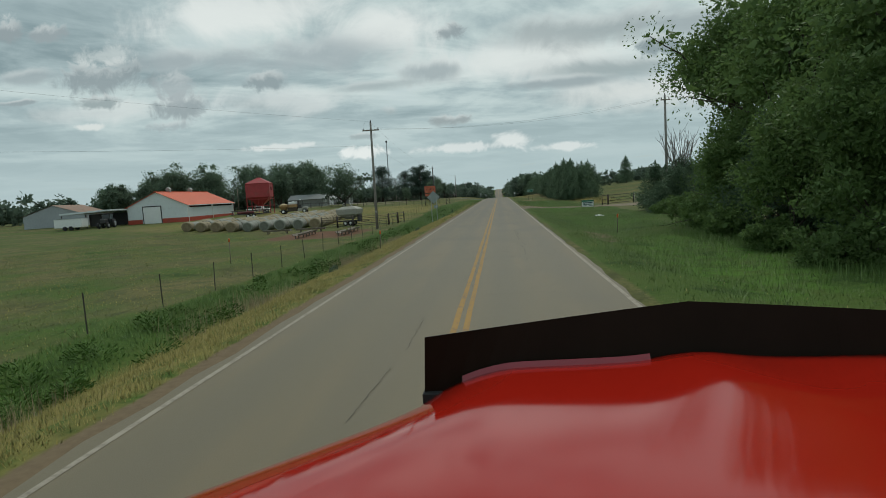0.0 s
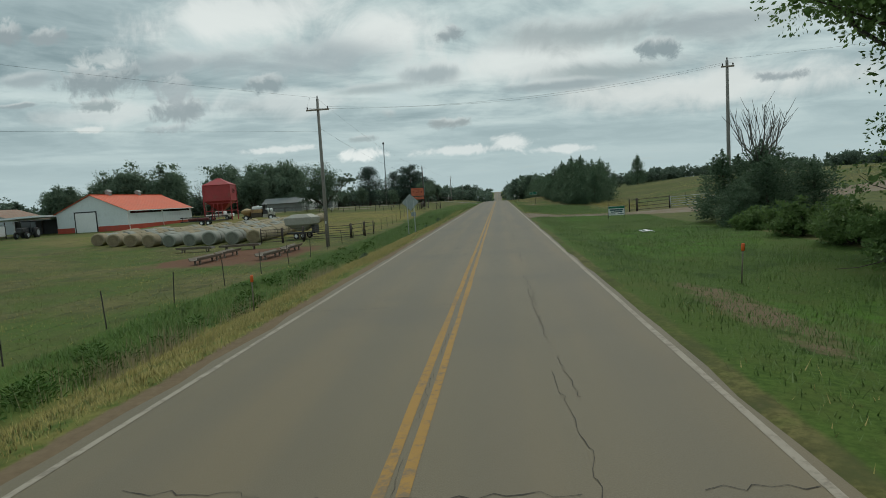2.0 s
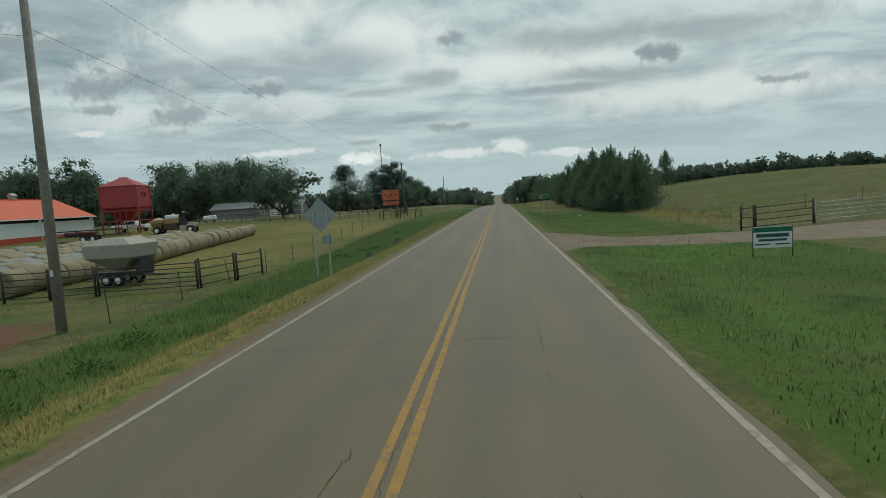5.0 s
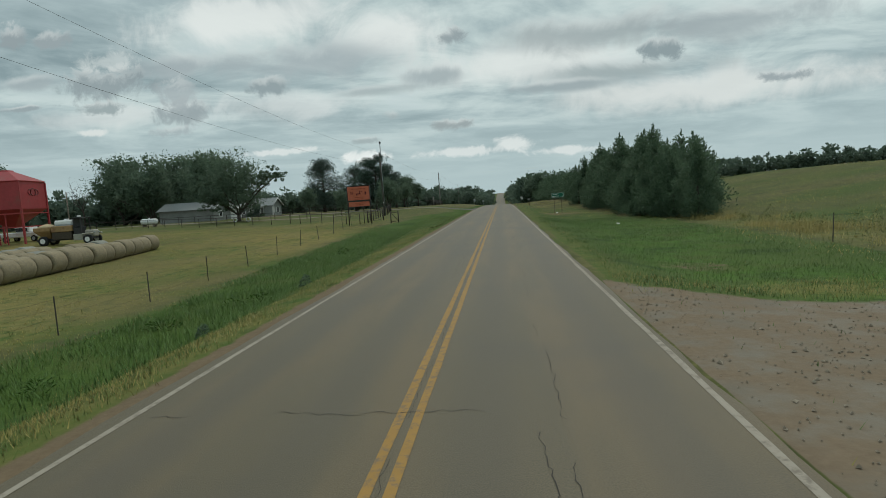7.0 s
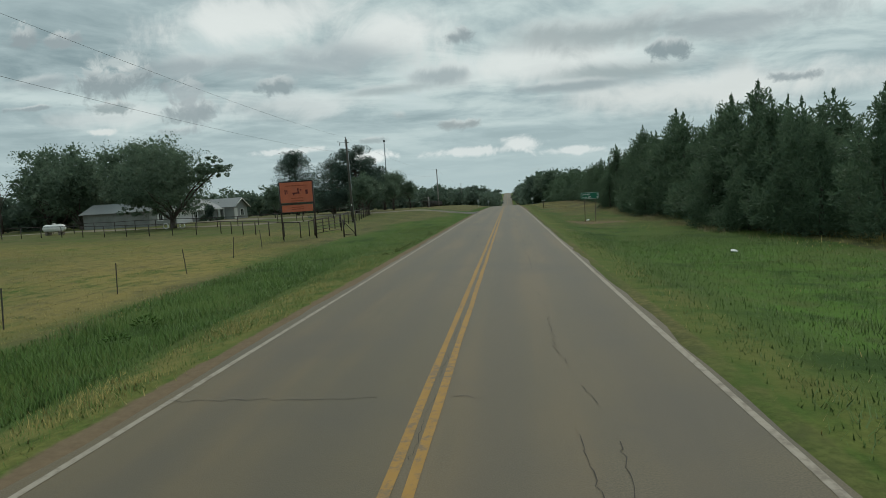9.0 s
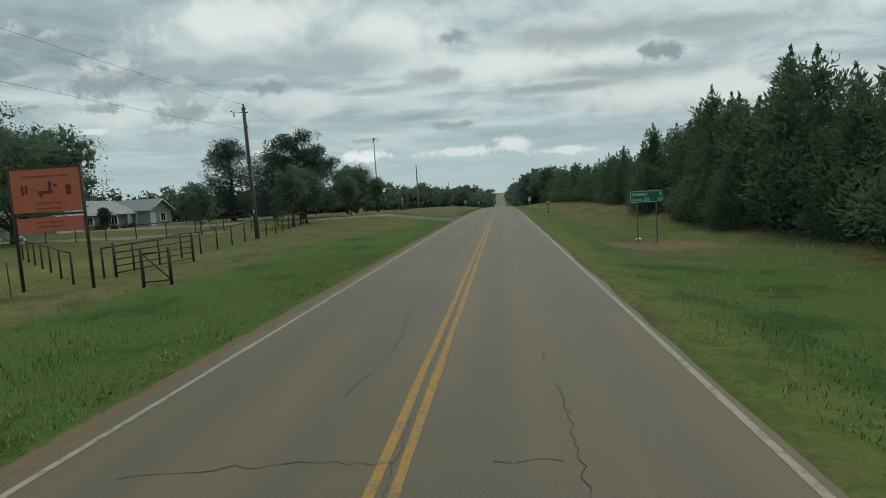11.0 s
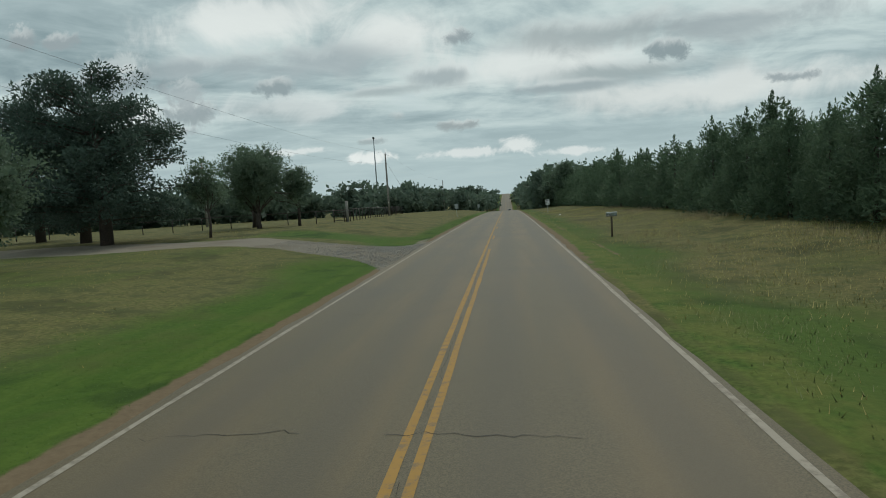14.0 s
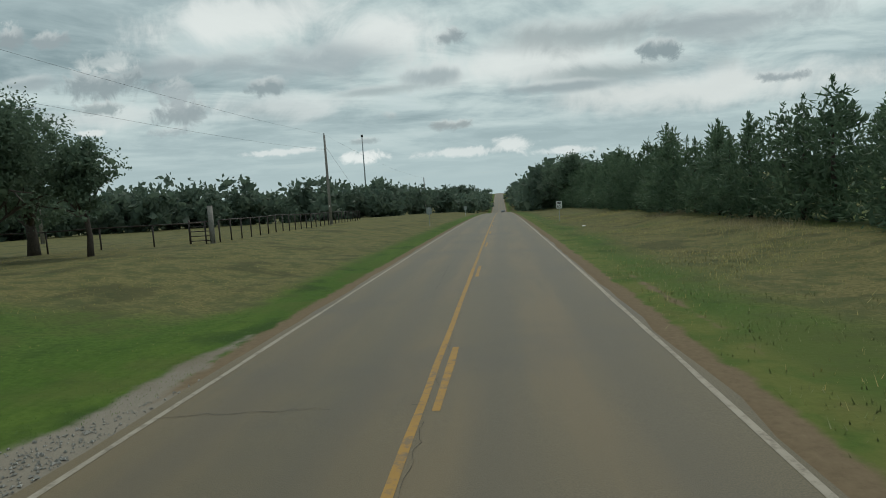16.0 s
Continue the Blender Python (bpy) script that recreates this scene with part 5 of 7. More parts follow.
# gravity wagon
cart = thing("grain_wagon", "pale grey grain wagon on dark twin axles behind the gate", "wagon", pose(-20.9, 78.6, gz(-20.9, 78.6), 0, 0, -8) @ Matrix.Diagonal((0.85, 0.85, 0.88, 1)))
bm = bm_()
a4 = lambda z, sx_, sy_: [bm.verts.new((a * sx_, c2 * sy_, z)) for a, c2 in ((-1, -1), (1, -1), (1, 1), (-1, 1))]
rings = [a4(0.95, 0.45, 0.35), a4(1.75, 1.75, 1.2), a4(2.55, 1.85, 1.25), a4(2.95, 0.95, 0.7)]
for a, c2 in zip(rings, rings[1:]):
    for i in range(4):
        bm.faces.new((a[i], a[(i + 1) % 4], c2[(i + 1) % 4], c2[i]))
bm.faces.new(rings[0][::-1])
bm.faces.new(rings[-1])
part("hopper", bm, mat("pale_grey_paint", (0.34, 0.325, 0.28), 0.6, var=0.1, stain=(0.3, 0.28, 0.24)), cart, "", 0.03)
boxpart("frame", (-1.9, 1.9, -0.5, 0.5, 0.62, 0.8), DARK, cart)
boxpart("drawbar", (1.9, 3.3, -0.08, 0.08, 0.5, 0.62), DARK, cart)
for xa in (-0.45, 0.45):
    for s in (-1, 1):
        wheel(cart, xa, s * 0.9, 0.38, 0.38, 0.26)
boxpart("conveyor", (1.5, 1.9, -0.6, 0.6, 0.7, 1.6), DARK, cart)

# concrete feed bunks on bare soil
bm = bm_()
prism(bm, [(-0.36, 0.50), (-0.31, 0.50), (-0.23, 0.36), (0.23, 0.36), (0.31, 0.50), (0.36, 0.50), (0.27, 0.31), (-0.27, 0.31)], -1.75, 1.75)
bmesh.ops.recalc_face_normals(bm, faces=bm.faces)
me_b = bpy.data.meshes.new("trough")
bm.to_mesh(me_b)
bm.free()
me_b.materials.append(CONC)
bm = bm_()
box(bm, -0.05, 0.05, -0.05, 0.05, 0, 0.32)
me_l = bpy.data.meshes.new("leg")
bm.to_mesh(me_l)
bm.free()
me_l.materials.append(CONC)
for x, y, r in ((-27.1, 67.8, 84), (-23.0, 67.9, 97), (-20.3, 56.7, 1), (-20.65, 60.8, 4), (-16.25, 58.0, -2), (-16.35, 62.6, 2)):
    t0 = thing("feed_bunk", "long grey concrete feed trough on bare red soil", "feed trough", pose(x, y, gz(x, y) - 0.02, 0, 0, r), "feed bunks")
    o = new("trough", me_b)
    o.parent = t0
    for xa, ya in ((-0.17, -1.2), (0.17, -1.2), (-0.17, 1.2), (0.17, 1.2)):
        o = new("leg", me_l)
        o.parent, o.location = t0, (xa, ya, 0)

# pipe panels and gate by the pole
def pipe_gate(x0, y0, x1, y1, label, bars=5, h=1.35, name="pipe_gate", material=None, diag=False):
    material = material or STEEL_DARK
    L = math.hypot(x1 - x0, y1 - y0)
    t0 = thing(name, label, "gate", pose(x0, y0, 0, 0, 0, math.degrees(math.atan2(y1 - y0, x1 - x0))), "pipe gates")
    za, zb = gz(x0, y0), gz(x1, y1)
    tubepart("post", [(0, 0, za - 0.1), (0, 0, za + h + 0.15)], 0.06, material, t0, n=7)
    tubepart("post", [(L, 0, zb - 0.1), (L, 0, zb + h + 0.15)], 0.06, material, t0, n=7)
    for k in range(bars):
        f = 0.18 + (h - 0.18) * k / (bars - 1)
        tubepart("bar", [(0.03, 0, za + f), (L - 0.03, 0, zb + f)], 0.027, material, t0, n=6)
    if diag:
        tubepart("bar", [(0.03, 0, za + 0.2), (L - 0.03, 0, zb + h)], 0.027, material, t0, n=6)
    return t0


pipe_gate(-23.3, 73.3, -21.4, 73.8, "dark rusty pipe fence panel")
pipe_gate(-21.3, 73.8, -19.5, 74.4, "dark rusty pipe fence panel")
pipe_gate(-19.4, 74.5, -15.0, 75.6, "long dark tubular farm gate", 6, 1.3)
pipe_gate(-14.9, 75.7, -14.2, 78.0, "short dark pipe panel at the corner", 4)
pipe_gate(-14.1, 78.1, -13.7, 80.4, "short dark pipe panel at the corner", 4)
pipe_gate(15.0, 84.5, 18.6, 85.2, "dark pipe fence panel at the field entrance", 4, 1.3)
pipe_gate(18.7, 85.3, 24.1, 85.7, "wide tubular field gate", 5, 1.2, material=GALV)
pipe_gate(24.2, 85.7, 30.5, 86.2, "dark pipe fence panel at the field entrance", 4, 1.3)
pipe_gate(14.1, 84.3, 14.9, 84.5, "short dark pipe end panel", 3, 1.3)


# wire fence on steel posts
def t_post_line(pts, spacing, label, h=1.25, wires=4):
    f0 = thing("wire_fence", label, "fence")
    base = []
    for (x0, y0), (x1, y1) in zip(pts, pts[1:]):
        L = math.hypot(x1 - x0, y1 - y0)
        m = max(1, int(L / spacing))
        for k in range(m):
            base.append((x0 + (x1 - x0) * k / m, y0 + (y1 - y0) * k / m))
    base.append(pts[-1])
    rs2 = np.random.RandomState(len(base))
    bm = bm_()
    box(bm, -0.02, 0.02, -0.006, 0.006, -0.1, h)
    box(bm, -0.006, 0.006, 0.006, 0.03, -0.1, h)
    me2 = bpy.data.meshes.new("post")
    bm.to_mesh(me2)
    bm.free()
    me2.materials.append(GREEN_POST)
    for x, y in base:
        o = new("post", me2)
        o.parent = f0
        o.matrix_basis = pose(x, y, gz(x, y), rs2.normal(0, 2), rs2.normal(0, 2.5), rs2.uniform(0, 90))
    for k in range(wires):
        bm = bm_()
        tube(bm, [(x, y, gz(x, y) + 0.3 + (h - 0.4) * k / (wires - 1)) for x, y in base], 0.0022, 4)
        part("strand", bm, STEEL_DARK, f0, "thin wire strand")


t_post_line([(-12.6, -12), (-12.9, 40), (-13.3, 62), (-14.0, 77)], 3.9, "sagging wire fence on dark steel posts along the ditch")
t_post_line([(-13.7, 81), (-15.4, 108), (-16.4, 125), (-17.2, 135)], 5.0, "wire fence on dark steel posts beside the hay field")
t_post_line([(14, 96), (24, 97), (46, 99)], 4.0, "wire fence across the hillside field")

# pipe fences round the house yard
def pipe_fence(pts, spacing, label, h=1.25, rails=(1.25,)):
    f0 = thing("pipe_fence", label, "fence", group="pipe fences")
    bm = bm_()
    tube(bm, [(0, 0, -0.1), (0, 0, h)], 0.045, 7)
    me2 = bpy.data.meshes.new("post")
    bm.to_mesh(me2)
    bm.free()
    me2.materials.append(STEEL_DARK)
    line = []
    for (x0, y0), (x1, y1) in zip(pts, pts[1:]):
        L = math.hypot(x1 - x0, y1 - y0)
        m = max(1, int(round(L / spacing)))
        line += [(x0 + (x1 - x0) * k / m, y0 + (y1 - y0) * k / m) for k in range(m)]
    line.append(pts[-1])
    for x, y in line:
        o = new("post", me2)
        o.parent, o.location = f0, (x, y, gz(x, y))
    for rz_ in rails:
        bm = bm_()
        tube(bm, [(x, y, gz(x, y) + rz_) for x, y in line], 0.035, 6)
        part("rail", bm, STEEL_DARK, f0)


pipe_fence([(-16.6, 139.0), (-17.2, 150), (-18.3, 162), (-19.6, 171.5)], 2.35, "dark pipe rail fence along the house yard")
pipe_fence([(-19.6, 171.5), (-20.2, 173.5)], 2.0, "short dark pipe gate at the yard corner", 1.25, (0.4, 0.8, 1.25))
pipe_fence([(-16.8, 137.5), (-30, 150), (-60, 155), (-95, 150)], 2.9, "dark pipe rail fence behind the hay field")
pipe_fence([(-19.8, 173), (-33, 166), (-60, 163)], 2.6, "dark pipe rail fence in front of the house drive")
pipe_fence([(-70, 196), (-45, 208), (-26, 214), (-17.3, 215.6)], 2.8, "dark pipe rail fence behind the lawn")
pipe_fence([(-16.9, 216.5), (-17.4, 228), (-18.2, 243), (-19.5, 262)], 1.75, "dark pipe rail fence along the lawn", 1.3, (1.3,))
pipe_gate(-16.2, 139.2, -15.2, 143.6, "dark tubular yard gate beside the signboard", 5, 1.3)
pipe_gate(-11.9, 136.1, -12.7, 135.7, "short dark corner brace panel", 2, 1.2, diag=True)
pipe_gate(-18.6, 216.2, -17.2, 216.0, "small dark ladder gate beside a tall post", 5, 1.3)
gp = thing("gate_post", "tall thick pale timber gate post", "post", pose(-17.0, 215.8, gz(-17, 215.8)))
tubepart("post", [(0, 0, -0.2), (0, 0, 2.2)], 0.15, WOOD_POLE, gp, n=9)

# ---------- signs ----------
def text_mesh(body, size, material, parent, m, label=""):
    cu = bpy.data.curves.new("lettering", "FONT")
    cu.body, cu.size, cu.extrude, cu.offset = body, size, 0.002, 0.001
    tmp = bpy.data.objects.new("tmp", cu)
    scene.collection.objects.link(tmp)
    bpy.context.view_layer.update()
    me2 = bpy.data.meshes.new_from_object(tmp.evaluated_get(bpy.context.evaluated_depsgraph_get()))
    bpy.data.objects.remove(tmp)
    me2.materials.clear()
    me2.materials.append(material)
    o = new("lettering", me2)
    o.parent, o.matrix_basis = parent, m
    return tagged(o, label) if label else o


def panel(bm, w, h, y, t=0.006, r=0.05):
    """A rounded rectangular plate standing in the xz plane, centred on x, from z = 0 to h."""
    pr = []
    for cx, cz, a0 in ((w / 2 - r, r, -90), (w / 2 - r, h - r, 0), (-w / 2 + r, h - r, 90), (-w / 2 + r, r, 180)):
        for k in range(4):
            a = radians(a0 + 30 * k)
            pr.append((cx + r * math.cos(a), cz + r * math.sin(a)))
    prism(bm, pr, y, y + t)


gs = thing("route_sign", "green distance sign with white lettering on two posts", "road sign", pose(7.35, 147.2, 0))
zb = 1.55
bm = bm_()
panel(bm, 1.62, 0.60, 0)
plate = part("plate", bm, SIGN_GREEN, gs, m=pose(0, 0, zb))
bm = bm_()
for dims in ((-0.76, 0.76, -0.004, -0.001, 0.02, 0.04), (-0.76, 0.76, -0.004, -0.001, 0.56, 0.58), (-0.79, -0.77, -0.004, -0.001, 0.06, 0.54), (0.77, 0.79, -0.004, -0.001, 0.06, 0.54)):
    box(bm, *dims)
part("border", bm, WHITE, plate, "thin white border")
text_mesh("CARNEY", 0.205, WHITE, plate, pose(-0.72, -0.003, 0.345, 90), "white lettering")
text_mesh("4", 0.205, WHITE, plate, pose(0.62, -0.003, 0.345, 90), "white numeral")
text_mesh("SH-66  JCT", 0.19, WHITE, plate, pose(-0.72, -0.003, 0.085, 90), "white lettering")
text_mesh("13", 0.19, WHITE, plate, pose(0.55, -0.003, 0.085, 90), "white numeral")
for xa in (-0.48, 0.48):
    g = gz(7.22 + xa, 147.2)
    boxpart("post", (xa - 0.03, xa + 0.03, 0.01, 0.05, g - 0.2, zb + 0.55), mat("brown_rusted_post", (0.17, 0.14, 0.11), 0.7, 0.3, stain=(0.25, 0.10, 0.05)), gs)

dia = thing("warning_sign", "grey back of a diamond warning sign on two posts", "road sign", pose(-9.0, 77.0, 0, 0, 0, 0))
bm = bm_()
s_ = 0.86
prism(bm, [(0, 1.20), (s_, 1.20 + s_), (0, 1.20 + 2 * s_), (-s_, 1.20 + s_)], 0.0, 0.01)
part("plate", bm, SIGN_BACK, dia, "bare aluminium sign back", 0.0)
bm = bm_()
panel(bm, 0.5, 0.42, 0.0, 0.008)
part("small_plate", bm, SIGN_BACK, dia, "small plate below the diamond", m=pose(0.26, 0, 0.62))
for xa in (-0.33, 0.36):
    g = gz(-9.0 + xa, 77)
    boxpart("post", (xa - 0.035, xa + 0.035, -0.06, -0.01, g - 0.2, 2.3), GALV, dia, "galvanised channel post")

osn = thing("billboard_sign", "orange farm signboard with dark faded emblems on steel posts", "sign", pose(-16.4, 136.2, 0, 0, 0, 6))
g = gz(-16.4, 136.2)
boxpart("panel", (-1.27, 1.27, 0, 0.08, 2.85, 4.42), SIGN_ORANGE, osn, "faded orange board", 0.01)
boxpart("lower_panel", (-1.2, 1.2, 0, 0.08, 2.12, 2.66), SIGN_ORANGE, osn, "orange strip board", 0.01)
for dims in ((-1.33, 1.33, -0.01, 0.09, 4.42, 4.50), (-1.33, 1.33, -0.01, 0.09, 2.72, 2.80), (-1.33, -1.27, -0.01, 0.09, 2.05, 4.5), (1.27, 1.33, -0.01, 0.09, 2.05, 4.5)):
    boxpart("frame", dims, STEEL_DARK, osn)
for dims in ((-0.30, 0.25, 3.52, 3.62), (0.10, 0.2, 3.55, 3.95), (-0.25, -0.15, 3.40, 3.60), (0.3, 0.42, 3.75, 3.85), (-0.9, -0.82, 3.5, 3.85), (-0.75, -0.68, 3.55, 3.85), (0.72, 0.9, 3.45, 3.8)):
    boxpart("emblem", (dims[0], dims[1], -0.015, 0.0, dims[2], dims[3]), RED_DECK, osn, "dark faded emblem bar")
bm = bm_()
for z in (2.95, 3.15, 4.12, 2.3, 2.45):
    box(bm, -0.8 if z > 4 else -0.45, 0.8 if z > 4 else 0.5, -0.012, 0.0, z, z + 0.06)
part("writing", bm, mat("faded_dark_ink", (0.30, 0.07, 0.03), 0.7), osn, "faded unreadable writing")
for xa in (-1.3, 1.3):
    tubepart("post", [(xa, 0.04, g - 0.2), (xa, 0.04, 4.5)], 0.06, STEEL_DARK, osn, n=8)

ys_ = thing("yard_sign", "white yard sign with green band on a wire frame", "sign", pose(10.2, 71.5, gz(10.2, 71.5), 0, 0, -3))
boxpart("panel", (-0.7, 0.7, 0, 0.012, 0.32, 1.12), WHITE, ys_, "", 0.0)
boxpart("band", (-0.68, 0.68, -0.004, 0.0, 0.92, 1.10), SIGN_GREEN, ys_, "dark green header band")
bm = bm_()
for x0, x1, z0_, z1_ in ((-0.58, 0.58, 0.72, 0.86), (-0.5, 0.5, 0.57, 0.66), (-0.62, -0.1, 0.43, 0.48), (0.1, 0.62, 0.43, 0.48)):
    box(bm, x0, x1, -0.004, 0.0, z0_, z1_)
part("writing", bm, mat("dark_green_ink", (0.03, 0.09, 0.10), 0.6), ys_, "dark green bars of writing")
for xa in (-0.7, 0.7):
    tubepart("stake", [(xa, 0.01, -0.1), (xa, 0.01, 1.14)], 0.018, DARK, ys_, "thin dark stake", 5)
lit = thing("fallen_sign", "white printed sign lying crumpled in the grass", "litter", pose(9.0, 56.0, gz(9.0, 56.0) + 0.05, 4, 5, 20) @ Matrix.Scale(0.62, 4))
bm = bm_()
vs = [bm.verts.new(p) for p in ((-0.75, -0.4, 0), (0.05, -0.45, 0.10), (0.8, -0.35, 0.02), (-0.7, 0.4, 0.04), (0.1, 0.42, 0.16), (0.78, 0.4, 0.05))]
bm.faces.new((vs[0], vs[1], vs[4], vs[3]))
bm.faces.new((vs[1], vs[2], vs[5], vs[4]))
o = part("sheet", bm, WHITE, lit)
o.modifiers.new("t", "SOLIDIFY").thickness = 0.01
bm = bm_()
for k in range(3):
    box(bm, -0.6, -0.05, -0.25 + 0.2 * k, -0.17 + 0.2 * k, 0.055 + 0.01 * k, 0.075 + 0.012 * k)
part("writing", bm, SIGN_GREEN, lit, "green bars of writing")


def speed_sign(x, y, front, label):
    t0 = thing("speed_sign", label, "road sign", pose(x, y, 0, 0, 0, 0 if front else 180))
    g = gz(x, y)
    top = g + 2.05
    bm = bm_()
    panel(bm, 0.6, 0.78, 0)
    pl_ = part("plate", bm, WHITE if front else SIGN_BACK, t0, m=pose(0, 0, top - 0.78))
    if front:
        bm = bm_()
        box(bm, -0.2, 0.2, -0.004, 0, 0.62, 0.70)
        box(bm, -0.16, 0.16, -0.004, 0, 0.50, 0.58)
        part("writing", bm, BLACK, pl_, "black lettering bars")
        text_mesh("65", 0.42, BLACK, pl_, pose(-0.24, -0.003, 0.11, 90), "black numerals")
    boxpart("post", (-0.03, 0.03, 0.01, 0.05, g - 0.2, top), GALV, t0)


speed_sign(6.0, 245.5, True, "white speed limit sign on a steel post")
speed_sign(-8.2, 248.7, False, "grey back of a road sign on a steel post")
speed_sign(-7.2, 300.0, False, "grey back of a distant road sign on a post")

mb = thing("mailbox", "weathered grey-green metal mailbox on a wooden post", "mailbox", pose(5.5, 187.75, gz(5.5, 187.75)))
tubepart("post", [(0, 0, -0.2), (0, 0, 1.12)], 0.055, mat("dark_brown_post", (0.10, 0.08, 0.055), 0.85, var=0.25, scale=10, bump=0.4), mb, n=9)
boxpart("shelf", (-0.26, 0.26, -0.12, 0.12, 1.10, 1.13), WOOD_OLD, mb)
bm = bm_()
pr = [(-0.10, 1.13), (0.10, 1.13)] + [(0.10 * math.cos(radians(a)), 1.25 + 0.10 * math.sin(radians(a))) for a in range(0, 181, 20)]
prism(bm, pr, -0.28, 0.28, Matrix.Rotation(radians(90), 4, "Z"))
part("box", bm, MAIL, mb, "", 0.006)
bm = bm_()
box(bm, -0.262, -0.02, -0.115, -0.103, 1.15, 1.26)
part("number_plate", bm, BLACK, mb, "black plate with pale bars")
bm = bm_()
for k in range(5):
    box(bm, -0.25 + 0.045 * k, -0.22 + 0.045 * k, -0.119, -0.114, 1.165, 1.205)
box(bm, -0.25, -0.04, -0.119, -0.114, 1.23, 1.25)
part("writing", bm, WHITE, mb, "pale bars of a number")
boxpart("flag", (0.1, 0.2, -0.112, -0.104, 1.18, 1.24), GREY_METAL, mb, "small grey flag")


def marker(x, y, h, label):
    t0 = thing("marker_post", label, "marker", pose(x, y, gz(x, y), 2, 2, 0), "utility marker posts")
    tubepart("stake", [(0, 0, -0.1), (0, 0, h)], 0.022, WOOD_OLD, t0, n=8)
    tubepart("cap", [(0, 0, h - 0.22), (0, 0, h - 0.2), (0, 0, h - 0.02), (0, 0, h)], [0.035, 0.05, 0.05, 0.03], ORANGE_POST, t0, "orange plastic cap", 10)


marker(-7.9, 36.0, 1.2, "slim marker post with orange cap in tall grass")
marker(6.65, 35.8, 1.15, "slim marker post with orange cap on the verge")
marker(-17.2, 34.7, 1.6, "leaning orange marker post in the pasture")

# ---------- houses ----------
def window_part(parent, x, y, z, w, h, ax="x", panes=2):
    """A framed window on a face: ax x means it lies in the xz plane facing -y, ax y in the yz plane facing +x."""
    rot = pose(x, y, z) if ax == "x" else pose(x, y, z, 0, 0, 90)
    bm = bm_()
    for dims in ((-w / 2 - 0.09, w / 2 + 0.09, -0.06, 0.0, h / 2, h / 2 + 0.1), (-w / 2 - 0.09, w / 2 + 0.09, -0.06, 0.0, -h / 2 - 0.1, -h / 2), (-w / 2 - 0.09, -w / 2, -0.06, 0.0, -h / 2, h / 2), (w / 2, w / 2 + 0.09, -0.06, 0.0, -h / 2, h / 2)):
        box(bm, *dims)
    for k in range(1, panes):
        box(bm, -w / 2 + w * k / panes - 0.03, -w / 2 + w * k / panes + 0.03, -0.05, 0, -h / 2, h / 2)
    fr = part("window", bm, WHITE, parent, "white window frame", m=rot)
    boxpart("pane", (-w / 2, w / 2, -0.025, -0.01, -h / 2, h / 2), GLASS, fr, "dark glass pane")
    for s in (-1, 1):
        boxpart("shutter", (s * (w / 2 + 0.25) - 0.14, s * (w / 2 + 0.25) + 0.14, -0.04, 0, -h / 2, h / 2), WHITE, fr, "white shutter")


HR = mat("pale_metal_roof", (0.235, 0.25, 0.25), 0.45, 0.3, var=0.06, scale=2)
HM = pose(-54.6, 182.0, 1.0, 0, 0, 90)          # the front faces the road; local x runs north along it
SWAP = Matrix(((0, 1, 0, 0), (1, 0, 0, 0), (0, 0, 1, 0), (0, 0, 0, 1)))
rh = thing("ranch_house", "low grey brick ranch house with pale metal roof and white trim", "house", HM)
bm = bm_()
prism(bm, [(0.0, -0.8), (7.0, -0.8), (7.0, 2.45), (3.5, 4.1), (0.0, 2.45)], -1.0, 17.0, SWAP)
part("wall", bm, STONE, rh)
bm = bm_()
prism(bm, [(16.4, -0.8), (22.2, -0.8), (22.2, 2.45), (19.3, 4.0), (16.4, 2.45)], -2.4, 7.0)
part("wall", bm, SIDING, rh, "pale grey gabled end wing")
bm = bm_()
prism(bm, [(-7.0, -0.8), (-1.2, -0.8), (-1.2, 2.45), (-4.1, 3.7), (-7.0, 2.45)], -0.4, 10.4)
part("wall", bm, STONE, rh, "grey brick wing under the yard tree")
bm = bm_()
corrugated(bm, (-1.3, -0.55, 2.22), (18.0, 0, 0), (0, 4.05, 1.95), 36, 0.025)
corrugated(bm, (16.7, 7.55, 2.22), (-18.0, 0, 0), (0, -4.05, 1.95), 36, 0.025)
part("roof", bm, HR, rh, "ribbed pale metal roof").modifiers.new("t", "SOLIDIFY").thickness = 0.06
for xc, half, y0_, y1_, rise in ((19.3, 3.4, -2.9, 7.4, 1.78), (-4.1, 3.4, -0.9, 10.8, 1.48)):
    bm = bm_()
    corrugated(bm, (xc - half, y1_, 2.3), (0, y0_ - y1_, 0), (half, 0, rise), 20, 0.025)
    corrugated(bm, (xc + half, y0_, 2.3), (0, y1_ - y0_, 0), (-half, 0, rise), 20, 0.025)
    part("roof", bm, HR, rh, "ribbed pale metal roof").modifiers.new("t", "SOLIDIFY").thickness = 0.06
    for sg_ in (-1, 1):
        bm = bm_()
        tube(bm, [(xc + sg_ * half, y0_, 2.24), (xc, y0_, 2.24 + rise)], 0.09, 4)
        part("fascia", bm, WHITE, rh, "white barge board")
boxpart("fascia", (-1.3, 16.4, -0.62, -0.54, 2.04, 2.26), WHITE, rh)
boxpart("garage_door", (1.0, 5.4, -0.06, 0.0, -0.3, 2.0), WHITE, rh, "white panelled garage door", 0.02)
for dims in ((0.8, 1.0, -0.09, 0.0, -0.3, 2.15), (5.4, 5.6, -0.09, 0.0, -0.3, 2.15), (0.8, 5.6, -0.09, 0.0, 2.0, 2.15)):
    boxpart("door_trim", dims, WHITE, rh)
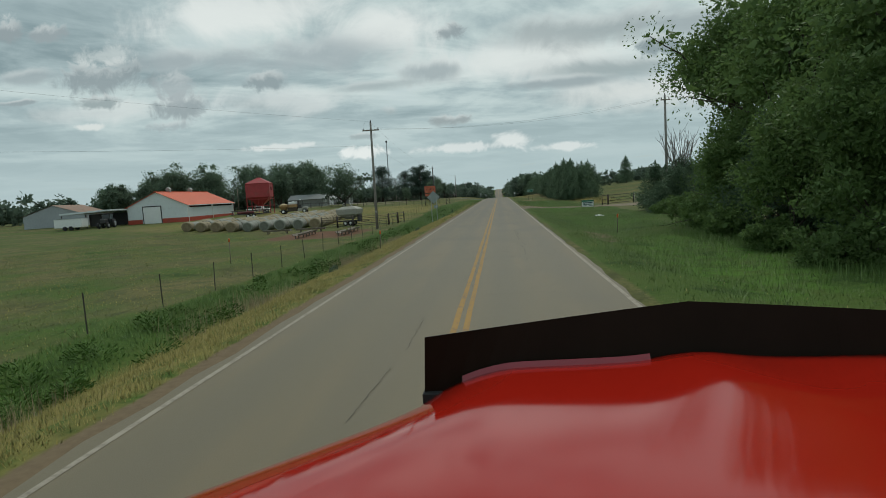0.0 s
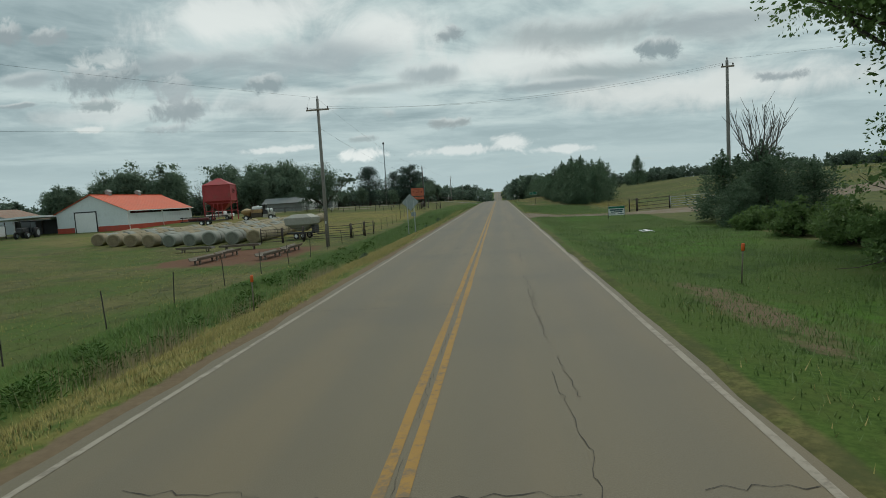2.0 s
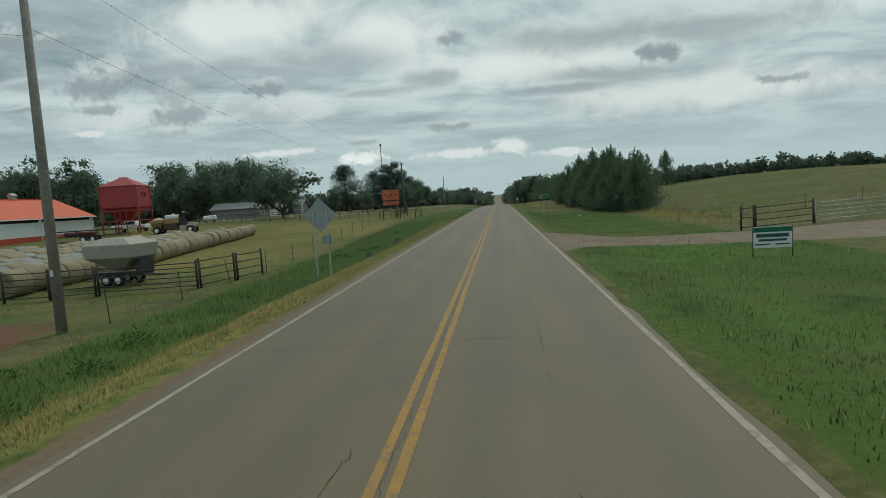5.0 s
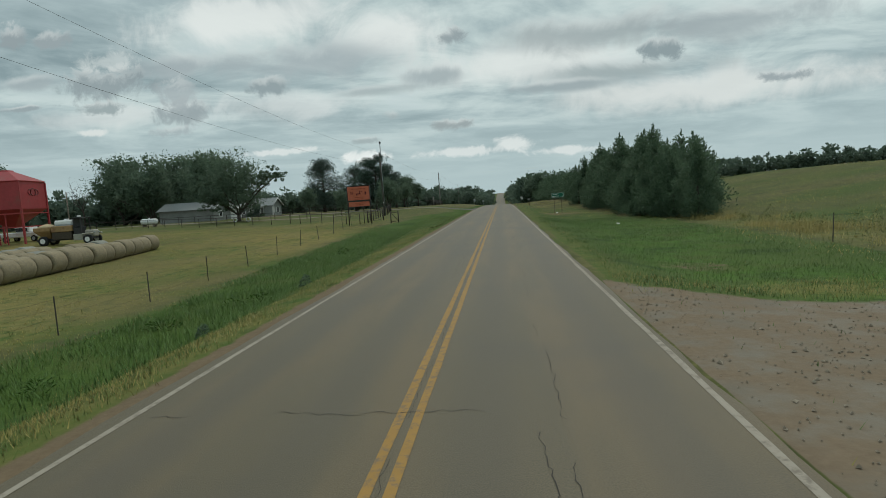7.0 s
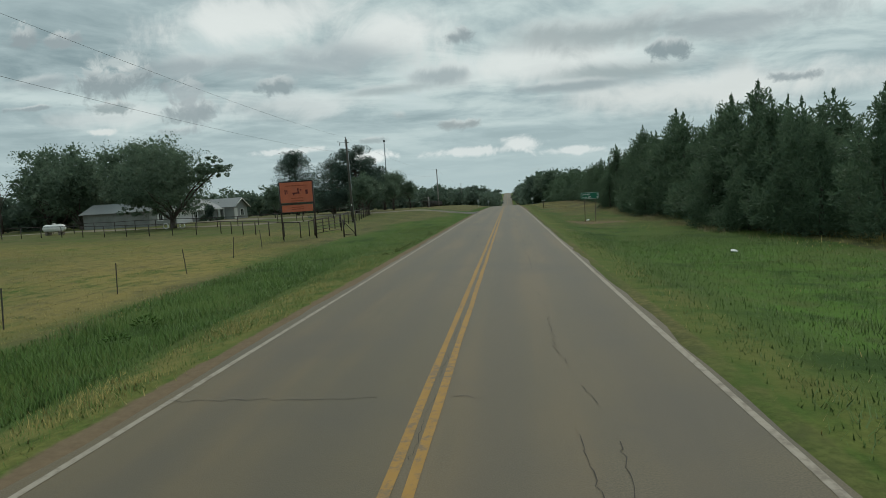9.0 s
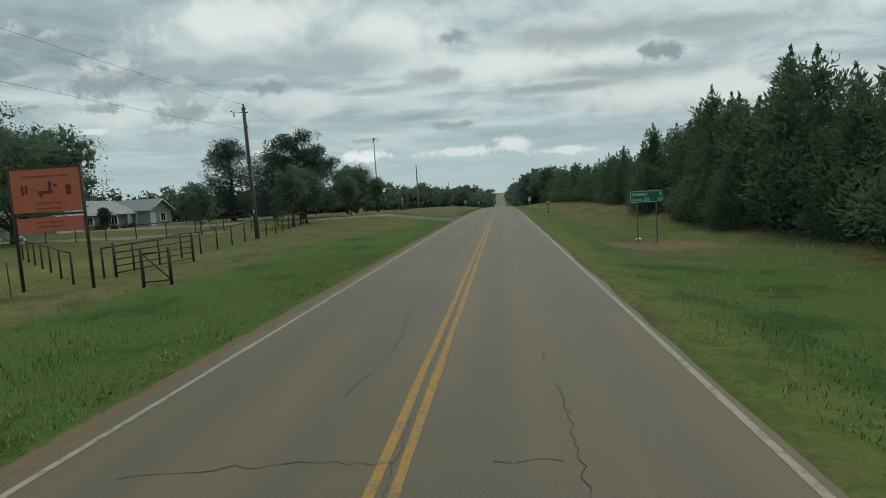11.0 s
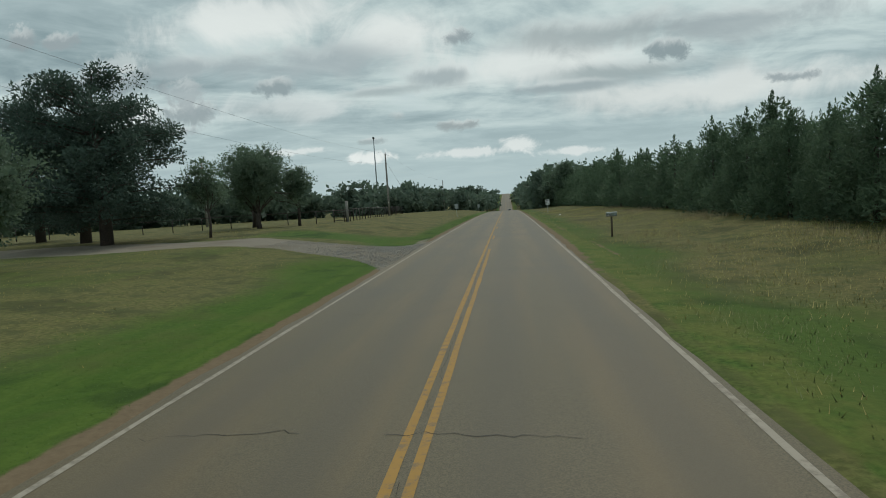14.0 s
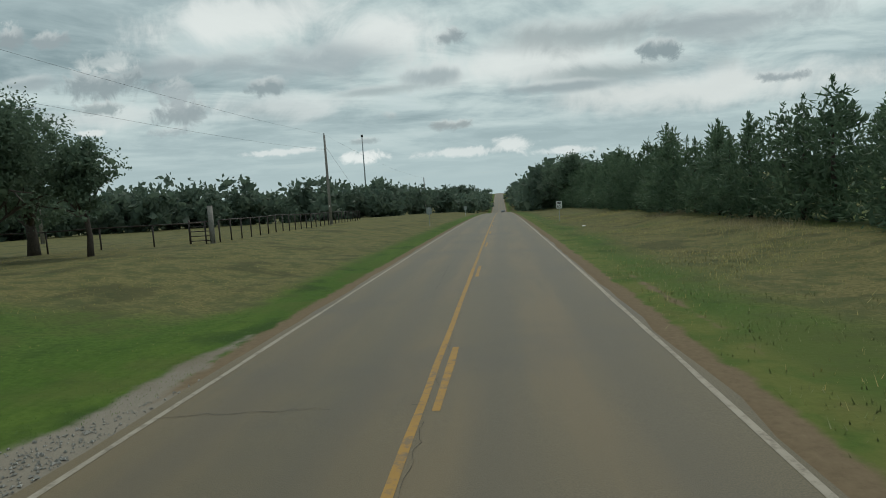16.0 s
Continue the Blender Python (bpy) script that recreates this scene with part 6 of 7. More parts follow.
window_part(rh, 6.9, 0.0, 1.3, 0.9, 1.0)
window_part(rh, 11.2, 0.0, 1.3, 2.3, 1.15, panes=4)
boxpart("window_box", (9.7, 14.0, -0.35, -0.02, -0.05, 0.4), WHITE, rh, "white low planter wall")
for xa in (14.2, 16.2):
    boxpart("porch_post", (xa - 0.07, xa + 0.07, -0.6, -0.46, -0.4, 2.2), WHITE, rh)
boxpart("front_door", (14.8, 15.8, -0.05, 0.0, 0, 2.05), WHITE, rh, "white front door", 0.01)
boxpart("front_door", (16.6, 17.9, -2.46, -2.4, -0.2, 2.1), WHITE, rh, "white door panel", 0.01)
window_part(rh, 19.9, -2.4, 1.3, 1.1, 1.15)
window_part(rh, -4.1, -0.4, 1.3, 0.9, 1.0)
for k_, xa in enumerate((7.9, 10.2, 12.4, 14.0)):
    q = HM @ Vector((xa, -1.1, 0))
    broad_tree("hedge_bush", "small clipped dark bush by the house wall", q.x, q.y, (1.5, 0.8, 0.8, 0.8)[k_], (1.0, 0.6, 0.7, 0.6)[k_], 90 + k_, LEAF_DARK, 0.12, 700, 0.04, 0.02, "shrub", group="bushes at the house")
broad_tree("young_tree", "slim dark evergreen in front of the house", -50.6, 186.4, 3.6, 1.0, 64, LEAF_PINE, 0.14, 2200, 0.06, 0.05)
broad_tree("young_tree", "slim leafy tree at the gable of the house", -49.3, 203.5, 4.4, 1.2, 58, LEAF_DARK, 0.16, 2000, 0.06, 0.15)
for xa in (-44.8, -42.5):
    ring_ = thing("lawn_ornament", "white painted ring planter standing on the lawn", "planter", pose(xa, 164.0, gz(xa, 164.0)), "ring planters under the tree")
    tubepart("ring", [(0.34 * math.cos(radians(a_)), 0, 0.38 + 0.34 * math.sin(radians(a_))) for a_ in range(-90, 271, 24)], 0.08, WHITE, ring_, n=7)

yl = thing("yard_light", "thin dark yard light pole with a small lamp arm", "light pole", pose(-78.0, 168.0, gz(-78, 168)))
tubepart("post", [(0, 0, -0.3), (0, 0, 7.0)], [0.13, 0.09], WOOD_OLD, yl, n=8)
tubepart("arm", [(0, 0, 6.7), (0.7, 0, 7.0), (1.3, 0, 6.95)], 0.035, GREY_METAL, yl, "grey lamp arm", 6)
tubepart("lamp_head", [(1.3, 0, 7.05), (1.3, 0, 6.9), (1.3, 0, 6.7)], [0.1, 0.2, 0.22], GREY_METAL, yl, "grey lamp head", 10)
bt = thing("dead_tree", "bare dead tree beside the dark shade trees", "tree", pose(-86.5, 183.0, gz(-86.5, 183.0)))
bm, tips = bm_(), []
rs = np.random.RandomState(18)
tube(bm, [(0, 0, 0), (0.1, 0, 2.5), (-0.2, 0.1, 4.6)], [0.22, 0.17, 0.1], 7)
for k in range(7):
    a = 2 * math.pi * k / 7 + rs.uniform(-.3, .3)
    limb(bm, Vector((0, 0, rs.uniform(2.6, 4.4))), Vector((math.cos(a) - 0.5, math.sin(a) * 0.6, 1)).normalized(), rs.uniform(3.5, 5.0), 0.07, rs, 2, tips, 0.2, 5)
part("branchwork", bm, BARK, bt)

prop = thing("propane_tank", "white horizontal propane tank on two saddles", "tank", pose(-58.4, 161.3, gz(-58.4, 161.3)))
tubepart("tank", [(-1.5, 0, 0.85), (-1.35, 0, 0.85), (-1.15, 0, 0.85), (1.15, 0, 0.85), (1.35, 0, 0.85), (1.5, 0, 0.85)], [0.12, 0.4, 0.5, 0.5, 0.4, 0.12], WHITE, prop, n=18)
tubepart("dome", [(0, 0, 1.3), (0, 0, 1.5)], [0.2, 0.16], WHITE, prop, n=10)
for xa in (-0.9, 0.9):
    boxpart("saddle", (xa - 0.12, xa + 0.12, -0.45, 0.45, 0, 0.5), CONC, prop)

# spreader truck, pickup and deck by the bin
tk = thing("spreader_truck", "old tan spreader truck with heaped hopper and dark open cab", "truck", pose(-47.4, 128.2, gz(-47.4, 128.2), 0, 0, 6))
TAN_BODY = mat("rusty_tan_body_paint", (0.34, 0.215, 0.095), 0.65, var=0.2, scale=4, stain=(0.20, 0.10, 0.05))
bm = bm_()
rings = [[bm.verts.new((xa, ya, z)) for xa, ya in ((x0, -w), (x1, -w), (x1, w), (x0, w))] for x0, x1, w, z in ((-1.75, -1.0, 0.35, 0.75), (-2.4, -0.6, 1.05, 1.6), (-2.4, -0.6, 1.05, 1.98))]
for lo_, hi_ in zip(rings, rings[1:]):
    for k in range(4):
        bm.faces.new((lo_[k], lo_[(k + 1) % 4], hi_[(k + 1) % 4], hi_[k]))
bm.faces.new(rings[0][::-1])
bm.faces.new(rings[2])
part("hopper", bm, TAN_BODY, tk, "rusty tan hopper with sloping sides", 0.04)
tubepart("heap", [(-1.5, 0, 1.94), (-1.5, 0, 2.08), (-1.5, 0, 2.24), (-1.5, 0, 2.36)], [1.0, 0.86, 0.52, 0.12], mat("pale_tan_feed", (0.42, 0.33, 0.20), 0.9, var=0.2, scale=9, bump=0.5), tk, "heaped pale tan feed", 18)
boxpart("side_body", (-0.55, 1.7, -1.0, 1.0, 1.42, 2.06), TAN_BODY, tk, "rusty tan side body", 0.05)
boxpart("tool_box", (-0.5, 1.6, -0.95, 0.95, 0.62, 1.40), mat("dark_brown_box_paint", (0.06, 0.045, 0.03), 0.7, var=0.2), tk, "dark brown tool box", 0.04)
boxpart("tank", (-0.4, 1.6, -0.62, 0.62, 2.10, 2.66), WHITE, tk, "white liquid tank", 0.14)
boxpart("tank_lid", (0.45, 0.85, -0.2, 0.2, 2.66, 2.80), WHITE, tk, "white tank lid", 0.05)
boxpart("tank_ledge", (-0.52, 1.68, -0.72, 0.72, 2.07, 2.13), GREY_METAL, tk, "grey tank ledge")
boxpart("cab_back", (1.78, 1.9, -0.85, 0.85, 0.9, 2.75), DARK, tk, "dark cab back", 0.03)
boxpart("cab_door", (1.9, 2.55, -0.88, -0.82, 0.9, 1.75), DARK, tk, "dark cab door", 0.02)
boxpart("seat", (1.95, 2.35, -0.5, 0.5, 1.1, 1.9), BLACK, tk, "", 0.08)
for xa, ya in ((2.6, -0.8), (2.6, 0.8)):
    boxpart("cab_post", (xa - 0.04, xa + 0.04, ya - 0.04, ya + 0.04, 0.9, 2.75), DARK, tk)
boxpart("cab_roof", (1.75, 2.72, -0.9, 0.9, 2.75, 2.86), DARK, tk, "", 0.03)
boxpart("work_lamp", (2.25, 2.55, -0.75, -0.5, 2.90, 3.08), WHITE, tk, "white work lamp on the cab roof", 0.03)
tubepart("lamp_stem", [(2.4, -0.62, 2.84), (2.4, -0.62, 2.92)], 0.03, DARK, tk)
boxpart("chassis", (-2.5, 3.6, -0.5, 0.5, 0.5, 0.72), DARK, tk)
PALE_PAINT = mat("pale_grey_paint", (0.34, 0.325, 0.28), 0.6, var=0.1, stain=(0.3, 0.28, 0.24))
boxpart("step_panel", (1.75, 2.75, -0.98, 0.98, 0.42, 1.10), PALE_PAINT, tk, "pale grey step panel", 0.05)
boxpart("bonnet", (2.7, 3.75, -0.5, 0.5, 0.72, 1.45), PALE_PAINT, tk, "pale grey bonnet", 0.1)
for s_ in (-1, 1):
    boxpart("mudguard", (2.72, 3.8, s_ * 0.85 - 0.2, s_ * 0.85 + 0.2, 1.0, 1.16), PALE_PAINT, tk, "pale grey mudguard", 0.06)
    tubepart("headlight", [(3.70, s_ * 0.38, 1.2), (3.80, s_ * 0.38, 1.2)], 0.1, GREY_METAL, tk, "grey headlight", 12)
    wheel(tk, -1.5, s_ * 0.85, 0.52, 0.52, 0.4)
    wheel(tk, 3.25, s_ * 0.85, 0.48, 0.48, 0.32)
pk = thing("pickup_truck", "white pickup truck parked beside the barn", "pickup", pose(-58.0, 135.2, gz(-58.0, 135.2), 0, 0, 4))
boxpart("body", (-2.7, 2.7, -0.95, 0.95, 0.55, 1.15), WHITE, pk, "", 0.1)
boxpart("cab", (-0.6, 1.2, -0.85, 0.85, 1.15, 1.85), WHITE, pk, "", 0.15)
boxpart("side_window", (-0.45, 1.05, -0.865, 0.865, 1.25, 1.68), GLASS, pk)
for xa in (-1.7, 1.8):
    for s in (-1, 1):
        wheel(pk, xa, s * 0.88, 0.38, 0.38, 0.25, GREY_METAL)
dk = thing("flatbed_trailer", "dark low flatbed trailer loaded with scrap", "trailer", pose(-52.5, 118.5, gz(-52.5, 118.5), 0, 0, 20))
boxpart("deck", (-4, 4, -1.1, 1.1, 0.7, 0.85), DARK, dk)
for xa in (-3.6, -1.2, 1.2, 3.6):
    boxpart("stake", (xa - 0.05, xa + 0.05, -1.12, -1.02, 0.85, 1.6), DARK, dk)
boxpart("side_rail", (-4, 4, -1.12, -1.06, 1.4, 1.55), DARK, dk)
boxpart("load", (-2.8, 0.6, -0.8, 0.8, 0.85, 1.35), RED_DECK, dk, "rusty load", 0.15)
for xa in (-0.6, 0.5):
    wheel(dk, xa, -0.95, 0.4, 0.4, 0.25)
    wheel(dk, xa, 0.95, 0.4, 0.4, 0.25)
# pale van on the far stretch of highway
van = thing("car", "small pale car far ahead on the highway", "car", pose(0.75, 430, float(road_z(430))))
boxpart("body", (-0.92, 0.92, -2.2, 2.2, 0.35, 0.95), GREY_METAL, van, "", 0.12)
boxpart("cabin", (-0.8, 0.8, -1.6, 1.0, 0.95, 1.5), GREY_METAL, van, "", 0.2)
boxpart("rear_window", (-0.68, 0.68, -1.63, -1.58, 1.02, 1.4), GLASS, van)
for s in (-1, 1):
    boxpart("tail_light", (s * 0.75 - 0.1, s * 0.75 + 0.1, -2.24, -2.19, 0.68, 0.85), RED_TANK, van, "red tail light")
    for ya in (-1.4, 1.4):
        tubepart("wheel", [(s * 0.95, ya, 0.33), (s * 0.72, ya, 0.33)], 0.33, BLACK, van, "black tyre", 14)

# litter and drift of dry brush by the cedars
for x, y in ((9.3, 118.0), (7.4, 149.5), (6.6, 232.0)):
    t0 = thing("litter", "crumpled white scrap lying in the grass", "litter", pose(x, y, gz(x, y) + 0.04, 10, 5, x * 40))
    bm = bm_()
    bmesh.ops.create_icosphere(bm, subdivisions=2, radius=0.16)
    for v in bm.verts:
        v.co.z *= 0.35
        v.co *= 1 + 0.3 * noise.noise(v.co * 9 + Vector((x, y, 0)))
    part("scrap", bm, WHITE, t0)


# ---------- front end of the camera's own truck, left standing at the start of the drive ------------
CAR_RED = mat("glossy_red_car_paint", (0.36, 0.013, 0.006), 0.07, var=0.05, scale=1.5, bump=0.0, spec=0.22, coat=0.0)
SMOKED = mat("smoked_acrylic", (0.016, 0.010, 0.007), 0.35, var=0.12, bump=0.0, spec=0.04)
PINK = mat("clear_red_film", (0.26, 0.035, 0.05), 0.2, var=0.05, bump=0.0)
HXC = 0.27
truck = thing("truck", "glossy red truck bonnet with dark smoked bug deflector", "truck", pose(HXC, 0, 0))


def hood_z(s, y):
    e = max(0.0, abs(s) - 0.62) / 0.38
    return 2.045 - 0.088 * (y - 0.35) - 0.012 * s * s - (0.035 + 0.05 * (y - 0.35)) * e * e + 0.022 * math.exp(-(s / 0.16) ** 2) * float(ss(0.9, 1.6, y))


def hood_w(y):
    return 1.27 - 0.45 * float(ss(0.6, 1.75, y)) ** 1.2


bm = bm_()
NS, NY = 40, 26
grid = []
for jy in range(NY + 1):
    y = 0.36 + 1.36 * jy / NY
    row_ = []
    for k in range(NS + 1):
        s = -1 + 2 * k / NS
        row_.append(bm.verts.new((s * hood_w(y), y, hood_z(s, y))))
    for s, side in ((-1, 0), (1, 1)):
        ext = []
        for z_, o_ in ((1.80, 0.05), (1.62, 0.07), (1.3, 0.08), (1.05, 0.07)):
            ext.append(bm.verts.new((s * (hood_w(y) + o_), y, min(z_, hood_z(1, y) - 0.05))))
        row_ = row_ + ext if side else ext[::-1] + row_
    grid.append(row_)
for a, c2 in zip(grid, grid[1:]):
    for k in range(len(a) - 1):
        f = bm.faces.new((a[k], a[k + 1], c2[k + 1], c2[k]))
        f.smooth = True
front = grid[-1]
low = [bm.verts.new((v.co.x * 0.97, 1.80, 0.95)) for v in front]
for k in range(len(front) - 1):
    bm.faces.new((front[k], front[k + 1], low[k + 1], low[k]))
part("bonnet", bm, CAR_RED, truck, "glossy red bonnet")
bm = bm_()
top, bot = [], []
for k in range(21):
    s = -1 + 0.1 * k
    top.append((s * 0.80, 1.80 - 0.07 * abs(s) ** 1.5, 2.080 - 0.062 * abs(s)))
    bot.append((s * 0.815, 1.745 - 0.02 * abs(s), hood_z(s, 1.72) - 0.05))
for k in range(20):
    for off in (0,):
        q = [bm.verts.new(p) for p in (bot[k], bot[k + 1], top[k + 1], top[k])]
        bm.faces.new(q)
bmesh.ops.remove_doubles(bm, verts=bm.verts, dist=1e-4)
d_ = part("deflector", bm, SMOKED, truck, "dark smoked plastic bug deflector")
d_.modifiers.new("t", "SOLIDIFY").thickness = 0.006
bm = bm_()
lo_, hi_ = [], []
for k in range(13):
    xa = -0.69 + 0.046 * k
    z_ = hood_z(xa / 0.82, 1.70)
    lo_.append(bm.verts.new((xa, 1.69, z_ - 0.022)))
    hi_.append(bm.verts.new((xa, 1.715, z_ + 0.014)))
for k in range(12):
    bm.faces.new((lo_[k], lo_[k + 1], hi_[k + 1], hi_[k]))
d_ = part("trim_strip", bm, PINK, truck, "clear red plastic strip")
d_.modifiers.new("t", "SOLIDIFY").thickness = 0.003
boxpart("bracket", (-0.815, -0.70, 1.70, 1.75, 1.815, 1.85), BLACK, truck, "black deflector bracket", 0.004)
boxpart("grille", (-0.45, 0.45, 1.80, 1.84, 0.98, 1.80), DARK, truck, "dark grille")
boxpart("bumper", (-1.15, 1.15, 1.78, 1.98, 0.45, 0.93), GALV, truck, "steel bumper", 0.04)
boxpart("chassis", (-0.45, 0.45, -1.2, 1.8, 0.55, 0.8), DARK, truck)
boxpart("cowl", (-1.0, 1.0, 0.16, 0.36, 1.0, 2.02), BLACK, truck, "black cowl panel", 0.03)
for s in (-1, 1):
    wh = tubepart("wheel", [(s * 1.1, 1.0, 0.52), (s * 1.08, 1.0, 0.52), (s * 0.84, 1.0, 0.52), (s * 0.82, 1.0, 0.52)], [0.42, 0.52, 0.52, 0.42], BLACK, truck, "black truck tyre", 24)
    tubepart("rim", [(s * 1.115, 1.0, 0.52), (s * 0.9, 1.0, 0.52)], 0.29, GALV, wh, "steel rim", 16)
    boxpart("axle", (min(0, s * 0.9), max(0, s * 0.9), 0.94, 1.06, 0.46, 0.58), DARK, truck)


# ---------- grass ----------
def grass(name, n, xr, yr, h0, h1_, wid, material, seed, label, keep=None, clump=0.0, lay=(0.2, 0.9)):
    rs2 = np.random.RandomState(seed)
    n = int(n * 1.5)
    x, y = rs2.uniform(*xr, n), rs2.uniform(*yr, n)
    if keep is not None:
        p = keep(x, y)
        ok = rs2.rand(n) < p
        x, y = x[ok], y[ok]
    m = len(x)
    z = ground_z(x, y) - 0.01
    hh = 0.75 * rs2.uniform(h0, h1_, m) * (1 + clump * hash2(x, y, 0.7)) * np.where(rs2.rand(m) < 0.06, 1.4, 1)
    ln = rs2.uniform(lay[0], lay[1], m) * hh          # how far the tip lies over
    b2 = rs2.uniform(0, 2 * np.pi, m)
    a = b2 + np.pi / 2 + rs2.normal(0, 0.25, m)
    w2 = 0.62 * wid * rs2.uniform(0.6, 1.4, m)
    p0 = np.stack([x - np.cos(a) * w2, y - np.sin(a) * w2, z], -1)
    p1_ = np.stack([x + np.cos(a) * w2, y + np.sin(a) * w2, z], -1)
    p2_ = np.stack([x + np.cos(b2) * ln, y + np.sin(b2) * ln, z + hh], -1)
    nrm = np.cross(p1_ - p0, p2_ - p0)
    away = (nrm[:, 0] * -np.sign(x) * 0.6 - nrm[:, 1]) < 0          # the upper face of every blade towards the road
    p0[away], p1_[away] = p1_[away], p0[away].copy()
    V = np.stack([p0, p1_, p2_], 1).reshape(-1, 3)
    me2 = bpy.data.meshes.new(name)
    me2.vertices.add(3 * m)
    me2.vertices.foreach_set("co", V.astype(np.float32).ravel())
    me2.loops.add(3 * m)
    me2.loops.foreach_set("vertex_index", np.arange(3 * m, dtype=np.int32))
    me2.polygons.add(m)
    me2.polygons.foreach_set("loop_start", np.arange(0, 3 * m, 3, dtype=np.int32))
    me2.update()
    me2.validate()
    # blades bend over, so each is shaded as a tuft that faces mostly up
    up = np.stack([rs2.normal(0, 0.28, m), rs2.normal(0, 0.28, m), np.ones(m)], -1)
    up /= np.linalg.norm(up, axis=1)[:, None]
    me2.attributes.new("custom_normal", "FLOAT_VECTOR", "POINT").data.foreach_set("vector", np.repeat(up, 3, axis=0).astype(np.float32).ravel())
    me2.materials.append(material)
    tagged(new(name, me2), label, "grass", kind="stuff")


def off_gravel(x, y):
    return 1.0 - 0.97 * ((entrance(x, y) > 0.45) | (house_drive(x, y) > 0.45))


def patchy(x, y, s=1.6):
    return np.clip(0.5 + 0.8 * hash2(x, y, s) + 0.4 * hash2(x + 9, y + 4, s * 0.37), 0.05, 1)


def weeds(name, n, spots, material, seed, label, leaf=0.12):
    """Leafy weed tussocks at spots (x, y, radius, height)."""
    rs2 = np.random.RandomState(seed)
    P, D = [], []
    for x, y, r, h in spots:
        k = int(n * r * h)
        a, q, f = rs2.uniform(0, 2 * np.pi, k), rs2.uniform(0, 1, k) ** 0.5, rs2.uniform(0, 1, k) ** 0.8
        px, py = x + np.cos(a) * r * q * (1 - 0.4 * f), y + np.sin(a) * r * q * (1 - 0.4 * f)
        P.append(np.stack([px, py, ground_z(px, py) + h * f * (1 - 0.35 * q)], -1))
        D.append(np.stack([np.cos(a), np.sin(a), 0.25 + 0.6 * f], -1))
    tagged(new(name, leaf_mesh(name, np.concatenate(P), np.concatenate(D), leaf, material, seed, 0.22, 0.6)), label, "weeds", kind="stuff")


near_soil = lambda x, y: np.where((np.abs(x + 19.6) < 5.2) & (np.abs(y - 61) < 7.6), 0.02, 1.0)
band = lambda x, a, b, soft: ss(a - soft, a + soft, x) * (1 - ss(b - soft, b + soft, x))
# west verge: a yellow strip beside the asphalt, then the green ditch up to the wire fence
grass("verge_grass", 170000, (-9.9, -5.25), (0, 84), 0.05, 0.15, 0.011, GRASS_DRY, 2, "yellow dry verge grass", lambda x, y: (1 - 0.8 * ss(64, 84, y)) * band(x + 0.35 * hash2(x, y, 3), -9.2, -5.5, 0.35) * (0.35 + 0.65 * patchy(x, y, 0.9)), 0.3)
grass("verge_grass", 90000, (-9.2, -5.25), (0, 145), 0.04, 0.14, 0.011, GRASS_GREEN, 1, "short green verge grass", lambda x, y: (0.25 + 0.75 * ss(62, 90, y)) * ss(-5.25, -5.7, x) * (0.35 + 0.65 * patchy(x, y)), 0.35)
grass("verge_grass", 22000, (-8.2, -5.2), (62, 140), 0.06, 0.17, 0.012, GRASS_DRY, 20, "yellowing tufts in the green verge", lambda x, y: (1 - ss(105, 135, y)) * np.exp(-((x + 6.4) / 1.0) ** 2) * patchy(x, y, 0.8) ** 2, 0.3)
grass("ditch_grass", 150000, (-13.2, -8.0), (0, 145), 0.10, 0.30, 0.016, GRASS_TALL, 3, "lush green ditch grass", lambda x, y: band(x + 0.4 * hash2(x, y, 4), -12.2 - 1.4 * ss(75, 110, y), -9.5 + 1.8 * ss(62, 85, y), 0.5) * (0.45 + 0.55 * patchy(x, y, 2.4)) * (1 - ss(108, 134, y)), 0.5, (0.2, 0.9))
rs = np.random.RandomState(77)
weeds("ditch_weeds", 620, [(-10.4 + rs.normal(0, 0.8), yy_, rs.uniform(0.35, 0.8), rs.uniform(0.25, 0.62)) for yy_ in np.concatenate([rs.uniform(3, 22, 36), rs.uniform(22, 46, 26), rs.uniform(46, 64, 14), rs.uniform(70, 110, 6)])], GRASS_TALL, 31, "lush leafy green weeds along the ditch", 0.13)
weeds("verge_weed", 2600, [(-7.55, 24.3, 0.28, 0.36), (-7.9, 92.0, 0.3, 0.5), (-7.3, 48.5, 0.3, 0.3), (-8.6, 85.2, 0.25, 0.45)], LEAF_DARK, 32, "single dark weed in the dry verge", 0.09)
grass("seed_heads", 9000, (-10.8, -8.2), (5, 48), 0.35, 0.75, 0.010, SEED, 4, "dry brown seed heads in the ditch", lambda x, y: np.exp(-((x + 9.3) / 0.8) ** 2) * patchy(x, y, 2.2) ** 4, 0.3, (0.05, 0.3))
# pasture and hay field
grass("pasture_grass", 90000, (-46, -12.2), (5, 140), 0.04, 0.12, 0.022, GRASS_DRY, 6, "short dry pasture grass", lambda x, y: near_soil(x, y) * patchy(x, y, 2.1) * 0.8, 0.4)
grass("pasture_grass", 90000, (-46, -12.2), (5, 140), 0.05, 0.18, 0.022, GRASS_OLIVE, 7, "short green pasture grass", lambda x, y: near_soil(x, y) * (1 - patchy(x, y, 2.1)) * 0.9 * (1 - 0.85 * ss(78, 92, y)), 0.4)
grass("pasture_grass", 60000, (-46, -13.6), (82, 146), 0.03, 0.09, 0.022, GRASS_DRY, 17, "golden dry grass of the hay field", lambda x, y: (0.35 + 0.65 * patchy(x, y, 3.0)) * 0.8)
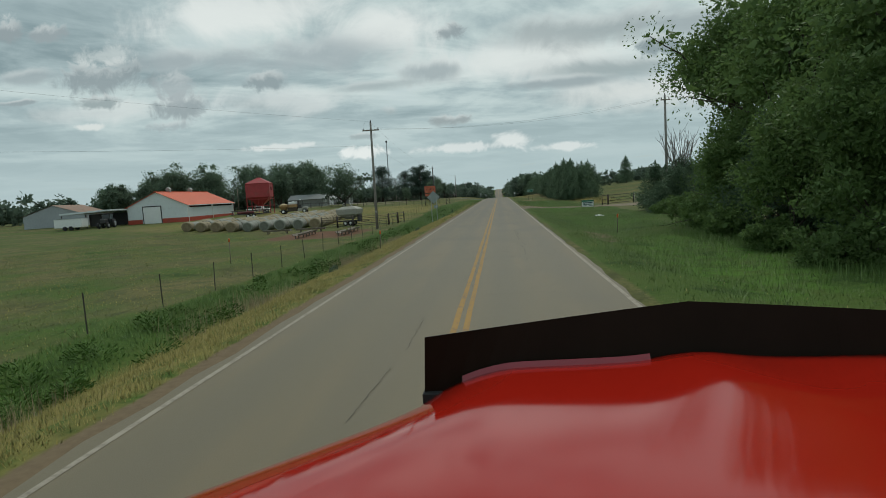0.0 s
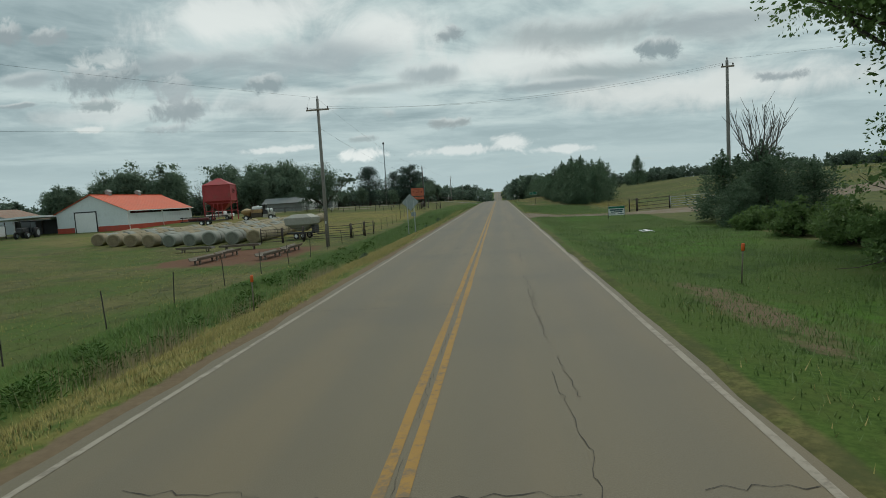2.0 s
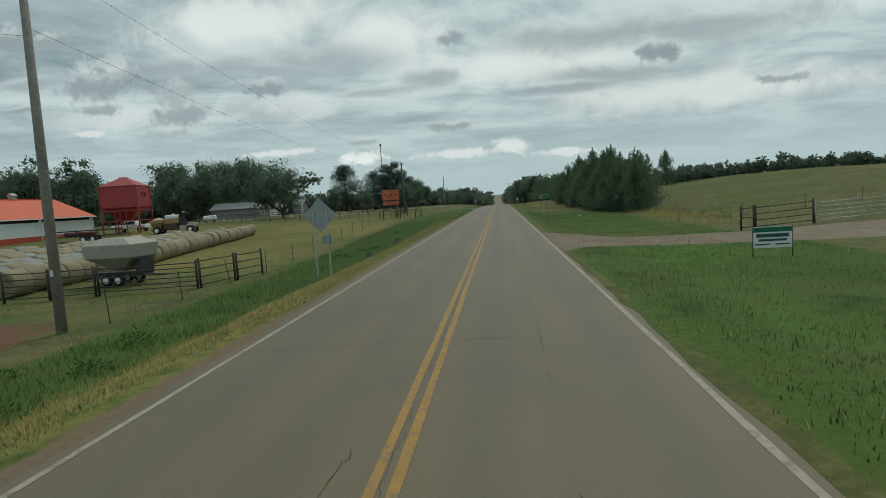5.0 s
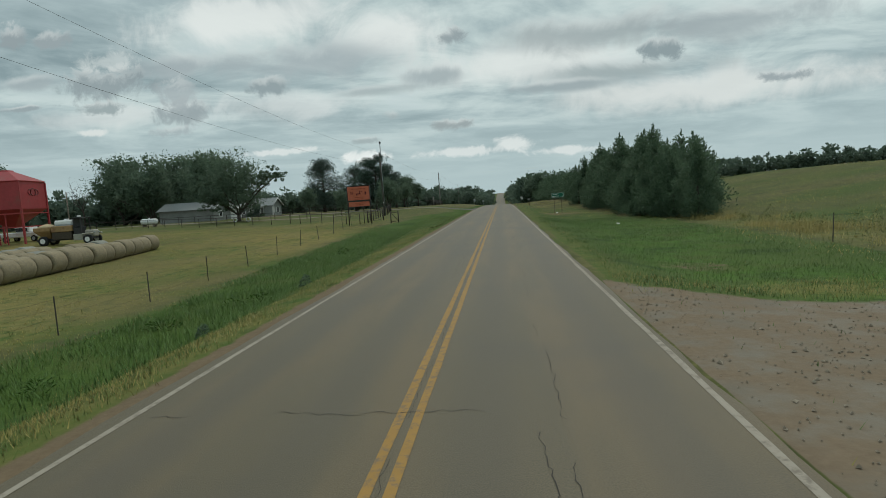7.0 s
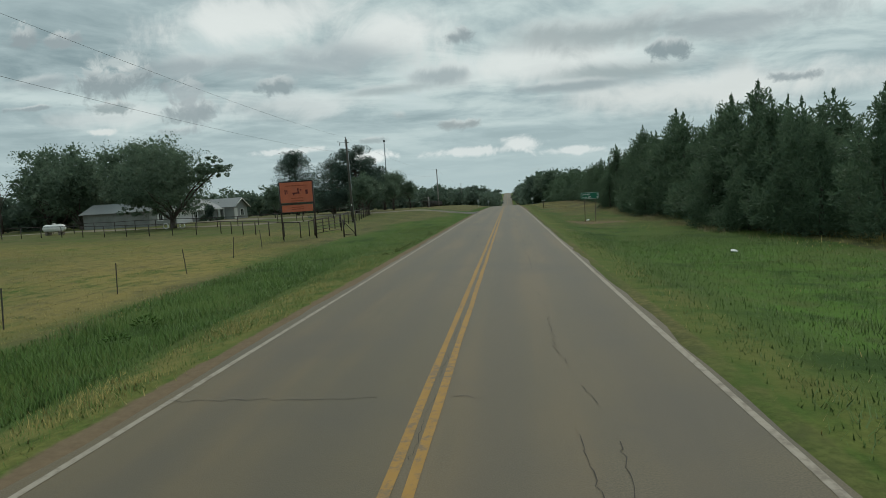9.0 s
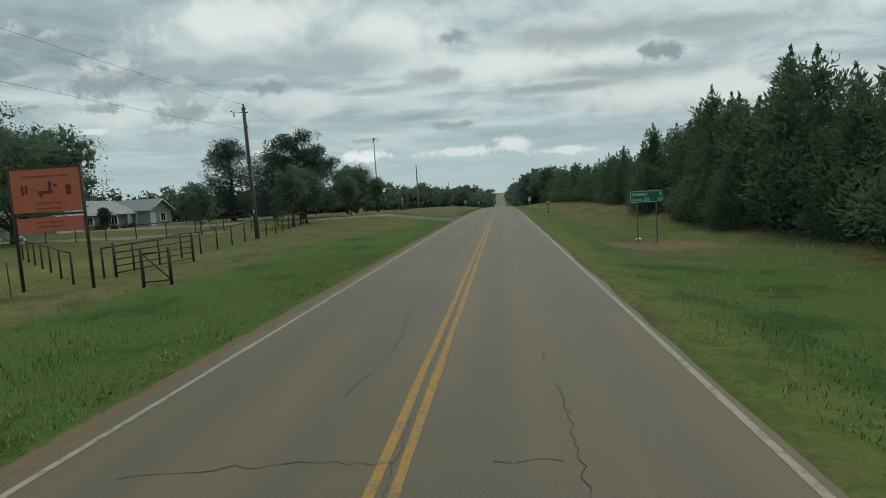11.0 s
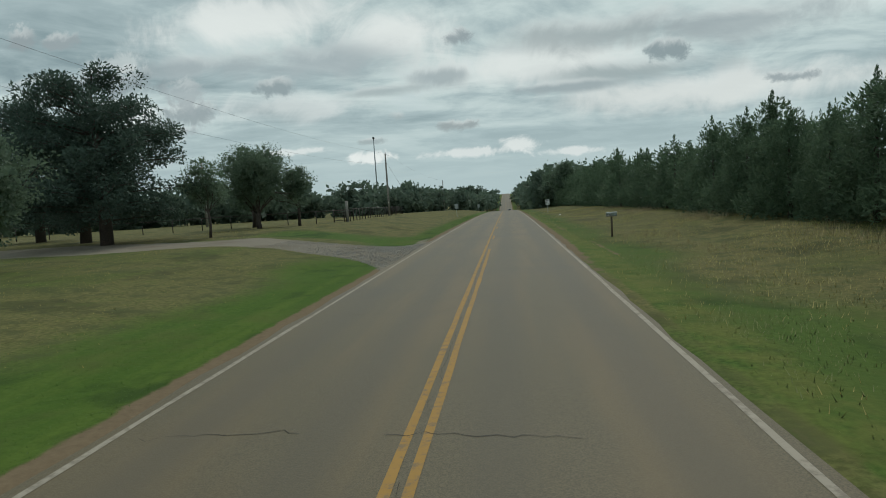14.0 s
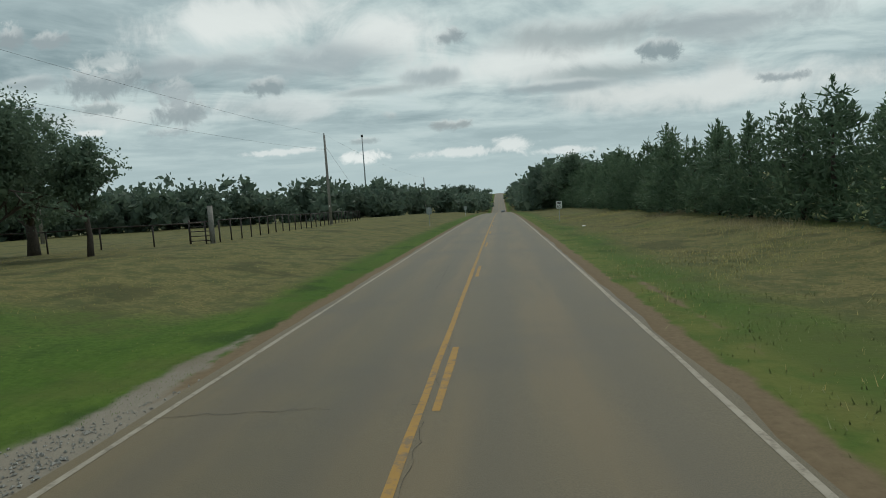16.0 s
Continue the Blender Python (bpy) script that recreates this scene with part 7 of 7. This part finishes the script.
# mown lawn of the house
grass("lawn_grass", 150000, (-14, -5.3), (128, 262), 0.02, 0.055, 0.012, GRASS_DEEP, 5, "mown green lawn", lambda x, y: off_gravel(x, y) * ss(128, 140, y) * (1 - 0.92 * ss(-9.5, -13.0, x + 1.0 * hash2(x, y, 3.0) - 3.2 * ss(150, 166, y))) * (1 - 0.8 * ss(195, 199, y) * ss(-6.2, -8, x)))
grass("lawn_grass", 50000, (-26, -7.0), (140, 262), 0.03, 0.08, 0.015, GRASS_DRY, 15, "mown dry lawn", lambda x, y: off_gravel(x, y) * (0.10 + 0.65 * ss(-8.0, -11, x + 2.0 * (1 - ss(150, 166, y))) + 0.5 * ss(195, 199, y)) * patchy(x, y, 1.8), 0.3)
weeds("verge_weed", 900, [(-5.75 + rs.normal(0, 0.12), yy_, 0.22, rs.uniform(0.08, 0.2)) for yy_ in rs.uniform(118, 142, 34)], GRASS_OLIVE, 34, "low dark weeds at the asphalt's edge", 0.07)
# east verge
grass("verge_grass", 150000, (2.75, 13.5), (0, 128), 0.05, 0.17, 0.013, GRASS_LAWN, 8, "green verge grass", lambda x, y: off_gravel(x, y) * ss(2.75, 3.6, x) * (0.4 + 0.6 * patchy(x, y)), 0.4)
grass("verge_grass", 70000, (4.2, 13.5), (0, 124), 0.10, 0.26, 0.014, GRASS_TALL, 21, "lush bright green grass patches in the verge", lambda x, y: off_gravel(x, y) * ss(4.5, 6.0, x) * np.clip(0.1 + 1.1 * hash2(x, y, 4.3), 0, 1), 0.4)
grass("verge_grass", 40000, (2.75, 13.5), (0, 262), 0.05, 0.15, 0.011, GRASS_DRY, 16, "dry tufts in the verge", lambda x, y: off_gravel(x, y) * (0.08 + 0.6 * np.exp(-((x - 3.4) / 0.8) ** 2)) * patchy(x, y, 1.0), 0.4)
grass("tall_grass", 12000, (8.6, 11.4), (4, 40), 0.35, 0.8, 0.012, GRASS_TALL, 22, "tall green grass along the thicket", lambda x, y: patchy(x, y, 2.0) ** 2 * band(x, 9.2, 10.8, 0.5), 0.3, (0.1, 0.5))
grass("verge_grass", 70000, (2.8, 14.0), (128, 262), 0.04, 0.13, 0.013, GRASS_OLIVE, 18, "olive green verge grass", lambda x, y: off_gravel(x, y) * ss(2.8, 3.8, x) * (1 - 0.6 * ss(4.6, 8.5, x)) * patchy(x, y), 0.4)
grass("bank_grass", 100000, (3.6, 14.5), (124, 262), 0.06, 0.20, 0.013, GRASS_DRY, 9, "tan dry grass on the bank", lambda x, y: np.where((np.abs(x - 8.0) < 3.2) & (np.abs(y - 145) < 3), 0.25, (0.06 + 0.5 * ss(4.4, 8, x)) * patchy(x, y, 2.5) * ss(122, 150, y) * (0.4 + 0.6 * ss(158, 176, y))), 0.4)
weeds("verge_weed", 900, [(rs.uniform(5.2, 8.5), rs.uniform(176, 190), 0.14, rs.uniform(0.3, 0.55)) for _ in range(26)], SEED, 33, "thin dry weeds near the mailbox", 0.06)
grass("hill_grass", 45000, (12, 75), (86, 185), 0.08, 0.22, 0.03, GRASS_DRY, 10, "tan and green hillside grass", lambda x, y: patchy(x, y, 4), 0.3)
grass("hill_grass", 45000, (12, 75), (86, 185), 0.08, 0.22, 0.03, GRASS_OLIVE, 11, "tan and green hillside grass", lambda x, y: 1 - patchy(x, y, 4), 0.3)
grass("dry_brush", 9000, (11.4, 14.2), (118, 235), 0.25, 0.6, 0.012, SEED, 12, "pale dry brush along the cedars", lambda x, y: patchy(x, y, 3.0) ** 2, 0.3, (0.1, 0.6))

grass("dry_brush", 16000, (14.4, 19.6), (92, 120), 0.25, 0.75, 0.014, GRASS_DRY, 23, "pale dry weeds along the field fence", lambda x, y: np.exp(-((x - 17.0) / 2.0) ** 4) * patchy(x, y, 2.2) ** 2, 0.5, (0.1, 0.5))
grass("dry_brush", 4000, (3.0, 13.0), (83.6, 88), 0.05, 0.20, 0.012, GRASS_DRY, 24, "pale dry weeds beyond the gravel entrance", lambda x, y: np.exp(-((y - 85.6) / 1.5) ** 4) * patchy(x, y, 1.4), 0.5, (0.1, 0.6))
rs = np.random.RandomState(91)
weeds("fence_weeds", 500, [(17.0 + rs.normal(0, 1.0), yy_, rs.uniform(0.25, 0.55), rs.uniform(0.5, 1.3)) for yy_ in rs.uniform(94, 119, 26)], GRASS_OLIVE, 35, "tall olive weeds along the field fence", 0.08)

# loose gravel at the mouths of the drives
def stones(n, xr, yr, seed, keep, material, label):
    rs2 = np.random.RandomState(seed)
    x, y = rs2.uniform(*xr, n), rs2.uniform(*yr, n)
    ok = rs2.rand(n) < keep(x, y)
    x, y = x[ok], y[ok]
    m = len(x)
    s = rs2.gamma(3, 0.0045, m) + 0.006
    base = np.array([(1, 0, 0), (-0.4, 0.9, 0), (-0.6, -0.8, 0.1), (0, 0, 0.8), (0.2, 0.1, -0.5)])
    tri = np.array([(0, 1, 3), (1, 2, 3), (2, 0, 3), (1, 0, 4), (2, 1, 4), (0, 2, 4)])
    a = rs2.uniform(0, 2 * np.pi, m)
    B = base[None] * s[:, None, None] * rs2.uniform(0.6, 1.3, (m, 5, 3))
    X = B[..., 0] * np.cos(a)[:, None] - B[..., 1] * np.sin(a)[:, None] + x[:, None]
    Y = B[..., 0] * np.sin(a)[:, None] + B[..., 1] * np.cos(a)[:, None] + y[:, None]
    Z = B[..., 2] + ground_z(x, y)[:, None] + 0.01
    V = np.stack([X, Y, Z], -1).reshape(-1, 3)
    F = (tri[None] + 5 * np.arange(m)[:, None, None]).reshape(-1, 3)
    tagged(new("gravel", mesh_np("gravel", V, F, material)), label, "gravel", kind="stuff")


STONES = leafmat("grey_gravel_stones", (0.21, 0.198, 0.178), (0.42, 0.402, 0.37), 0.0, 0.9)
STONES_TAN = leafmat("tan_gravel_stones", (0.27, 0.22, 0.165), (0.40, 0.34, 0.26), 0.0, 0.9)
stones(46000, (-12.5, -5.0), (177, 193), 1, lambda x, y: (off_gravel(x, y) < 0.5) * (0.25 + 0.75 * np.exp(-((x + 7.0) / 2.2) ** 2)) * (0.3 + 0.7 * patchy(x, y, 1.2)), STONES, "loose grey gravel beside the asphalt")
stones(4500, (2.7, 10.5), (73, 88), 2, lambda x, y: (off_gravel(x, y) < 0.5) * (0.2 + 0.8 * patchy(x, y, 1.2)), STONES_TAN, "loose tan gravel in the field entrance")
